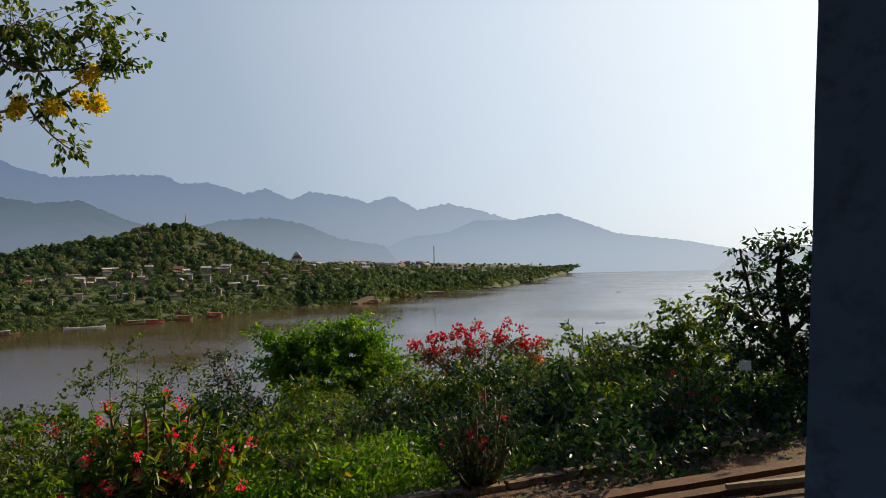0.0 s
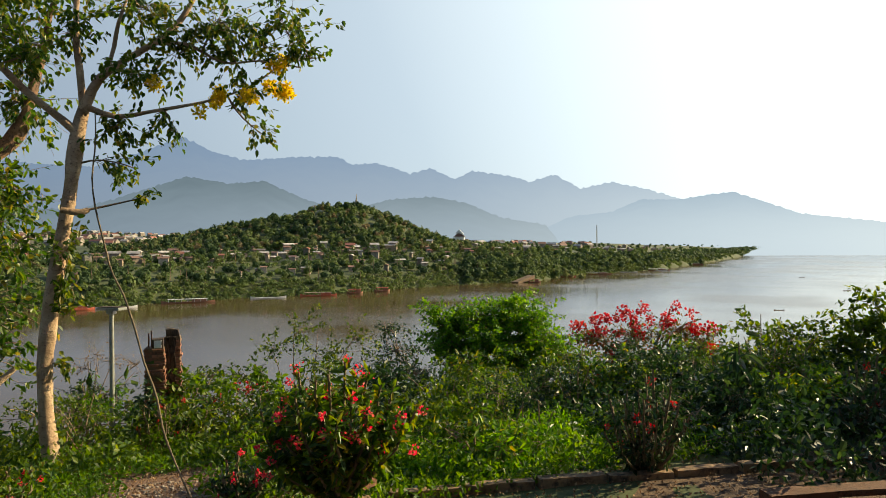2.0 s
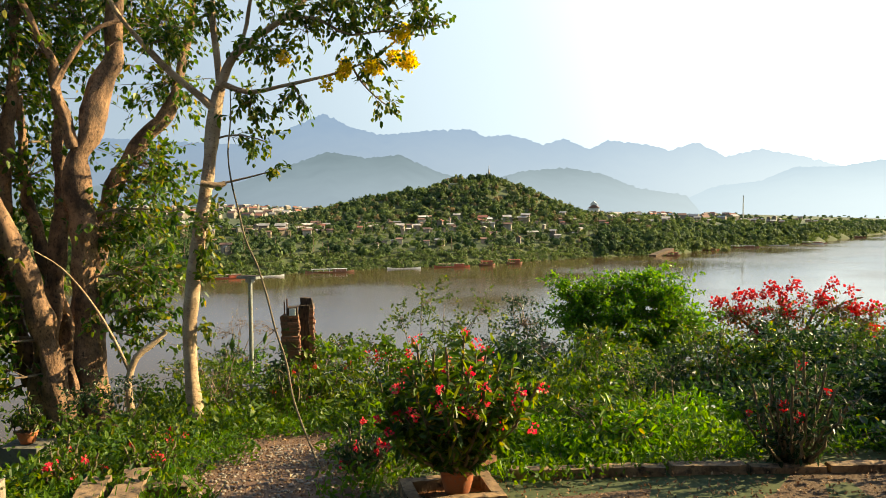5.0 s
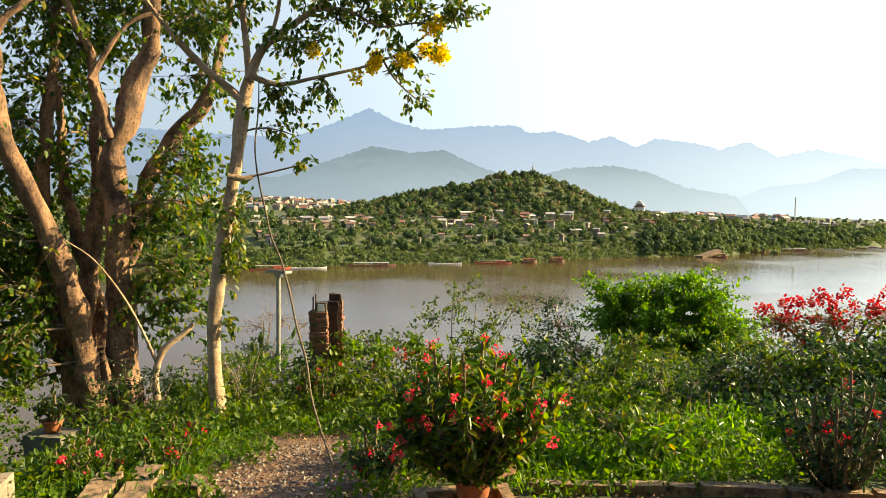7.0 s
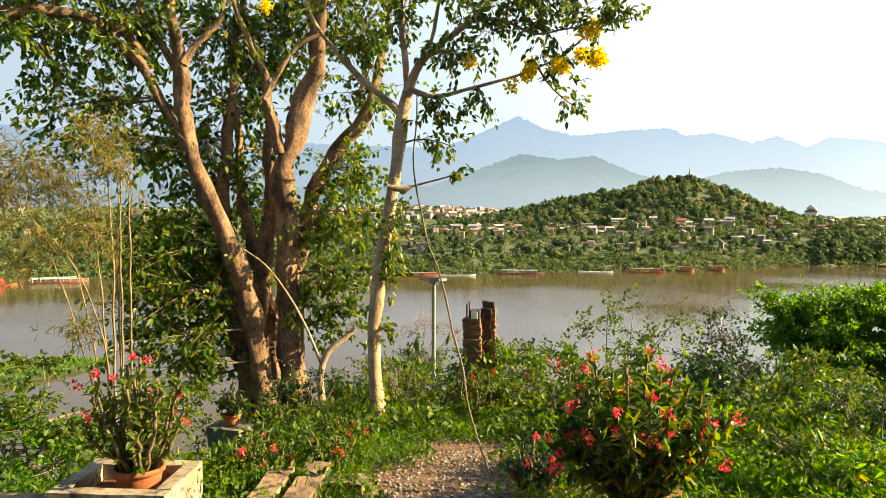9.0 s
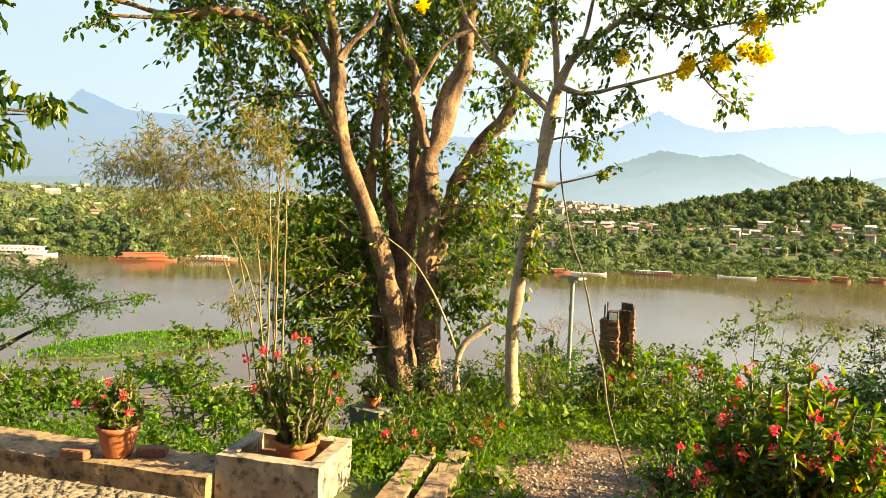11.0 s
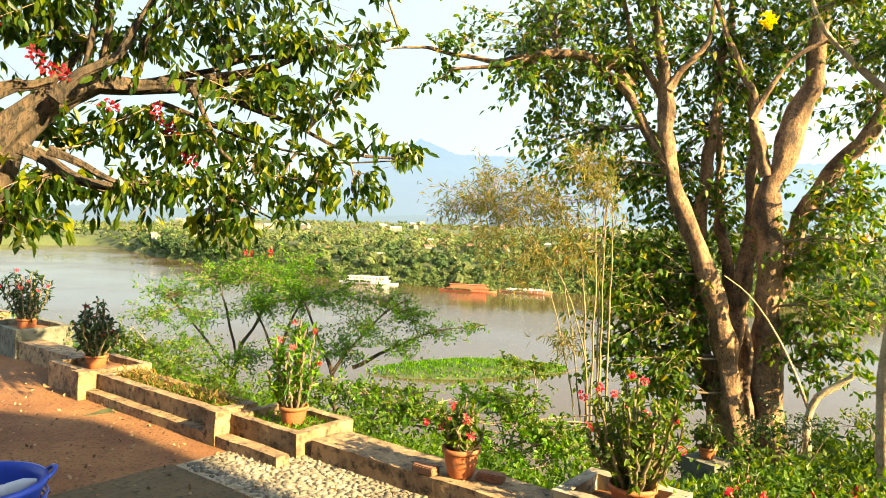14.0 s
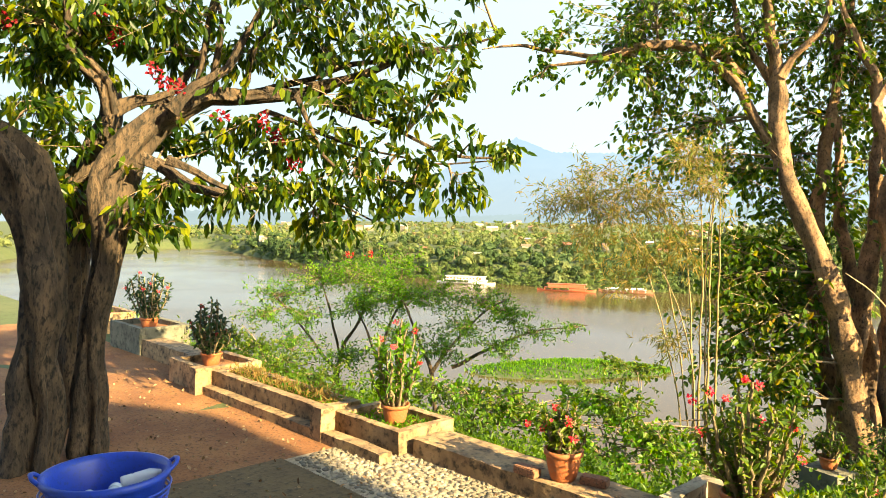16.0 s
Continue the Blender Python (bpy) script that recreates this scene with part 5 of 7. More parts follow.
# many-stemmed tree at the garden's corner
tree("multi_stemmed_tree", (-10.65, 8.22, -1.30), "tall tree with several pale brown leaning trunks",
     [[(-10.40, 8.54, -1.59, 0.341), (-10.43, 8.51, -0.95, 0.277), (-10.51, 8.41, 0.54, 0.267), (-10.54, 8.37, 2.01, 0.235), (-10.57, 8.33, 3.15, 0.224), (-10.44, 8.49, 3.88, 0.224), (-10.24, 8.75, 4.92, 0.192), (-10.13, 8.88, 6.16, 0.171), (-10.04, 8.98, 7.59, 0.128)],
      [(-10.52, 8.06, -1.50, 0.294), (-10.61, 7.94, -0.76, 0.231), (-10.70, 7.80, 0.18, 0.210), (-10.85, 7.58, 1.51, 0.200), (-11.05, 7.28, 2.32, 0.179), (-11.22, 7.00, 3.01, 0.168), (-11.30, 6.87, 3.79, 0.147), (-11.34, 6.79, 4.57, 0.137), (-11.36, 6.77, 5.24, 0.126), (-11.44, 6.62, 6.18, 0.105), (-11.55, 6.42, 7.19, 0.074)],
      [(-11.22, 8.12, -1.66, 0.330), (-11.24, 8.09, -0.78, 0.253), (-11.19, 8.15, 0.50, 0.220), (-11.08, 8.31, 1.68, 0.165), (-11.02, 8.40, 2.64, 0.143), (-11.07, 8.32, 3.59, 0.121), (-11.02, 8.39, 4.22, 0.099), (-11.07, 8.33, 4.96, 0.077)],
      [(-11.37, 6.95, 3.51, 0.127), (-11.53, 6.66, 4.28, 0.106), (-11.69, 6.37, 4.83, 0.095), (-11.87, 6.01, 5.27, 0.095), (-12.10, 5.51, 5.67, 0.085), (-12.36, 4.83, 5.68, 0.069), (-12.61, 4.11, 5.48, 0.053), (-12.82, 3.30, 5.41, 0.032)],
      [(-11.75, 6.41, 5.14, 0.085), (-11.97, 5.99, 5.56, 0.075), (-12.30, 5.29, 5.73, 0.068), (-12.57, 4.62, 5.73, 0.058), (-12.78, 4.01, 5.60, 0.048), (-12.99, 3.27, 5.72, 0.036), (-13.14, 2.63, 5.80, 0.024), (-13.23, 2.09, 5.77, 0.012)],
      [(-11.01, 8.43, -1.58, 0.260), (-11.08, 8.50, -0.65, 0.200), (-11.21, 8.51, 0.23, 0.170), (-11.40, 8.42, 1.22, 0.150), (-11.53, 8.23, 2.22, 0.120), (-11.63, 8.10, 3.33, 0.090), (-11.62, 8.11, 4.44, 0.060)],
      [(-11.61, 6.93, 4.71, 0.086), (-11.74, 6.69, 5.38, 0.075), (-11.91, 6.38, 6.02, 0.059), (-12.00, 6.19, 6.85, 0.043)],
      [(-11.25, 6.75, 5.03, 0.073), (-11.12, 6.97, 5.34, 0.063), (-10.95, 7.26, 5.80, 0.052), (-10.87, 7.38, 6.54, 0.042)],
      [(-11.30, 8.85, -0.03, 0.228), (-11.16, 9.03, 1.42, 0.194), (-10.88, 9.38, 2.88, 0.171), (-10.59, 9.72, 3.72, 0.159), (-10.29, 10.05, 4.28, 0.137), (-10.13, 10.21, 4.90, 0.103), (-9.98, 10.37, 5.79, 0.074), (-9.82, 10.52, 6.90, 0.051)],
      [(-11.58, 8.12, -0.51, 0.168), (-11.71, 7.92, 0.91, 0.168), (-11.78, 7.82, 2.21, 0.146), (-11.73, 7.90, 3.49, 0.124), (-11.66, 7.99, 4.77, 0.101), (-11.57, 8.13, 6.04, 0.079), (-11.48, 8.27, 7.31, 0.051)],
      [(-10.50, 8.25, 3.55, 0.116), (-10.62, 8.10, 4.26, 0.090), (-10.71, 7.97, 5.06, 0.069), (-10.93, 7.64, 5.93, 0.053), (-11.03, 7.49, 6.70, 0.037)],
      [(-10.51, 7.90, 4.43, 0.052), (-10.32, 8.16, 5.14, 0.047), (-10.08, 8.47, 5.51, 0.042), (-9.82, 8.77, 5.66, 0.031)]],
     BARK_BROWN,
     [(-12.57, 6.57, 2.17, 0.46, 0.37), (-12.03, 6.72, 1.86, 0.49, 0.38), (-12.27, 7.50, 2.19, 0.43, 0.42), (-12.39, 6.69, 1.28, 0.59, 0.47), (-11.68, 6.92, 1.12, 0.56, 0.39), (-12.01, 7.90, 1.41, 0.52, 0.40), (-12.04, 6.70, 0.54, 0.45, 0.37), (-11.98, 7.39, 0.29, 0.46, 0.49), (-12.04, 6.91, -0.25, 0.57, 0.47), (-12.16, 7.85, -0.34, 0.56, 0.39), (-12.12, 7.37, -0.75, 0.48, 0.45), (-12.09, 8.13, 0.35, 0.55, 0.48), (-11.88, 6.16, 1.76, 0.58, 0.37), (-12.76, 7.06, 2.29, 0.53, 0.45), (-10.03, 8.82, 1.96, 0.51, 0.37), (-9.87, 9.00, 1.03, 0.52, 0.40), (-11.68, 8.71, -0.33, 0.58, 0.48), (-9.60, 9.28, 2.91, 0.53, 0.42), (-11.84, 8.84, 1.52, 0.45, 0.40), (-12.03, 8.58, 2.45, 0.57, 0.37), (-11.67, 9.05, 2.23, 0.43, 0.45),
      (-13.01, 3.18, 5.20, 0.30, 0.34), (-13.05, 3.04, 5.87, 0.30, 0.34), (-12.92, 3.54, 6.03, 0.30, 0.34), (-12.51, 4.76, 5.84, 0.30, 0.34), (-12.56, 4.63, 5.28, 0.30, 0.34), (-12.69, 5.11, 4.95, 0.40, 0.61), (-11.96, 5.81, 5.44, 1.16, 0.85), (-13.32, 5.14, 4.17, 0.40, 0.54), (-12.55, 5.96, 4.29, 1.00, 0.77), (-12.23, 6.85, 5.68, 1.00, 0.89), (-12.32, 6.44, 3.53, 0.77, 0.66), (-11.88, 8.03, 5.86, 1.25, 1.03), (-12.00, 8.21, 4.51, 1.04, 0.92),
      (-11.72, 8.26, 3.08, 0.80, 0.80), (-11.30, 9.18, 6.00, 0.92, 0.81), (-10.44, 9.89, 6.00, 1.03, 0.80), (-10.43, 10.18, 4.93, 0.81, 0.69), (-10.14, 9.32, 3.18, 0.65, 0.55), (-10.02, 8.85, 2.22, 0.64, 0.64), (-9.63, 8.99, 1.40, 0.63, 0.73), (-10.27, 8.86, 0.84, 0.54, 0.54),
      (-9.13, 8.94, 2.43, 0.51, 0.61), (-9.55, 8.78, 0.28, 0.46, 0.41), (-11.63, 6.68, 1.82, 0.64, 0.53), (-11.51, 6.50, 1.05, 0.63, 0.58), (-11.25, 6.55, 0.28, 0.57, 0.52), (-11.22, 7.19, 0.81, 0.48, 0.64), (-12.25, 6.59, 2.21, 0.44, 0.44), (-10.98, 6.82, -0.12, 0.41, 0.31),
      (-12.46, 5.14, 6.48, 1.51, 0.75), (-11.78, 6.63, 6.83, 1.51, 0.86), (-11.08, 8.48, 7.18, 1.55, 0.89), (-9.85, 9.93, 7.19, 1.33, 0.77), (-11.90, 4.34, 5.14, 0.40, 0.41), (-12.34, 7.67, 2.96, 0.69, 0.69), (-11.96, 8.97, 5.27, 1.07, 1.07), (-13.25, 5.86, 3.64, 0.68, 0.55), (-12.93, 5.04, 5.91, 1.33, 0.77), (-10.87, 9.39, 6.73, 1.25, 0.80), (-12.61, 7.60, 3.84, 0.94, 0.94), (-12.03, 6.36, 1.52, 0.60, 0.54), (-11.76, 7.07, 1.19, 0.65, 0.65), (-11.81, 6.14, 0.66, 0.58, 0.48), (-11.79, 7.79, 1.57, 0.56, 0.67), (-11.37, 6.94, 0.31, 0.58, 0.48), (-11.74, 5.81, 0.22, 0.47, 0.37), (-9.71, 9.50, 3.28, 0.54, 0.54), (-9.35, 9.01, 0.79, 0.46, 0.51), (-11.76, 9.23, 3.81, 0.59, 0.47)],
     L_BIG, 17, 12, 0.135, 0.08, 0.75, 41, 16, 0.08, 0.016, slim=0.88, flute=0.5)

# slender forked tree with yellow flower bunches
tree("yellow_flowering_tree", (-6.61, 6.95, -0.66), "slender pale forked tree with hanging yellow flowers",
     [[(-6.60, 6.96, -0.77, 0.158), (-6.62, 6.94, -0.47, 0.128), (-6.66, 6.89, 0.07, 0.113), (-6.69, 6.86, 0.76, 0.106), (-6.65, 6.91, 1.52, 0.102), (-6.57, 6.98, 2.27, 0.098), (-6.49, 7.06, 3.02, 0.094), (-6.42, 7.13, 3.73, 0.094), (-6.37, 7.18, 4.06, 0.075)],
      [(-6.41, 7.14, 3.73, 0.068), (-6.54, 7.01, 3.89, 0.060), (-6.75, 6.80, 4.13, 0.049), (-6.93, 6.61, 4.38, 0.045), (-7.12, 6.40, 4.70, 0.038), (-7.25, 6.23, 5.05, 0.030), (-7.36, 6.10, 5.61, 0.023)],
      [(-6.37, 7.18, 4.03, 0.060), (-6.40, 7.15, 4.51, 0.049), (-6.42, 7.13, 4.95, 0.045), (-6.41, 7.14, 5.68, 0.034)],
      [(-6.30, 7.10, 4.01, 0.075), (-6.18, 7.22, 4.41, 0.063), (-5.95, 7.41, 4.69, 0.056), (-5.70, 7.62, 4.93, 0.048), (-5.46, 7.79, 5.21, 0.041), (-5.23, 7.96, 5.71, 0.030)],
      [(-6.20, 7.06, 4.04, 0.044), (-5.97, 7.26, 3.95, 0.037), (-5.69, 7.50, 4.03, 0.030), (-5.40, 7.72, 4.13, 0.026), (-5.04, 7.97, 4.26, 0.018), (-4.62, 8.23, 4.48, 0.015), (-4.26, 8.43, 4.78, 0.011), (-3.83, 8.64, 4.89, 0.007)],
      [(-5.57, 7.46, 4.87, 0.029), (-5.23, 7.72, 4.90, 0.026), (-4.87, 7.96, 4.71, 0.018), (-4.51, 8.18, 4.77, 0.015), (-4.03, 8.44, 4.71, 0.011)],
      [(-6.43, 6.84, 2.78, 0.044), (-6.29, 6.98, 2.75, 0.044), (-6.21, 7.05, 2.79, 0.030)],
      [(-6.10, 7.28, 4.56, 0.034), (-6.05, 7.33, 4.85, 0.030), (-6.01, 7.36, 5.14, 0.026), (-5.87, 7.48, 5.65, 0.019)]],
     BARK_PALE,
     [(-5.80, 7.40, 4.47, 0.44, 0.33), (-6.04, 7.34, 3.76, 0.34, 0.30), (-5.80, 7.41, 3.31, 0.30, 0.22), (-5.62, 7.42, 2.97, 0.16, 0.13), (-5.46, 7.68, 3.81, 0.26, 0.22), (-5.40, 7.72, 4.75, 0.44, 0.37), (-4.81, 7.99, 4.85, 0.44, 0.33), (-4.16, 8.25, 4.79, 0.43, 0.25), (-3.88, 8.29, 4.89, 0.29, 0.18),
      (-4.63, 8.11, 4.28, 0.37, 0.22), (-4.44, 8.22, 3.78, 0.26, 0.16), (-4.88, 7.83, 5.25, 0.65, 0.36), (-4.23, 8.22, 5.28, 0.58, 0.29), (-5.69, 7.49, 5.33, 0.59, 0.37), (-6.49, 7.06, 4.94, 0.38, 0.38), (-6.40, 6.87, 2.06, 0.22, 0.44), (-6.30, 6.97, 1.61, 0.18, 0.26), (-6.87, 6.82, 4.66, 0.38, 0.30), (-7.07, 6.60, 5.31, 0.53, 0.38), (-6.47, 6.94, 0.93, 0.13, 0.19)],
     L_THIN, 32, 16, 0.095, 0.05, 0.7, 43, 12, 0.02, 0.010,
     extra=(("blossom", F_YELLOW, [(-4.21, 8.23, 4.73), (-4.40, 8.24, 4.43), (-4.17, 8.25, 4.40), (-4.92, 7.93, 4.30), (-4.96, 7.90, 4.23), (-4.59, 8.13, 4.28), (-5.63, 7.54, 4.39), (-5.14, 7.78, 4.08), (-4.31, 8.18, 4.67), (-4.15, 8.26, 4.33), (-7.50, 5.75, 5.05), (-4.61, 8.00, 4.29), (-4.37, 8.52, 4.83), (-4.32, 8.54, 4.46), (-4.50, 8.44, 4.49), (-4.70, 8.32, 4.35), (-5.04, 8.11, 4.36), (-5.08, 8.08, 4.25), (-5.70, 7.63, 4.42), (-4.39, 8.50, 4.40)], 0.095, 90, 0.045),), fill=0.5)

# bare forked sapling beside the trunks
tree("bare_sapling", (-8.37, 7.40, -0.83), "pale bare forked sapling with peeling bark",
     [[(-8.36, 7.41, -0.97, 0.071), (-8.38, 7.39, -0.47, 0.062), (-8.39, 7.37, -0.03, 0.057), (-8.32, 7.45, 0.30, 0.057), (-8.17, 7.62, 0.47, 0.049), (-8.04, 7.77, 0.65, 0.040)],
      [(-8.36, 7.40, 0.06, 0.035), (-8.50, 7.24, 0.59, 0.026), (-8.69, 6.99, 1.21, 0.018), (-8.89, 6.73, 1.65, 0.013), (-9.08, 6.46, 1.91, 0.009)]], BARK_PALE,
     [(-8.15, 7.65, 0.76, 0.26, 0.22)], L_THIN, 10, 6, 0.08, 0.05, 0.6, 44, 8, 0.02, 0.006, "sapling")

# old terrace tree with drooping leaves
tree("terrace_tree", (-7.69, -3.00, -0.07), "old thick-trunked terrace tree with drooping leaves",
     [[(-7.89, -2.77, -0.26, 0.260), (-7.88, -2.78, 0.27, 0.201), (-7.88, -2.78, 0.86, 0.182), (-7.89, -2.76, 1.45, 0.182), (-7.91, -2.69, 1.97, 0.195), (-7.93, -2.65, 2.50, 0.214), (-7.95, -2.58, 2.86, 0.214), (-8.01, -2.40, 3.25, 0.188), (-8.10, -2.09, 3.60, 0.175), (-8.19, -1.70, 3.80, 0.149), (-8.27, -1.29, 3.84, 0.117), (-8.33, -0.87, 3.88, 0.091), (-8.36, -0.44, 4.02, 0.065)],
      [(-7.50, -3.19, -0.28, 0.380), (-7.52, -3.16, 0.38, 0.273), (-7.52, -3.16, 1.05, 0.247), (-7.52, -3.15, 1.60, 0.266), (-7.52, -3.16, 2.10, 0.292), (-7.50, -3.19, 2.54, 0.292), (-7.45, -3.32, 2.97, 0.254), (-7.35, -3.52, 3.19, 0.209), (-7.21, -3.79, 3.40, 0.158)],
      [(-8.92, -3.43, -0.69, 0.239), (-8.92, -3.43, -0.02, 0.216), (-8.92, -3.42, 0.78, 0.201), (-8.93, -3.40, 1.58, 0.209), (-8.94, -3.37, 2.24, 0.216), (-8.96, -3.33, 2.77, 0.209), (-9.03, -3.15, 3.24, 0.187), (-9.07, -3.02, 3.65, 0.164), (-9.06, -3.04, 3.92, 0.149), (-9.02, -3.16, 4.24, 0.119), (-8.96, -3.33, 4.48, 0.097), (-8.90, -3.49, 4.90, 0.075)],
      [(-7.94, -2.57, 3.53, 0.130), (-7.82, -2.61, 3.82, 0.110), (-7.77, -2.76, 3.98, 0.100), (-7.72, -2.89, 4.14, 0.085), (-7.70, -2.95, 4.49, 0.060), (-7.66, -3.04, 4.91, 0.040)],
      [(-8.32, -1.75, 3.82, 0.070), (-8.38, -1.15, 3.90, 0.055), (-8.34, -0.60, 4.08, 0.042), (-8.36, 0.15, 4.31, 0.030), (-8.30, 0.92, 4.46, 0.018)],
      [(-8.25, -1.32, 3.96, 0.050), (-8.17, -1.19, 4.32, 0.042), (-8.21, -0.90, 4.71, 0.034), (-8.25, -0.36, 5.00, 0.024)],
      [(-8.18, -1.72, 3.87, 0.050), (-8.10, -1.61, 4.16, 0.040), (-8.11, -1.53, 4.53, 0.032), (-8.09, -1.65, 4.93, 0.026)],
      [(-8.38, -1.15, 3.68, 0.035), (-8.34, -0.59, 3.51, 0.026), (-8.26, 0.16, 3.24, 0.020), (-8.20, 0.93, 3.14, 0.014), (-8.08, 1.68, 3.18, 0.008)],
      [(-8.25, -2.25, 3.10, 0.050), (-8.13, -1.93, 2.86, 0.045), (-8.11, -1.55, 2.73, 0.038)],
      [(-7.71, -1.98, 3.55, 0.074), (-7.77, -1.78, 3.84, 0.062), (-7.83, -1.45, 4.05, 0.049), (-7.87, -1.23, 4.42, 0.040), (-7.91, -1.01, 4.79, 0.031), (-7.93, -0.78, 5.16, 0.025)],
      [(-7.80, -1.04, 3.78, 0.067), (-7.84, -0.64, 3.75, 0.049), (-7.87, -0.17, 3.63, 0.037), (-7.86, 0.31, 3.47, 0.027), (-7.82, 0.86, 3.24, 0.021), (-7.71, 1.52, 3.16, 0.012)],
      [(-8.14, -0.67, 3.90, 0.063), (-8.17, -0.06, 4.12, 0.051), (-8.16, 0.44, 4.32, 0.035), (-8.10, 1.06, 4.46, 0.022), (-8.04, 1.43, 4.59, 0.013)],
      [(-7.64, -2.26, 3.07, 0.068), (-7.70, -2.03, 2.97, 0.056), (-7.76, -1.82, 2.83, 0.049), (-7.83, -1.45, 2.73, 0.046)],
      [(-7.51, -1.98, 3.06, 0.048), (-7.64, -1.41, 2.81, 0.027), (-7.72, -0.85, 2.77, 0.021), (-7.76, -0.39, 2.69, 0.015), (-7.77, 0.08, 2.49, 0.009)],
      [(-8.04, -2.64, 3.57, 0.079), (-8.11, -2.43, 3.71, 0.066), (-8.20, -2.11, 3.86, 0.049), (-8.28, -1.78, 4.25, 0.033), (-8.30, -1.67, 4.88, 0.026)],
      [(-7.63, -0.74, 3.75, 0.036), (-7.65, -0.51, 3.35, 0.024), (-7.67, -0.27, 3.01, 0.018), (-7.67, 0.19, 2.91, 0.012), (-7.64, 0.67, 2.86, 0.009)],
      [(-7.88, -1.74, 3.78, 0.056), (-7.89, -1.68, 4.22, 0.044), (-7.91, -1.59, 4.76, 0.038), (-7.92, -1.54, 5.23, 0.025)]],
     BARK_OLD,
     [(-7.52, -3.13, 4.37, 0.30, 0.20), (-7.57, -3.00, 3.97, 0.33, 0.19), (-7.50, -3.17, 3.57, 0.40, 0.18), (-8.02, -3.23, 3.31, 0.32, 0.18), (-8.14, -2.90, 4.51, 0.35, 0.18), (-8.47, -2.56, 4.51, 0.31, 0.22), (-8.14, -3.45, 2.97, 0.30, 0.20), (-8.20, -2.41, 2.46, 0.39, 0.17), (-8.27, -2.17, 2.41, 0.27, 0.18), (-8.63, -1.99, 2.80, 0.37, 0.21), (-8.52, -2.39, 2.78, 0.29, 0.19), (-8.63, -1.49, 2.87, 0.28, 0.20), (-8.61, -0.92, 2.79, 0.27, 0.22), (-8.55, -0.34, 2.70, 0.39, 0.24), (-8.46, 0.18, 2.81, 0.36, 0.24), (-8.34, 0.56, 2.91, 0.26, 0.18), (-8.10, 1.56, 3.34, 0.14, 0.15), (-8.19, 1.00, 2.82, 0.32, 0.24), (-8.54, -0.59, 2.44, 0.35, 0.23), (-8.79, -1.72, 3.34, 0.30, 0.18), (-8.79, -1.08, 3.29, 0.32, 0.17), (-8.75, -0.36, 3.44, 0.31, 0.24), (-8.66, 0.16, 3.92, 0.31, 0.16),
      (-7.78, -2.11, 2.80, 0.38, 0.25), (-7.67, -2.13, 2.45, 0.28, 0.17), (-7.76, -1.31, 2.82, 0.43, 0.24), (-7.64, -0.67, 2.77, 0.42, 0.24), (-7.57, -0.26, 2.43, 0.29, 0.16), (-7.83, -0.75, 3.25, 0.49, 0.27), (-7.67, -0.04, 3.19, 0.42, 0.27), (-7.55, 0.54, 3.08, 0.35, 0.23),
      (-7.43, 0.71, 2.85, 0.20, 0.14), (-7.39, 1.04, 3.28, 0.23, 0.12), (-7.21, 1.47, 3.24, 0.10, 0.07), (-7.77, -0.17, 3.79, 0.54, 0.30), (-7.55, 0.47, 3.66, 0.41, 0.23), (-7.52, 0.87, 4.02, 0.41, 0.23), (-7.86, 0.30, 4.37, 0.61, 0.30), (-7.59, 1.05, 4.45, 0.26, 0.17),
      (-8.05, -0.55, 4.44, 0.56, 0.38), (-8.36, -1.37, 4.35, 0.53, 0.39), (-8.39, -2.17, 4.32, 0.54, 0.40), (-8.14, -2.96, 4.40, 0.61, 0.40), (-7.92, -3.48, 4.04, 0.61, 0.47), (-7.54, -3.36, 4.38, 0.58, 0.39), (-7.75, -2.22, 4.62, 0.69, 0.38), (-7.81, -1.00, 4.87, 0.79, 0.37),
      (-7.67, 0.16, 4.95, 0.77, 0.36), (-7.49, 1.08, 5.00, 0.21, 0.24), (-8.58, -2.21, 3.42, 0.41, 0.28), (-8.33, -3.55, 3.58, 0.49, 0.35), (-8.52, -1.58, 3.43, 0.47, 0.27), (-7.49, -2.98, 4.82, 0.81, 0.38), (-8.53, -3.34, 2.81, 0.43, 0.43), (-7.47, 0.25, 2.61, 0.17, 0.10)],
     L_TERRACE, 29, 13, 0.15, 0.06, 1.15, 47, 34, 0.06, 0.011, slim=0.72, flute=0.8,
     extra=(("blossom", F_MAGENTA, [(-7.70, -2.04, 3.85), (-7.74, -1.88, 3.81), (-7.67, -2.49, 4.27), (-7.71, -0.94, 3.36), (-7.72, -0.86, 3.32), (-7.70, -1.03, 3.49), (-7.62, -2.63, 4.50), (-7.32, -3.36, 4.29), (-7.82, -1.50, 3.55), (-7.77, -2.14, 3.97), (-7.64, -0.73, 3.06)], 0.085, 40, 0.038),))

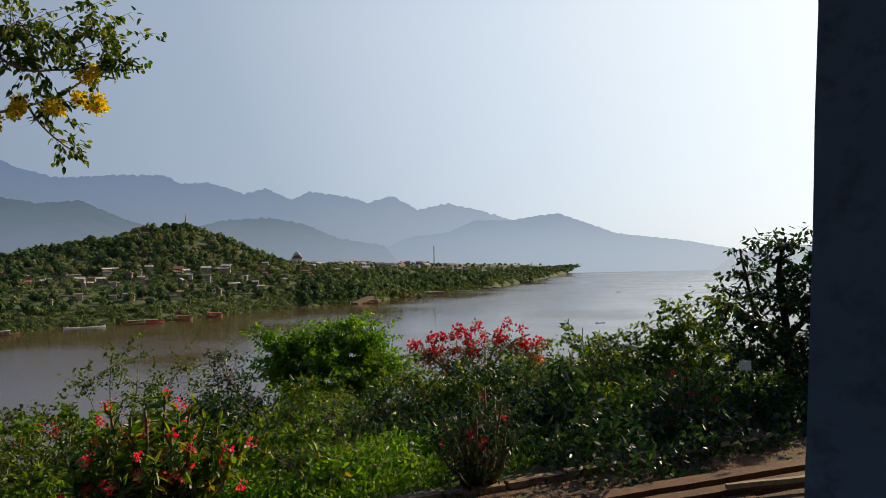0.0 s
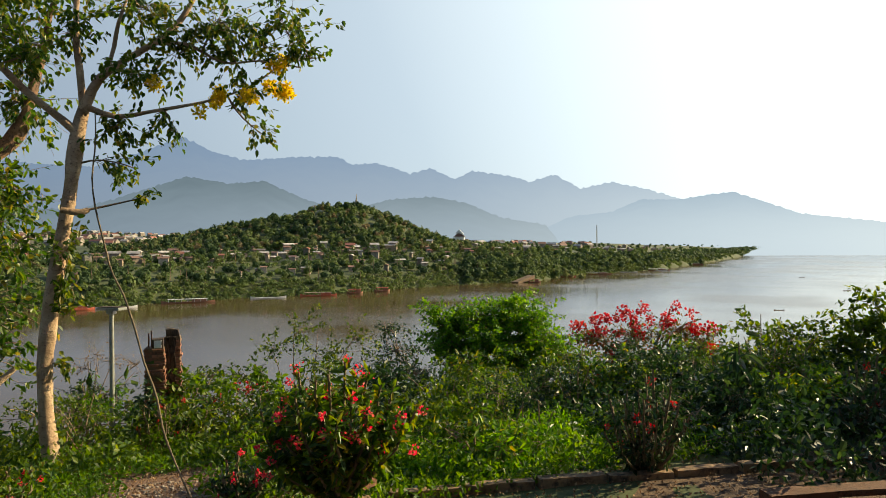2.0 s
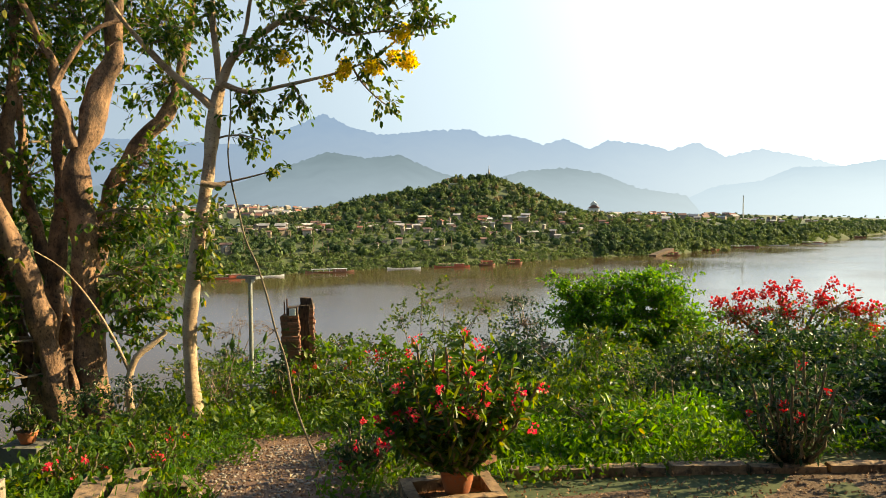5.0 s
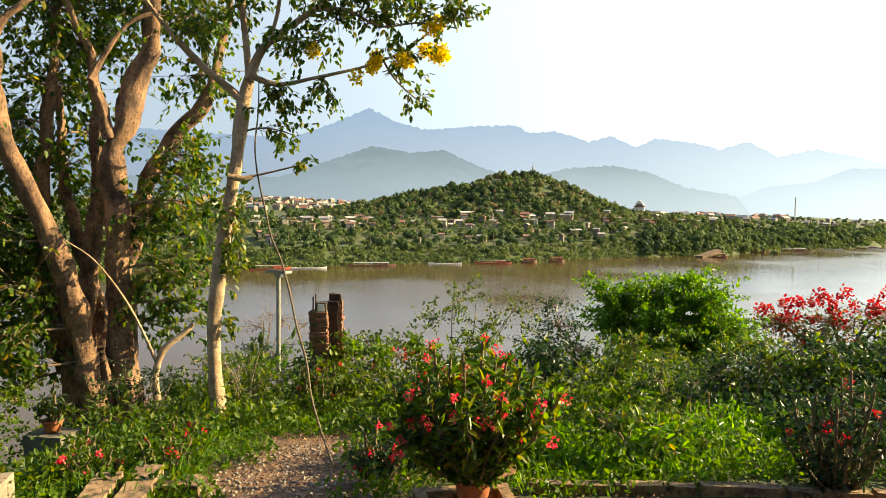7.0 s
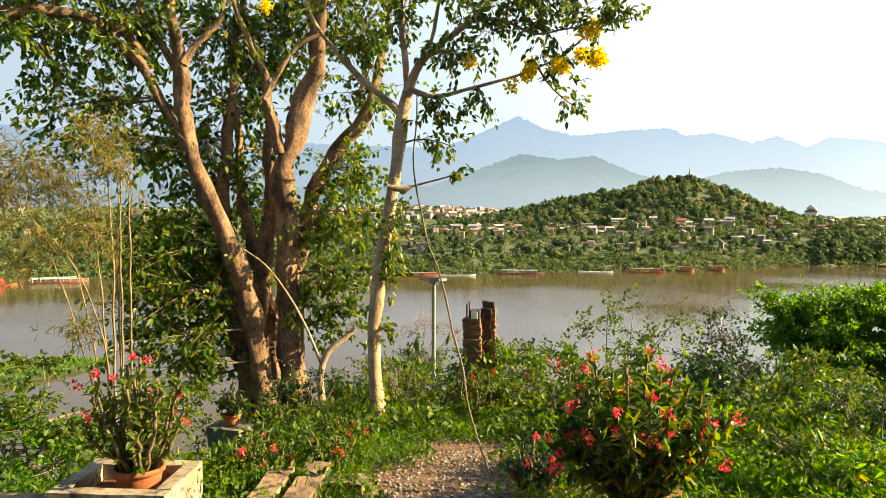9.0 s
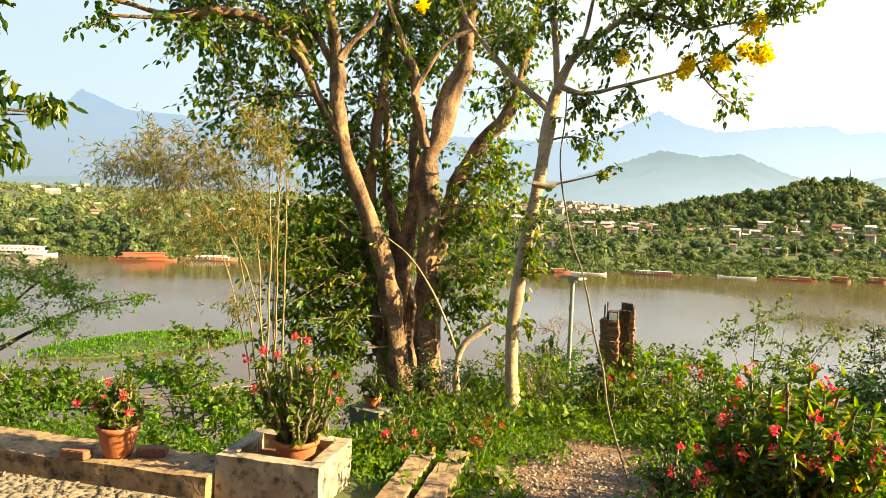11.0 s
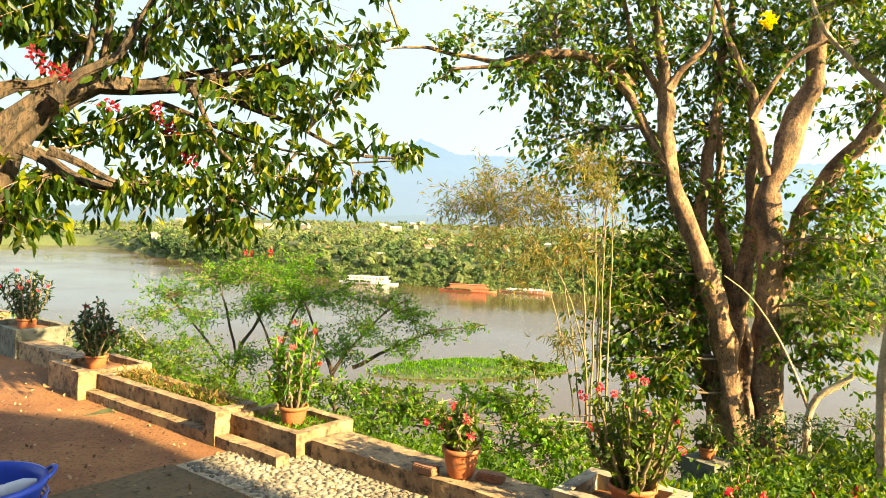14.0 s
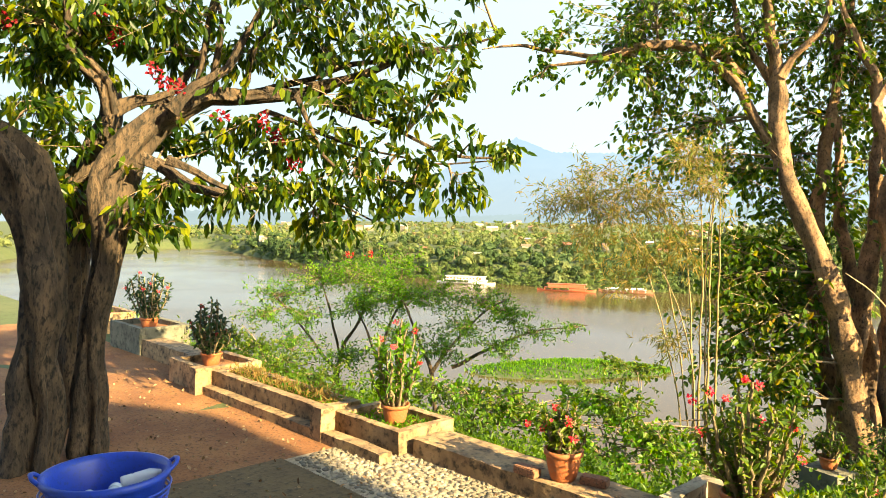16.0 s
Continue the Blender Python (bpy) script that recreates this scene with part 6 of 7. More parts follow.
# round leafy tree and red-flowered tree below the garden
tree("round_green_tree", (-3.07, 16.47, -1.88), "dense round bright green tree below the garden",
     [[(-3.07, 16.46, -2.43, 0.109), (-3.19, 16.44, -1.48, 0.089), (-3.06, 16.47, -0.66, 0.075), (-2.92, 16.49, 0.02, 0.061)], [(-3.14, 16.45, -1.48, 0.061), (-3.71, 16.33, -0.81, 0.055), (-3.97, 16.27, -0.13, 0.041)], [(-3.11, 16.46, -1.20, 0.061), (-2.41, 16.57, -0.51, 0.055), (-2.02, 16.62, 0.17, 0.041)]], BARK_DARK,
     [(-3.61, 15.95, 0.53, 0.67, 0.37), (-2.75, 16.32, 0.58, 0.81, 0.40), (-1.97, 16.23, 0.54, 0.60, 0.37), (-3.70, 15.72, -0.04, 0.66, 0.45), (-2.78, 15.70, 0.00, 0.78, 0.47), (-1.82, 16.04, -0.01, 0.72, 0.47), (-3.20, 15.83, -0.62, 0.66, 0.39), (-2.07, 16.01, -0.60, 0.72, 0.39), (-1.37, 16.49, -0.32, 0.47, 0.54), (-2.37, 16.38, 0.91, 0.54, 0.19), (-4.06, 15.84, 0.86, 0.33, 0.16)],
     L_BRIGHT, 76, 30, 0.09, 0.05, 0.2, 51, 8, 0.03, 0.014, fill=0.2)
tree("red_flowering_tree", (0.61, 18.24, -2.02), "spreading tree with scarlet flower heads and bare twigs",
     [[(0.68, 18.23, -2.57, 0.096), (0.61, 18.24, -1.74, 0.082), (0.62, 18.24, -1.05, 0.074), (0.74, 18.23, -0.35, 0.059)], [(0.62, 18.24, -1.19, 0.059), (0.10, 18.25, -0.66, 0.045), (-0.49, 18.24, -0.13, 0.030), (-0.82, 18.23, 0.29, 0.022)], [(0.64, 18.24, -0.91, 0.059), (1.12, 18.21, -0.33, 0.045), (1.61, 18.18, 0.23, 0.030), (2.08, 18.13, 0.45, 0.022)], [(0.68, 18.23, -0.63, 0.052), (0.49, 18.24, 0.05, 0.037), (0.36, 18.24, 0.60, 0.022)], [(0.74, 18.23, -0.91, 0.052), (1.49, 18.19, -0.86, 0.037), (2.20, 18.12, -0.27, 0.022)], [(0.93, 18.22, -0.55, 0.045), (1.12, 18.21, 0.07, 0.037), (1.37, 18.20, 0.63, 0.022)]], TWIG,
     [(-0.55, 18.14, -0.11, 0.66, 0.38), (0.49, 18.14, -0.01, 0.74, 0.35), (1.60, 18.08, 0.11, 0.66, 0.32), (-0.16, 17.95, -0.76, 0.73, 0.44), (1.11, 18.01, -0.64, 0.73, 0.38), (2.07, 18.03, -0.13, 0.52, 0.37)],
     L_RUST, 70, 8, 0.10, 0.045, 0.3, 52, 7, 0.03, 0.013,
     extra=(("blossom", F_RED, [(-0.33, 17.27, -0.88), (0.51, 17.71, 0.28), (0.32, 17.58, -0.63), (1.23, 17.91, 0.32), (2.14, 17.23, -0.16), (1.99, 17.94, 0.19), (-0.45, 17.75, 0.38), (-0.27, 17.53, 0.49), (0.28, 17.92, 0.51), (0.08, 17.65, 0.51), (-0.81, 17.23, 0.32), (-0.93, 17.27, 0.27), (1.86, 18.08, 0.20), (2.20, 17.09, -0.12), (0.48, 17.65, 0.57), (-0.44, 17.25, 0.17), (-0.15, 17.95, 0.41), (0.23, 17.94, 0.67), (0.71, 17.93, 0.72), (0.48, 17.94, 0.39), (0.86, 17.93, 0.40), (1.28, 17.90, 0.52), (1.46, 17.89, 0.75), (1.82, 17.86, 0.60), (1.88, 17.85, 0.28), (2.17, 17.82, 0.26), (2.37, 17.79, 0.27), (-0.29, 17.94, 0.09), (0.10, 17.95, 0.07), (0.61, 17.94, 0.06), (-0.48, 17.94, 0.40), (1.34, 17.90, 0.39), (-0.03, 17.75, -0.31)], 0.15, 46, 0.07),))
# shady trees beyond the boards
tree("dark_bank_tree", (5.64, 11.55, -0.86), "tall dark shady tree on the bank",
     [[(5.67, 11.53, -1.14, 0.136), (5.66, 11.54, 0.07, 0.104), (5.60, 11.56, 1.19, 0.078), (5.54, 11.59, 2.12, 0.047), (5.63, 11.55, 2.69, 0.026)], [(5.67, 11.53, 0.63, 0.063), (5.22, 11.74, 1.37, 0.047), (5.07, 11.80, 2.03, 0.031), (5.00, 11.83, 2.51, 0.021)], [(5.64, 11.55, 1.00, 0.063), (6.13, 11.30, 1.75, 0.047), (6.29, 11.22, 2.57, 0.026)]], BARK_DARK,
     [(5.71, 11.52, 2.50, 0.52, 0.26), (5.99, 11.37, 2.12, 0.63, 0.47), (5.23, 11.95, 2.12, 0.37, 0.26), (5.53, 11.38, 1.67, 0.72, 0.46), (5.05, 11.81, 1.36, 0.57, 0.42), (5.50, 11.17, 0.96, 0.81, 0.45), (4.89, 11.44, 0.65, 0.71, 0.45), (5.46, 10.75, 0.31, 0.78, 0.49), (6.40, 11.16, 1.39, 0.83, 0.83), (6.76, 11.41, 2.38, 0.75, 0.65), (4.99, 11.83, 2.47, 0.19, 0.13), (6.35, 10.50, 0.43, 0.80, 0.70)],
     L_DARK, 24, 18, 0.12, 0.065, 0.4, 53, 8, 0.04, 0.014)
tree("bank_bush_tree", (4.79, 14.03, -1.07), "light-topped leafy bank tree by the river",
     [[(4.83, 14.02, -1.52, 0.096), (4.81, 14.03, -0.39, 0.072), (4.77, 14.04, 0.51, 0.048), (4.73, 14.05, 1.08, 0.030)], [(4.81, 14.03, -0.28, 0.048), (5.33, 13.85, 0.75, 0.036), (5.54, 13.77, 1.42, 0.024)]], BARK_DARK,
     [(4.63, 14.08, 1.25, 0.48, 0.30), (5.04, 13.95, 0.97, 0.54, 0.34), (4.36, 13.96, 0.75, 0.59, 0.36), (5.18, 13.47, 0.58, 0.64, 0.41), (4.53, 13.49, 0.26, 0.69, 0.40), (3.88, 13.89, 0.43, 0.59, 0.35), (5.61, 13.95, 1.41, 0.43, 0.37)],
     L_SHRUB, 26, 18, 0.12, 0.065, 0.35, 54, 7, 0.04, 0.012)


def shrub(at_, label, clusters, leaf_mat, twigs, per, leaf, wide, droop, seed, name="shrub", thick=0.009, fill=0.35, group="", extra=()):
    """A wiry shrub that rises in several stems from its foot."""
    t = thing(name, at_, label, "shrub", group)
    r, tb = np.random.default_rng(seed), Tubes()
    off = np.array(at_)
    cl = [(x - off[0], y - off[1], z - off[2], a, b) for x, y, z, a, b in clusters]
    starts = []
    for x, y, z, a, b in cl:
        for k in range(2):
            e = np.array([x, y, z]) + r.normal(size=3) * a * 0.3
            s = np.linspace(0, 1, 8)[:, None]
            m = e * [0.35, 0.35, 0.6] + r.normal(size=3) * 0.12
            line = 2 * s * (1 - s) * m + s**2 * e + (1 - s) ** 2 * (r.normal(size=3) * [0.12, 0.12, 0] - [0, 0, 0.1])
            tb.add(line, np.linspace(thick * 2.2, thick * 0.8, 8), 5)
            starts.append(line[3:])
    data = spray(r, np.vstack(starts), cl, twigs, per, leaf, wide, droop, tb, thick, fill)
    tagged(part("stem_growth", tb.mesh("stem_growth"), TWIG, t), kind="stuff")
    part("leaves", leaves_mesh("leaves", *data), leaf_mat, t)
    for nm, mat_, centres, rad, n, size in extra:
        for c in centres:
            part(nm, leaves_mesh(nm, *blossoms(np.asarray([c]) - off, rad, n, size, r)), mat_, t)
    return t


shrub((-5.93, 12.42, -1.59), "thin wiry shrub with small pale leaves", [(-5.91, 12.43, 0.68, 0.45, 0.39), (-6.41, 12.18, 0.24, 0.56, 0.34), (-5.32, 12.47, 0.24, 0.50, 0.33), (-6.90, 11.69, -0.15, 0.55, 0.33), (-4.98, 12.83, 0.43, 0.39, 0.34), (-7.34, 11.19, -0.19, 0.44, 0.27)], L_SHRUB, 26, 12, 0.075, 0.045, 0.2, 61, thick=0.007)
shrub((-4.44, 14.07, -1.90), "tangled grey twiggy shrub with few leaves", [(-4.54, 14.04, 0.04, 0.60, 0.48), (-4.03, 13.98, -0.40, 0.53, 0.47), (-4.76, 13.54, -0.36, 0.59, 0.41), (-4.65, 14.00, 0.53, 0.42, 0.22)], L_DARK, 60, 6, 0.08, 0.045, 0.2, 62, thick=0.008, name="twiggy_shrub")
shrub((2.67, 13.55, -0.93), "leafy green shrub on the bank's edge", [(2.31, 13.81, 0.80, 0.51, 0.25), (2.91, 13.50, 0.72, 0.56, 0.31), (3.42, 13.39, 0.56, 0.45, 0.31), (2.41, 13.19, 0.23, 0.65, 0.33), (3.13, 12.64, 0.10, 0.64, 0.37), (1.61, 13.71, 0.27, 0.56, 0.34)], L_SHRUB, 22, 15, 0.10, 0.055, 0.3, 63)
shrub((1.03, 12.25, -0.79), "dark dense shrub in the bed", [(1.06, 12.35, 0.18, 0.61, 0.30), (1.94, 11.64, -0.09, 0.67, 0.34), (2.75, 11.08, -0.16, 0.65, 0.33), (3.75, 10.59, -0.06, 0.73, 0.37), (0.26, 12.79, 0.32, 0.52, 0.31), (4.33, 9.94, 0.07, 0.71, 0.40)], L_DARK, 22, 16, 0.12, 0.065, 0.3, 64)
shrub((-2.64, 12.47, -1.31), "low dark green shrub under the round tree", [(-2.84, 12.43, -0.58, 0.63, 0.26), (-1.84, 12.61, -0.45, 0.63, 0.29), (-0.93, 12.31, -0.43, 0.61, 0.30), (-3.63, 11.81, -0.60, 0.61, 0.25)], L_SHRUB, 20, 14, 0.11, 0.06, 0.3, 65)
shrub((-6.33, 11.09, -0.84), "low shrub with faded red bracts", [(-6.32, 11.10, -0.22, 0.52, 0.21), (-6.56, 10.50, -0.32, 0.51, 0.20), (-5.60, 11.03, -0.36, 0.40, 0.18)], L_SHRUB, 14, 10, 0.08, 0.045, 0.2, 66, extra=(("blossom", F_RED, [(-6.44, 10.80, -0.12), (-6.23, 10.92, -0.18), (-6.00, 11.04, -0.11), (-2.60, 12.07, -0.24), (-6.45, 10.33, -0.27)], 0.12, 26, 0.05),))
shrub((-10.57, 10.85, -1.25), "green thicket behind the lamp post", [(-8.49, 9.44, -0.19, 0.60, 0.25), (-8.20, 10.36, -0.40, 0.63, 0.26), (-7.36, 10.99, -0.28, 0.73, 0.26), (-9.42, 9.22, -0.49, 0.63, 0.26), (-6.66, 11.43, -0.26, 0.63, 0.29)], L_SHRUB, 20, 12, 0.07, 0.04, 0.25, 67)
shrub((-8.83, 9.95, -0.97), "bare grey twigs of a leafless shrub", [(-8.95, 9.98, 0.25, 0.33, 0.28), (-8.57, 10.29, 0.32, 0.33, 0.33), (-8.38, 10.70, 0.16, 0.31, 0.29), (-9.02, 10.45, 0.39, 0.28, 0.22)], L_DRY, 60, 2, 0.05, 0.02, 0.1, 68, thick=0.006, name="leafless_shrub")
shrub((-6.92, 10.14, -1.06), "thin green shrub with open twigs", [(-7.05, 10.18, -0.08, 0.40, 0.26), (-7.20, 9.58, -0.17, 0.39, 0.22), (-6.74, 10.62, 0.05, 0.36, 0.25), (-6.92, 9.05, -0.31, 0.47, 0.22), (-6.33, 9.93, -0.37, 0.48, 0.23)], L_SHRUB, 26, 12, 0.062, 0.035, 0.25, 69)
# scattered bushes of the garden bed
rs = np.random.default_rng(150)
for k in range(110):
    v, u = float(rs.uniform(-3.5, 13)), float(rs.uniform(6.3, 13.5))
    if abs(v + 0.1 - 0.12 * (u - 6)) < 1.0 and u < 10:
        continue
    x, y, _ = at(v, u)
    z = float(land(x, y))
    h = float(rs.uniform(0.4, 1.25)) * (0.6 if u < 8.0 else 1.0) * (0.55 if v < 1.0 and u < 9.8 else 1.0)
    cl = [(x + float(rs.normal(0, 0.28)), y + float(rs.normal(0, 0.28)), z + h * float(rs.uniform(0.45, 0.9)), float(rs.uniform(0.2, 0.42)), float(rs.uniform(0.14, 0.28))) for _ in range(4)]
    size = float(rs.uniform(0.05, 0.11))
    # beyond v 4.5 darker leaf colours stand in for the trees' shade
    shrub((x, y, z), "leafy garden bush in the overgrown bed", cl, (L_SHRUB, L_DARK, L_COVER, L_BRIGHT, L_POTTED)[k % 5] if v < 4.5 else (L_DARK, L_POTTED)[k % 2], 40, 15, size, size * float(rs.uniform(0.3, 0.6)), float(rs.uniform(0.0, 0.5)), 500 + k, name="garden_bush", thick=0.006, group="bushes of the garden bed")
# plant with long drooping leaves
lp = thing("long_leaved_plant", (1.63, 9.61, -0.30), "shady plant with long drooping pale-edged leaves", "plant")
tb = Tubes()
tb.add([(0, 0, -0.1), (0.03, 0.02, 0.7), (-0.02, 0.05, 1.35)], [0.02, 0.016, 0.01], 6)
part("stem", tb.mesh("stem"), TWIG, lp)
r = np.random.default_rng(70)
_z = r.uniform(0.5, 1.4, 70)
part("leaves", leaves_mesh("leaves", np.stack([0 * _z, 0.03 + 0 * _z, _z], -1) + r.normal(size=(70, 3)) * 0.1, r.normal(size=(70, 3)) * [1, 1, 0.4] + [0, 0, -0.5], r.normal(size=(70, 3)) * 0.3 + [0, 0, 1], r.uniform(0.3, 0.5, 70), 0.075), L_DARK, lp)

# feathery trees below the terrace wall
for k, (foot, limbs, cl) in enumerate((
        ((-16.26, -0.51, -1.40), [[(-16.26, -0.50, -1.92, 0.071), (-16.26, -0.54, -1.01, 0.058), (-16.26, -0.46, -0.37, 0.051), (-16.27, -0.03, 0.40, 0.039), (-16.27, 0.22, 1.17, 0.026)], [(-16.26, -0.52, -0.89, 0.045), (-16.24, -1.03, -0.24, 0.032), (-16.20, -1.53, 0.40, 0.026), (-16.14, -2.02, 0.91, 0.019)], [(-16.26, -0.50, -0.50, 0.039), (-16.26, -0.66, 0.27, 0.032), (-16.25, -0.85, 0.91, 0.019)]],
         [(-16.17, -1.78, 0.91, 0.64, 0.31), (-16.24, -1.04, 1.29, 0.64, 0.31), (-16.27, -0.29, 1.42, 0.64, 0.31), (-16.26, 0.47, 1.30, 0.51, 0.36), (-15.91, -2.23, 0.43, 0.51, 0.23), (-15.82, -1.25, 0.45, 0.56, 0.25), (-16.07, -0.03, 0.67, 0.51, 0.28), (-15.20, -1.43, -0.19, 0.54, 0.29), (-15.27, -0.25, -0.32, 0.54, 0.31)]),
        ((-14.19, 1.46, -1.04), [[(-14.19, 1.47, -1.38, 0.062), (-14.20, 1.40, -0.81, 0.051), (-14.21, 1.33, -0.24, 0.045), (-14.23, 1.04, 0.32, 0.034), (-14.25, 0.81, 0.88, 0.022)], [(-14.20, 1.36, -0.47, 0.045), (-14.16, 1.78, 0.10, 0.034), (-14.07, 2.32, 0.68, 0.022), (-13.97, 2.87, 1.03, 0.017)], [(-14.15, 1.78, -0.35, 0.045), (-14.05, 2.45, 0.01, 0.034), (-13.87, 3.31, 0.38, 0.022), (-13.57, 4.36, 0.55, 0.011)]],
         [(-14.26, 0.64, 1.10, 0.51, 0.29), (-14.18, 1.54, 1.12, 0.56, 0.27), (-14.08, 2.32, 1.02, 0.51, 0.29), (-13.77, 2.83, 0.72, 0.50, 0.27), (-13.65, 3.37, 0.41, 0.44, 0.18), (-13.73, 1.94, 0.51, 0.55, 0.24), (-13.63, 4.16, 0.52, 0.39, 0.10), (-13.62, 2.59, 0.08, 0.44, 0.26), (-13.39, 1.47, 0.13, 0.48, 0.30), (-13.85, 0.63, 0.27, 0.49, 0.31)]),
        ((-15.19, 0.37, -1.15), [[(-15.19, 0.37, -1.15, 0.060), (-15.19, 0.39, -0.30, 0.048), (-15.19, 0.56, 0.33, 0.036), (-15.17, 0.84, 0.96, 0.024)], [(-15.19, 0.38, -0.51, 0.042), (-15.20, 0.11, 0.14, 0.030), (-15.19, -0.15, 0.78, 0.018)]],
         [(-15.19, 0.38, 1.28, 0.66, 0.31), (-15.17, 0.93, 0.95, 0.54, 0.31), (-15.20, 0.02, 0.77, 0.54, 0.31), (-15.37, 0.94, 1.69, 0.43, 0.24)]))):
    tree("feathery_tree", foot, "open feathery-leaved tree with dark forking limbs", limbs, BARK_DARK, cl, L_BRIGHT, 84, 15, 0.085, 0.03, 0.15, 80 + k, 7, 0.05, 0.008,
         extra=(("blossom", F_RED, [(-16.07, -0.32, 1.78), (-16.07, 0.14, 1.81)], 0.1, 26, 0.05),) if k == 0 else ())
for k, (foot, cl) in enumerate((
        ((-10.66, 1.52, -0.42), [(-11.22, 1.05, -0.12, 0.44, 0.22), (-10.65, 1.59, -0.08, 0.46, 0.24), (-10.05, 2.07, -0.02, 0.44, 0.24), (-9.99, 1.26, -0.27, 0.39, 0.20), (-9.55, 2.44, -0.13, 0.39, 0.22)]),
        ((-9.18, 3.27, -0.49), [(-10.24, 3.30, -0.16, 0.34, 0.24), (-10.07, 3.75, -0.21, 0.34, 0.24), (-8.80, 3.42, -0.23, 0.41, 0.22), (-8.28, 3.64, -0.21, 0.39, 0.21), (-8.76, 2.97, -0.35, 0.32, 0.18), (-7.99, 3.31, -0.37, 0.40, 0.17)]),
        ((-14.16, -1.75, -0.33), [(-14.12, -2.07, 0.11, 0.51, 0.28), (-14.03, -2.59, 0.24, 0.45, 0.28), (-13.19, -1.43, -0.04, 0.47, 0.23), (-12.85, -0.80, -0.18, 0.45, 0.22), (-12.26, -0.39, -0.35, 0.43, 0.21)]),
        ((-10.06, 1.69, -0.24), [(-10.48, 1.54, -0.02, 0.42, 0.23), (-10.02, 1.89, -0.10, 0.40, 0.22), (-9.95, 2.25, -0.05, 0.36, 0.22), (-9.61, 3.40, -0.10, 0.36, 0.24), (-9.12, 3.55, -0.24, 0.35, 0.23), (-8.76, 3.89, -0.34, 0.34, 0.19), (-10.73, 3.18, -0.16, 0.31, 0.18)]),
        ((-9.40, 3.64, -0.11), [(-9.45, 3.47, 0.06, 0.44, 0.24), (-8.36, 3.56, -0.03, 0.36, 0.19), (-11.25, 4.39, 0.14, 0.43, 0.24), (-9.44, 5.89, -0.27, 0.40, 0.22), (-9.26, 5.18, -0.27, 0.42, 0.24)]))):
    shrub(foot, "leafy bright green shrub growing below the wall", cl, L_BRIGHT if k % 2 else L_SHRUB, 58, 17, 0.078, 0.043, 0.4, 90 + k, thick=0.007, group="shrubs below the wall")

# bamboo clump
bam = thing("bamboo_clump", (-10.92, 5.41, -1.40), "thin pale bamboo clump with dry feathery leaves", "bamboo")
off = np.array((-10.92, 5.41, -1.40))
r = np.random.default_rng(101)
starts = []
for row in ([(-10.98, 5.28, -1.70, 0.034), (-10.98, 5.28, -0.13, 0.029), (-11.02, 5.20, 1.42, 0.024), (-11.08, 5.07, 2.86, 0.014)], [(-11.03, 5.40, -1.73, 0.039), (-11.03, 5.40, 0.05, 0.034), (-11.03, 5.41, 1.71, 0.029), (-11.06, 5.34, 3.35, 0.015)], [(-10.82, 5.38, -1.66, 0.038), (-10.80, 5.42, 0.09, 0.033), (-10.80, 5.42, 1.82, 0.029), (-10.79, 5.44, 3.15, 0.014)], [(-10.92, 5.63, -1.73, 0.034), (-10.92, 5.62, -0.14, 0.034), (-10.92, 5.63, 1.42, 0.029), (-10.92, 5.62, 2.97, 0.015)],
            [(-11.00, 5.24, -1.70, 0.029), (-11.09, 5.05, -0.13, 0.024), (-11.23, 4.75, 1.22, 0.019), (-11.38, 4.38, 2.36, 0.014), (-11.60, 3.77, 3.09, 0.010)], [(-11.16, 5.37, -1.77, 0.029), (-11.22, 5.25, -0.17, 0.024), (-11.33, 5.02, 1.40, 0.020), (-11.49, 4.63, 2.75, 0.015)], [(-11.06, 5.57, -1.77, 0.034), (-11.08, 5.52, 0.63, 0.029), (-11.09, 5.51, 2.19, 0.020), (-11.02, 5.66, 3.56, 0.010)], [(-10.75, 5.30, -1.63, 0.028), (-10.78, 5.23, -0.66, 0.028), (-10.84, 5.11, 0.68, 0.024), (-11.05, 4.66, 1.90, 0.014), (-11.32, 3.97, 2.63, 0.009)]):
    ln = smooth_line(np.array(row) - [*off, 0], 0.1, 0.02, len(starts))
    ln[:, 3] *= 0.5 + 0.2 * (np.arange(len(ln)) % 4 == 0)
    tb = Tubes()
    tb.add(ln[:, :3], ln[:, 3], 7)
    part("culm", tb.mesh("culm"), CULM, bam)
    starts.append(ln[len(ln) // 3 :])
cl = [(x - off[0], y - off[1], z - off[2], a, b) for x, y, z, a, b in ((-11.73, 3.34, 2.98, 0.58, 0.24), (-11.51, 4.03, 2.73, 0.58, 0.34), (-11.24, 4.72, 2.84, 0.53, 0.39), (-11.05, 5.14, 3.71, 0.39, 0.33), (-11.80, 3.08, 2.79, 0.39, 0.19), (-11.62, 3.68, 2.81, 0.53, 0.29), (-11.38, 4.37, 3.11, 0.58, 0.35), (-11.44, 4.22, 1.60, 0.39, 0.23), (-10.92, 5.40, 3.15, 0.39, 0.48), (-11.37, 4.39, 2.08, 0.58, 0.29), (-11.76, 3.91, 3.39, 0.49, 0.29), (-11.08, 5.08, 2.19, 0.43, 0.39), (-11.65, 3.60, 2.25, 0.43, 0.21), (-11.14, 4.93, 0.65, 0.34, 0.29))]
tb = Tubes()
data = spray(r, np.vstack(starts), cl, 64, 12, 0.14, 0.02, 0.4, tb, 0.004)
tagged(part("twig_growth", tb.mesh("twig_growth"), CULM, bam), kind="stuff")
part("leaves", leaves_mesh("leaves", *data), L_BAMBOO, bam)

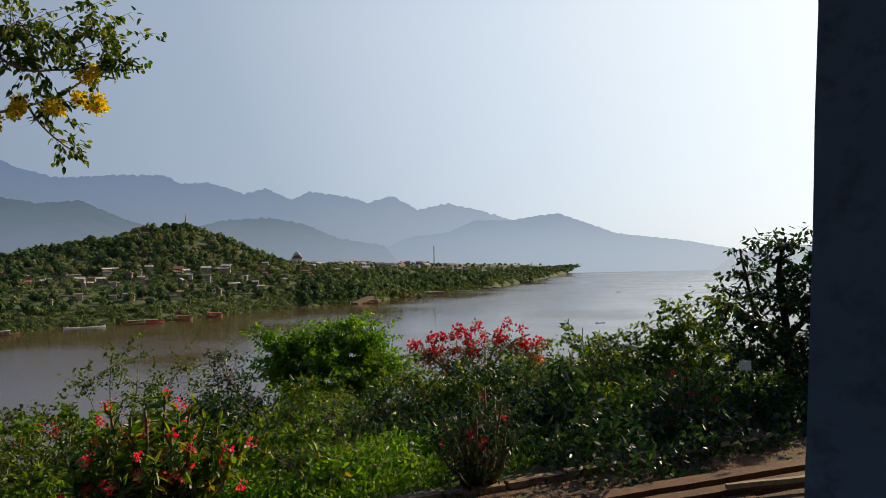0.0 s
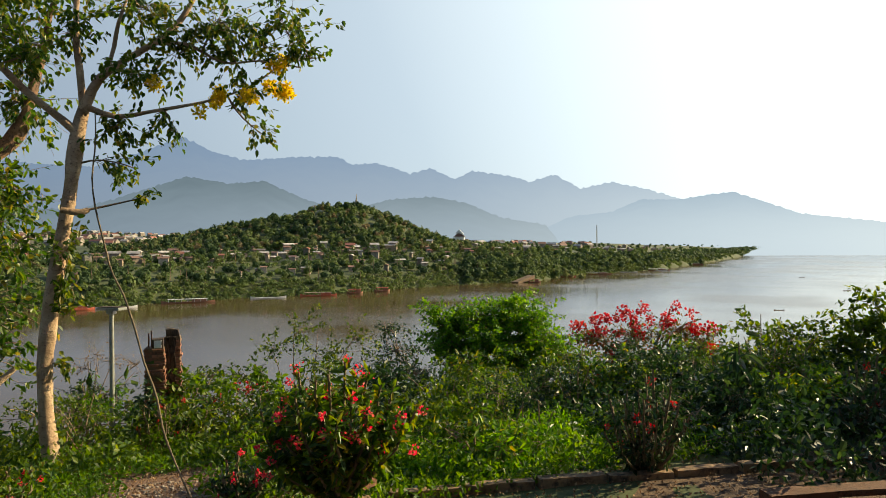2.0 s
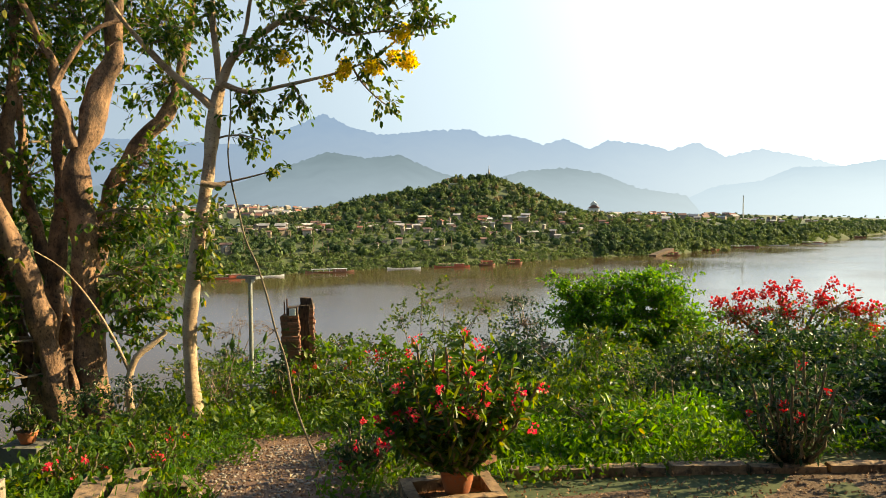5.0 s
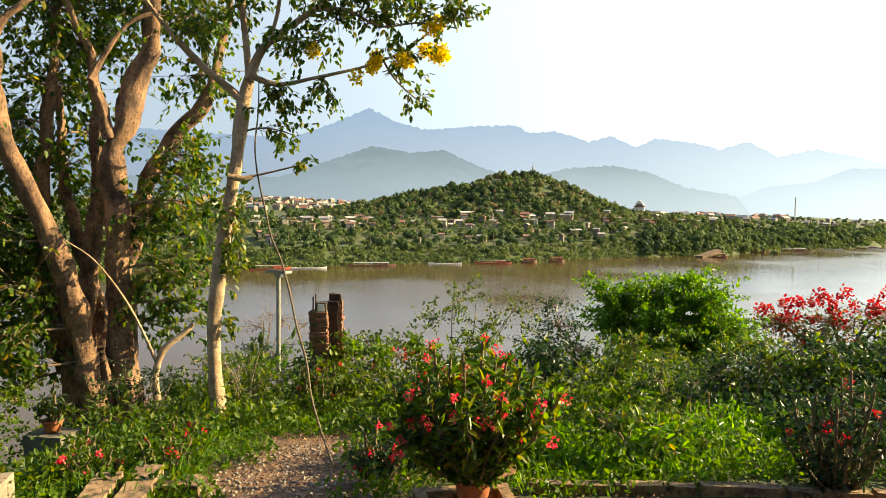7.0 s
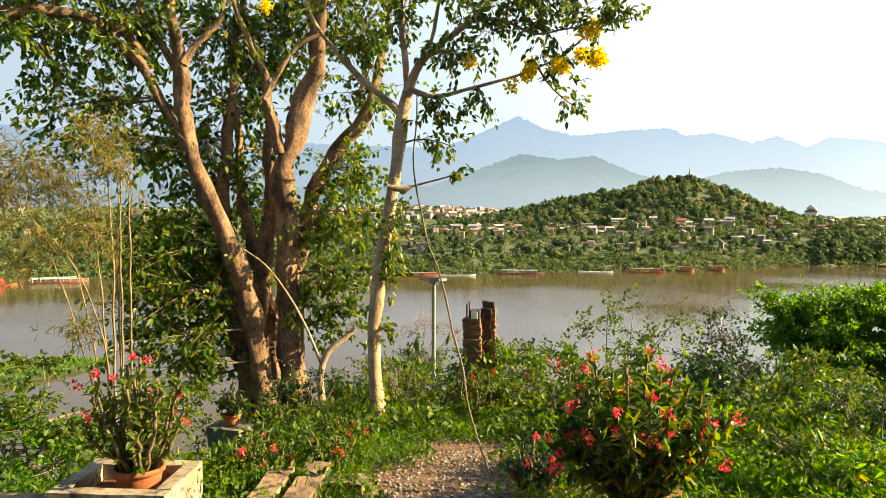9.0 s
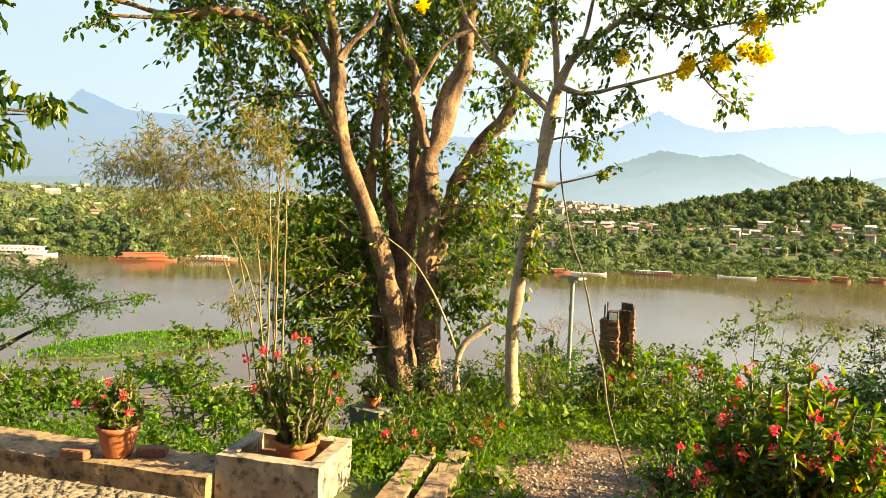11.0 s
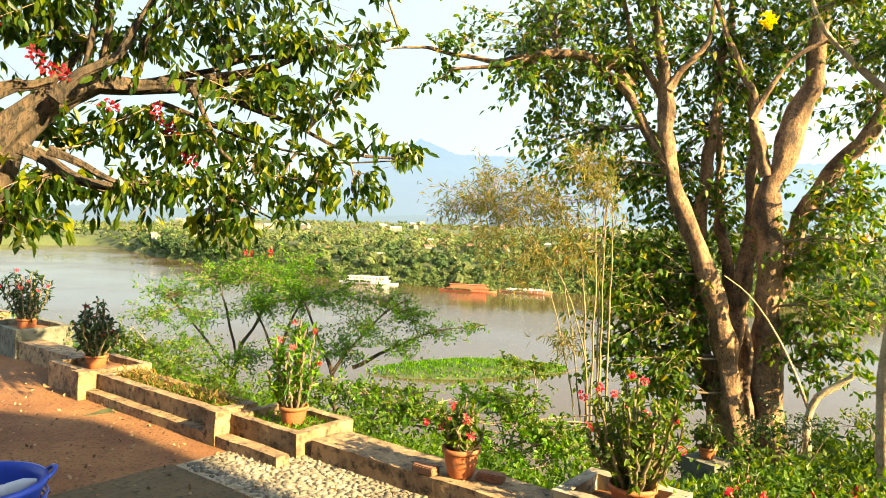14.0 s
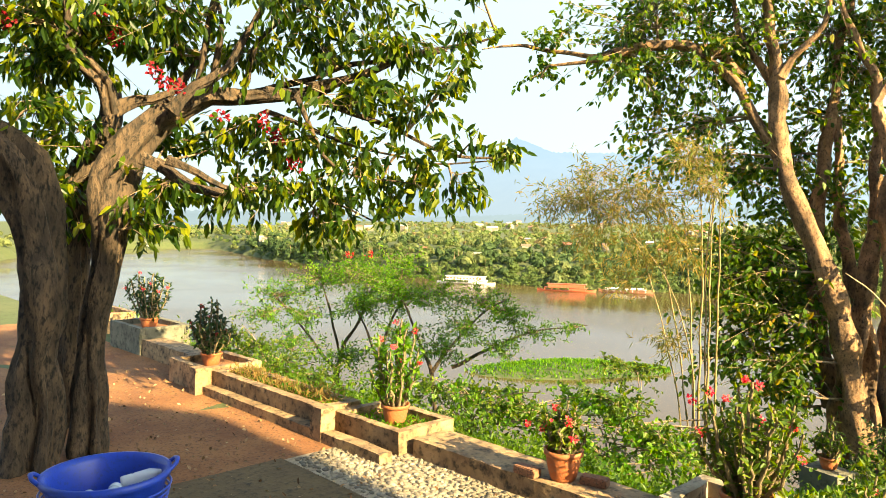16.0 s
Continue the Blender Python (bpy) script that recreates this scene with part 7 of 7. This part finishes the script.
# ---- post, leaning stick, ruined piers ----
_b, _t = Vector((-7.35, 8.85, -0.98)), Vector((-7.34, 8.86, 1.34))
lamp = thing("lamp_post", _b, "grey steel post with a flat solar lamp head", "lamp post")
tb = Tubes()
tb.add([(0, 0, -0.3), (0, 0, _t.z - _b.z)], [0.036, 0.034], 12)
part("post", tb.mesh("post"), STEEL, lamp)
_h = _t.z - _b.z
head = part("lamp_head", block(-0.2, 0.2, -0.1, 0.1, _h + 0.03, _h + 0.07, 0.01), STEEL, lamp)
part("collar", block(-0.06, 0.06, -0.05, 0.05, _h - 0.03, _h + 0.03, 0.008), STEEL, lamp)
part("solar_panel", block(-0.18, 0.18, -0.085, 0.085, _h + 0.074, _h + 0.08, 0), BARK_DARK, head, "dark solar panel")
_f = Vector((-3.84, 5.64, -0.22))
tb = Tubes()
ln = smooth_line(np.array([(-3.79, 5.62, -0.22, 0.013), (-4.33, 5.98, 0.26, 0.012), (-4.82, 6.34, 0.84, 0.013), (-5.35, 6.70, 1.53, 0.012), (-5.79, 6.92, 2.11, 0.012), (-5.96, 6.92, 2.66, 0.011), (-6.03, 6.93, 3.14, 0.010), (-6.05, 6.99, 3.64, 0.009), (-6.15, 7.1, 3.98, 0.007)]) - [*_f, 0], 0.15, 0.035, 5)
tb.add(ln[:, :3], ln[:, 3], 7)
stick = part("leaning_stick", tb.mesh("leaning_stick"), STEM)
stick.matrix_world = Matrix.Translation(_f)
tagged(stick, "long crooked bare stick leaning against the tree", "stick")
for k, (px, w, top, course) in enumerate((((-7.29, 9.80, -0.28), 0.30, (-7.29, 9.80, 0.70), 0), ((-7.18, 10.13, -0.32), 0.24, (-7.21, 10.11, 0.85), 1))):
    base = Vector(px) - Vector((0, 0, 0.5))
    ruin = thing("brick_pier", base, "ruined brick gate pier with flaking courses" if k == 0 else "taller ruined brick pier with stucco remains", "pier", "ruined brick piers", turn=30)
    hgt = top[2] - base.z
    part("mortar_core", block(-w / 2 + 0.012, w / 2 - 0.012, -w / 2 + 0.012, w / 2 - 0.012, 0, hgt - 0.03, 0, 0.008, k), MORTAR, ruin)
    if k:
        part("stucco", block(-w / 2 - 0.015, w / 2 - 0.07, -w / 2 - 0.03, -w / 2 + 0.02, hgt * 0.5, hgt * 0.98, 0, 0.03, 4), BARK_DARK, ruin, "blackened stucco crust")
        part("cap", block(-w / 2 + 0.01, w / 2 - 0.03, -w / 2 + 0.02, w / 2 - 0.01, hgt - 0.1, hgt + 0.07, 0, 0.045, 5), BARK_DARK, ruin, "blackened broken cap")
    else:
        part("broken_top", block(-0.03, 0.13, -0.12, 0.11, hgt - 0.06, hgt + 0.10, 0, 0.03, 9), BARK_DARK, ruin, "blackened broken mortar")
        for x_ in (-0.10, -0.055):
            part("rod", block(x_ - 0.012, x_ + 0.012, -0.02, 0.004, hgt - 0.1, hgt + 0.30 + x_, 0, 0.006, 6), BRICK, ruin, "rusty reinforcing rod")
        part("notice", block(0.0, 0.11, -w / 2 - 0.05, -w / 2 - 0.03, hgt - 0.02, hgt + 0.10, 0.003), CARD_WHITE, ruin, "small white blank card")
    me_ = bpy.data.meshes.new("brick")
    bb = block(-0.5, 0.5, -0.5, 0.5, -0.5, 0.5, 0.04)
    bb.to_mesh(me_)
    bb.free()
    me_.materials.append(BRICK)
    n = int(hgt / 0.048)
    rb = np.random.default_rng(110 + k)
    for j in range(n):
        for s4 in range(4):
            if j > n * 0.6 and rb.uniform() < 0.22:
                continue
            o = new("brick", me_)
            o.parent = ruin
            a = s4 * 90
            sh = (w / 4) * (1 if j % 2 else -1)
            L_ = w * (0.62 if (j + s4) % 2 else 0.9)
            o.matrix_basis = pose(0, 0, 0.024 + j * 0.048, 0, 0, a) @ pose((w - L_) / 2 * (1 if j % 2 else -1), -w / 2 + 0.035 + float(rb.uniform(-0.018, 0.016)), 0) @ Matrix.Diagonal((L_, 0.08, 0.039, 1))
tg = part("paper_tag", block(-0.07, 0.07, -0.004, 0.004, -0.06, 0.06, 0.001), CARD_WHITE)
tg.matrix_world = pose(*(3.70, 8.58, 1.03), 0, 0, -15)
tagged(tg, "small white card hanging in the shrubs", "card")
# cut sticks standing in the bed
for k, (a, b) in enumerate((((-0.97, 9.30, -0.38), (-0.98, 9.29, 0.23)), ((-1.20, 9.47, -0.25), (-1.45, 9.44, -0.03)), ((-0.94, 9.30, -0.30), (-0.78, 9.31, 0.09)), ((2.72, 10.47, -0.45), (2.76, 10.46, -0.02)))):
    tb = Tubes()
    q = np.array(b) - np.array(a)
    tb.add([(0, 0, -0.35), tuple(q * 0.5 + [0.01, 0.01, 0]), tuple(q)], [0.016, 0.013, 0.009], 6)
    o = part("cut_stick", tb.mesh("cut_stick"), BARK_PALE)
    o.matrix_world = Matrix.Translation(a)
    tagged(o, "pale cut stick standing in the garden bed", "stick", "cut sticks in the bed")

# ---- ground cover ----
def cover(name, n, box, leaf, wide, high, material, label, seed, shape=None, clump=0.55, tall=0.5, flat=False):
    """Low leafy growth over a stretch of the terrace frame."""
    r = np.random.default_rng(seed)
    v, u = r.uniform(box[0], box[1], n), r.uniform(box[2], box[3], n)
    x, y = v * _cv - u * _sv, v * _sv + u * _cv
    h = np.array([noise.fractal(Vector((a * 0.9, b * 0.9, seed)), 1.0, 2.0, 3) for a, b in zip(x, y)])
    keep_ = h > -clump + 0.0 if shape is None else (h > -clump) & shape(v, u)
    x, y, h = x[keep_], y[keep_], np.clip(h[keep_] + clump, 0.05, 1.2)
    z = land(x, y) + r.uniform(0, 1, len(x)) ** 1.3 * high * h + 0.02
    pos = np.stack([x, y, z], -1)
    w = r.normal(size=pos.shape) + [0, 0, tall]
    k = len(pos)
    return tagged(part(name, leaves_mesh(name, pos, w, r.normal(size=pos.shape) * 0.6 + [0, 0, 1], leaf * r.uniform(0.5, 1.3, k), wide * r.uniform(0.6, 1.2, k), flat), material), label, "plants", kind="stuff")


def off_path(v, u):
    """Keeps growth away from the trodden path and the planters."""
    return ~((np.abs(v + 0.1 - 0.12 * (u - 6)) < 0.55 + 0.22 * np.sin(u * 3.1 + v)) & (u < 8.6)) & ~((v < -1.9) & (u < 5.75)) & ~((v < 1.9) & (v > 0.8) & (u < 6.0))


cover("garden_plants", 42000, (-3.6, 12, 5.6, 10.5), 0.068, 0.038, 0.34, L_COVER, "dense low green weeds in the garden bed", 201, off_path)
cover("garden_shrubs", 20000, (-3, 5, 8.8, 15.5), 0.11, 0.055, 0.8, L_SHRUB, "waist-high green growth down the bank", 202, flat=True)
# same growth as garden_shrubs, with this side's shade put into the leaf colour
cover("shady_shrubs", 22000, (5, 16, 8.8, 15.5), 0.11, 0.06, 0.8, L_DARK, "waist-high growth down the bank, shade put into its dark leaf colour", 215, flat=True)
cover("bank_growth", 56000, (-22, -3, 5.8, 13), 0.082, 0.045, 0.75, L_COVER, "green weeds and saplings below the terrace wall", 203, flat=True)
cover("bank_thicket", 30000, (-34, 22, 12, 30), 0.22, 0.12, 1.6, L_SHRUB, "thick green scrub down the slope", 204, flat=True)
cover("broad_weeds", 9000, (1.9, 7, 6.0, 8.6), 0.085, 0.042, 0.36, L_BRIGHT, "bright broad-leaved weeds in the bed", 205, off_path, 0.3)
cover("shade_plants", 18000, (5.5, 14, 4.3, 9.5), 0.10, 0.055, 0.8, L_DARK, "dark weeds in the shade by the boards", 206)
cover("tree_foot_weeds", 6500, (-3.0, -0.9, 6.2, 9.5), 0.075, 0.045, 0.3, L_POTTED, "dark green weeds around the slender tree", 207)
cover("grass_tufts", 7000, (-3, 9, 5.7, 10), 0.2, 0.009, 0.1, L_BRIGHT, "thin grass blades among the weeds", 208, off_path, 0.2, 1.6)
cover("planter_weeds", 1100, (-9.6, -7.1, 4.93, 5.27), 0.12, 0.018, 0.16, L_DRY, "dry orange weeds in the long planter", 209, None, 0.45, 0.8).location.z = 0.22
cover("planter_greens", 700, (-9.6, -7.1, 4.93, 5.27), 0.07, 0.03, 0.14, L_BRIGHT, "small green weeds among the dry ones", 219, None, 0.15, 0.5).location.z = 0.22
cover("white_flowers", 60, (2.0, 7, 5.9, 8), 0.05, 0.05, 0.4, F_WHITE, "small white flowers in the bed", 210)
cover("fallen_leaves", 14000, (-1.6, 9, 3.6, 9.4), 0.036, 0.024, 0.0, L_FALLEN, "dry fallen leaves on the path and earth", 211, None, 0.6, 0.05, True)
cover("path_litter", 7000, (-1.5, 1.3, 4.6, 9.4), 0.026, 0.018, 0.0, L_FALLEN, "fine pale leaf litter on the path", 214, None, 0.8, 0.05, True)
cover("terrace_litter", 900, (-12, -4, 1.6, 5.0), 0.05, 0.035, 0.0, L_FALLEN, "scattered dry leaves on the terrace", 212, None, 0.6, 0.05)
cover("planter_grass", 500, (-6.85, -5.95, 5.05, 5.65), 0.07, 0.02, 0.0, L_BRIGHT, "small green weeds in the planter box", 213, None, 0.5, 1.0).location.z = 0.17

# ---- pebbles of the paving ----
rp = np.random.default_rng(301)
stones = []
for k in range(6):
    bm = bmesh.new()
    bmesh.ops.create_icosphere(bm, subdivisions=1, radius=0.5)
    for v_ in bm.verts:
        v_.co *= 1 + 0.25 * noise.noise(v_.co * 2.3 + Vector((k * 3, 0, 0)))
    for f_ in bm.faces:
        f_.smooth = True
    me_ = bpy.data.meshes.new("pebble")
    bm.to_mesh(me_)
    bm.free()
    me_.materials.append(PEBBLE)
    stones.append(me_)
bed = bpy.data.objects["cobble_pavement"]
spots, V, F, nv = [], [], [], 0
while len(spots) < 1250:
    v, u = rp.uniform(-6.45, -0.75), rp.uniform(4.04, 5.04)
    if all((v - a) ** 2 + (u - b) ** 2 > 0.0036 for a, b in spots[-500:]):
        spots.append((v, u))
spots.sort(key=lambda q: abs(q[0] + 5.4) + abs(q[1] - 4.5))
for k, (v, u) in enumerate(spots):
    s_ = (float(rp.uniform(0.05, 0.11)), float(rp.uniform(0.04, 0.07)), float(rp.uniform(0.03, 0.045)))
    m = pose(v, u, 0.016, 0, 0, float(rp.uniform(0, 180))) @ Matrix.Diagonal((*s_, 1))
    if k < 300:
        o = new("pebble", stones[k % 6])
        o.parent = bed
        o.matrix_basis = m
    else:
        me_ = stones[k % 6]
        V += [m @ q.co for q in me_.vertices]
        F += [[j + nv for j in p.vertices] for p in me_.polygons]
        nv += len(me_.vertices)
rest = part("pebbles", mesh_of("pebbles", [tuple(q) for q in V], [F], True), PEBBLE, bed)
tagged(rest, kind="stuff")
# small stones trodden into the garden path
V, F, nv = [], [], 0
for k in range(900):
    u = float(rp.uniform(4.7, 8.2))
    v = 0.12 * (u - 6) - 0.12 + float(rp.uniform(-0.85, 0.85))
    x, y, _ = at(v, u)
    s_ = float(rp.uniform(0.018, 0.045))
    m = pose(x, y, (float(land(x, y)) if u > 5.2 else 0.0) + 0.016, 0, 0, float(rp.uniform(0, 180))) @ Matrix.Diagonal((s_ * 1.5, s_, s_ * 0.6, 1))
    me_ = stones[k % 6]
    V += [tuple(m @ q.co) for q in me_.vertices]
    F += [[j + nv for j in p.vertices] for p in me_.polygons]
    nv += len(me_.vertices)
tagged(part("path_pebbles", mesh_of("path_pebbles", V, [F], True), PEBBLE), "small pale stones trodden into the garden path", "pebbles", kind="stuff")
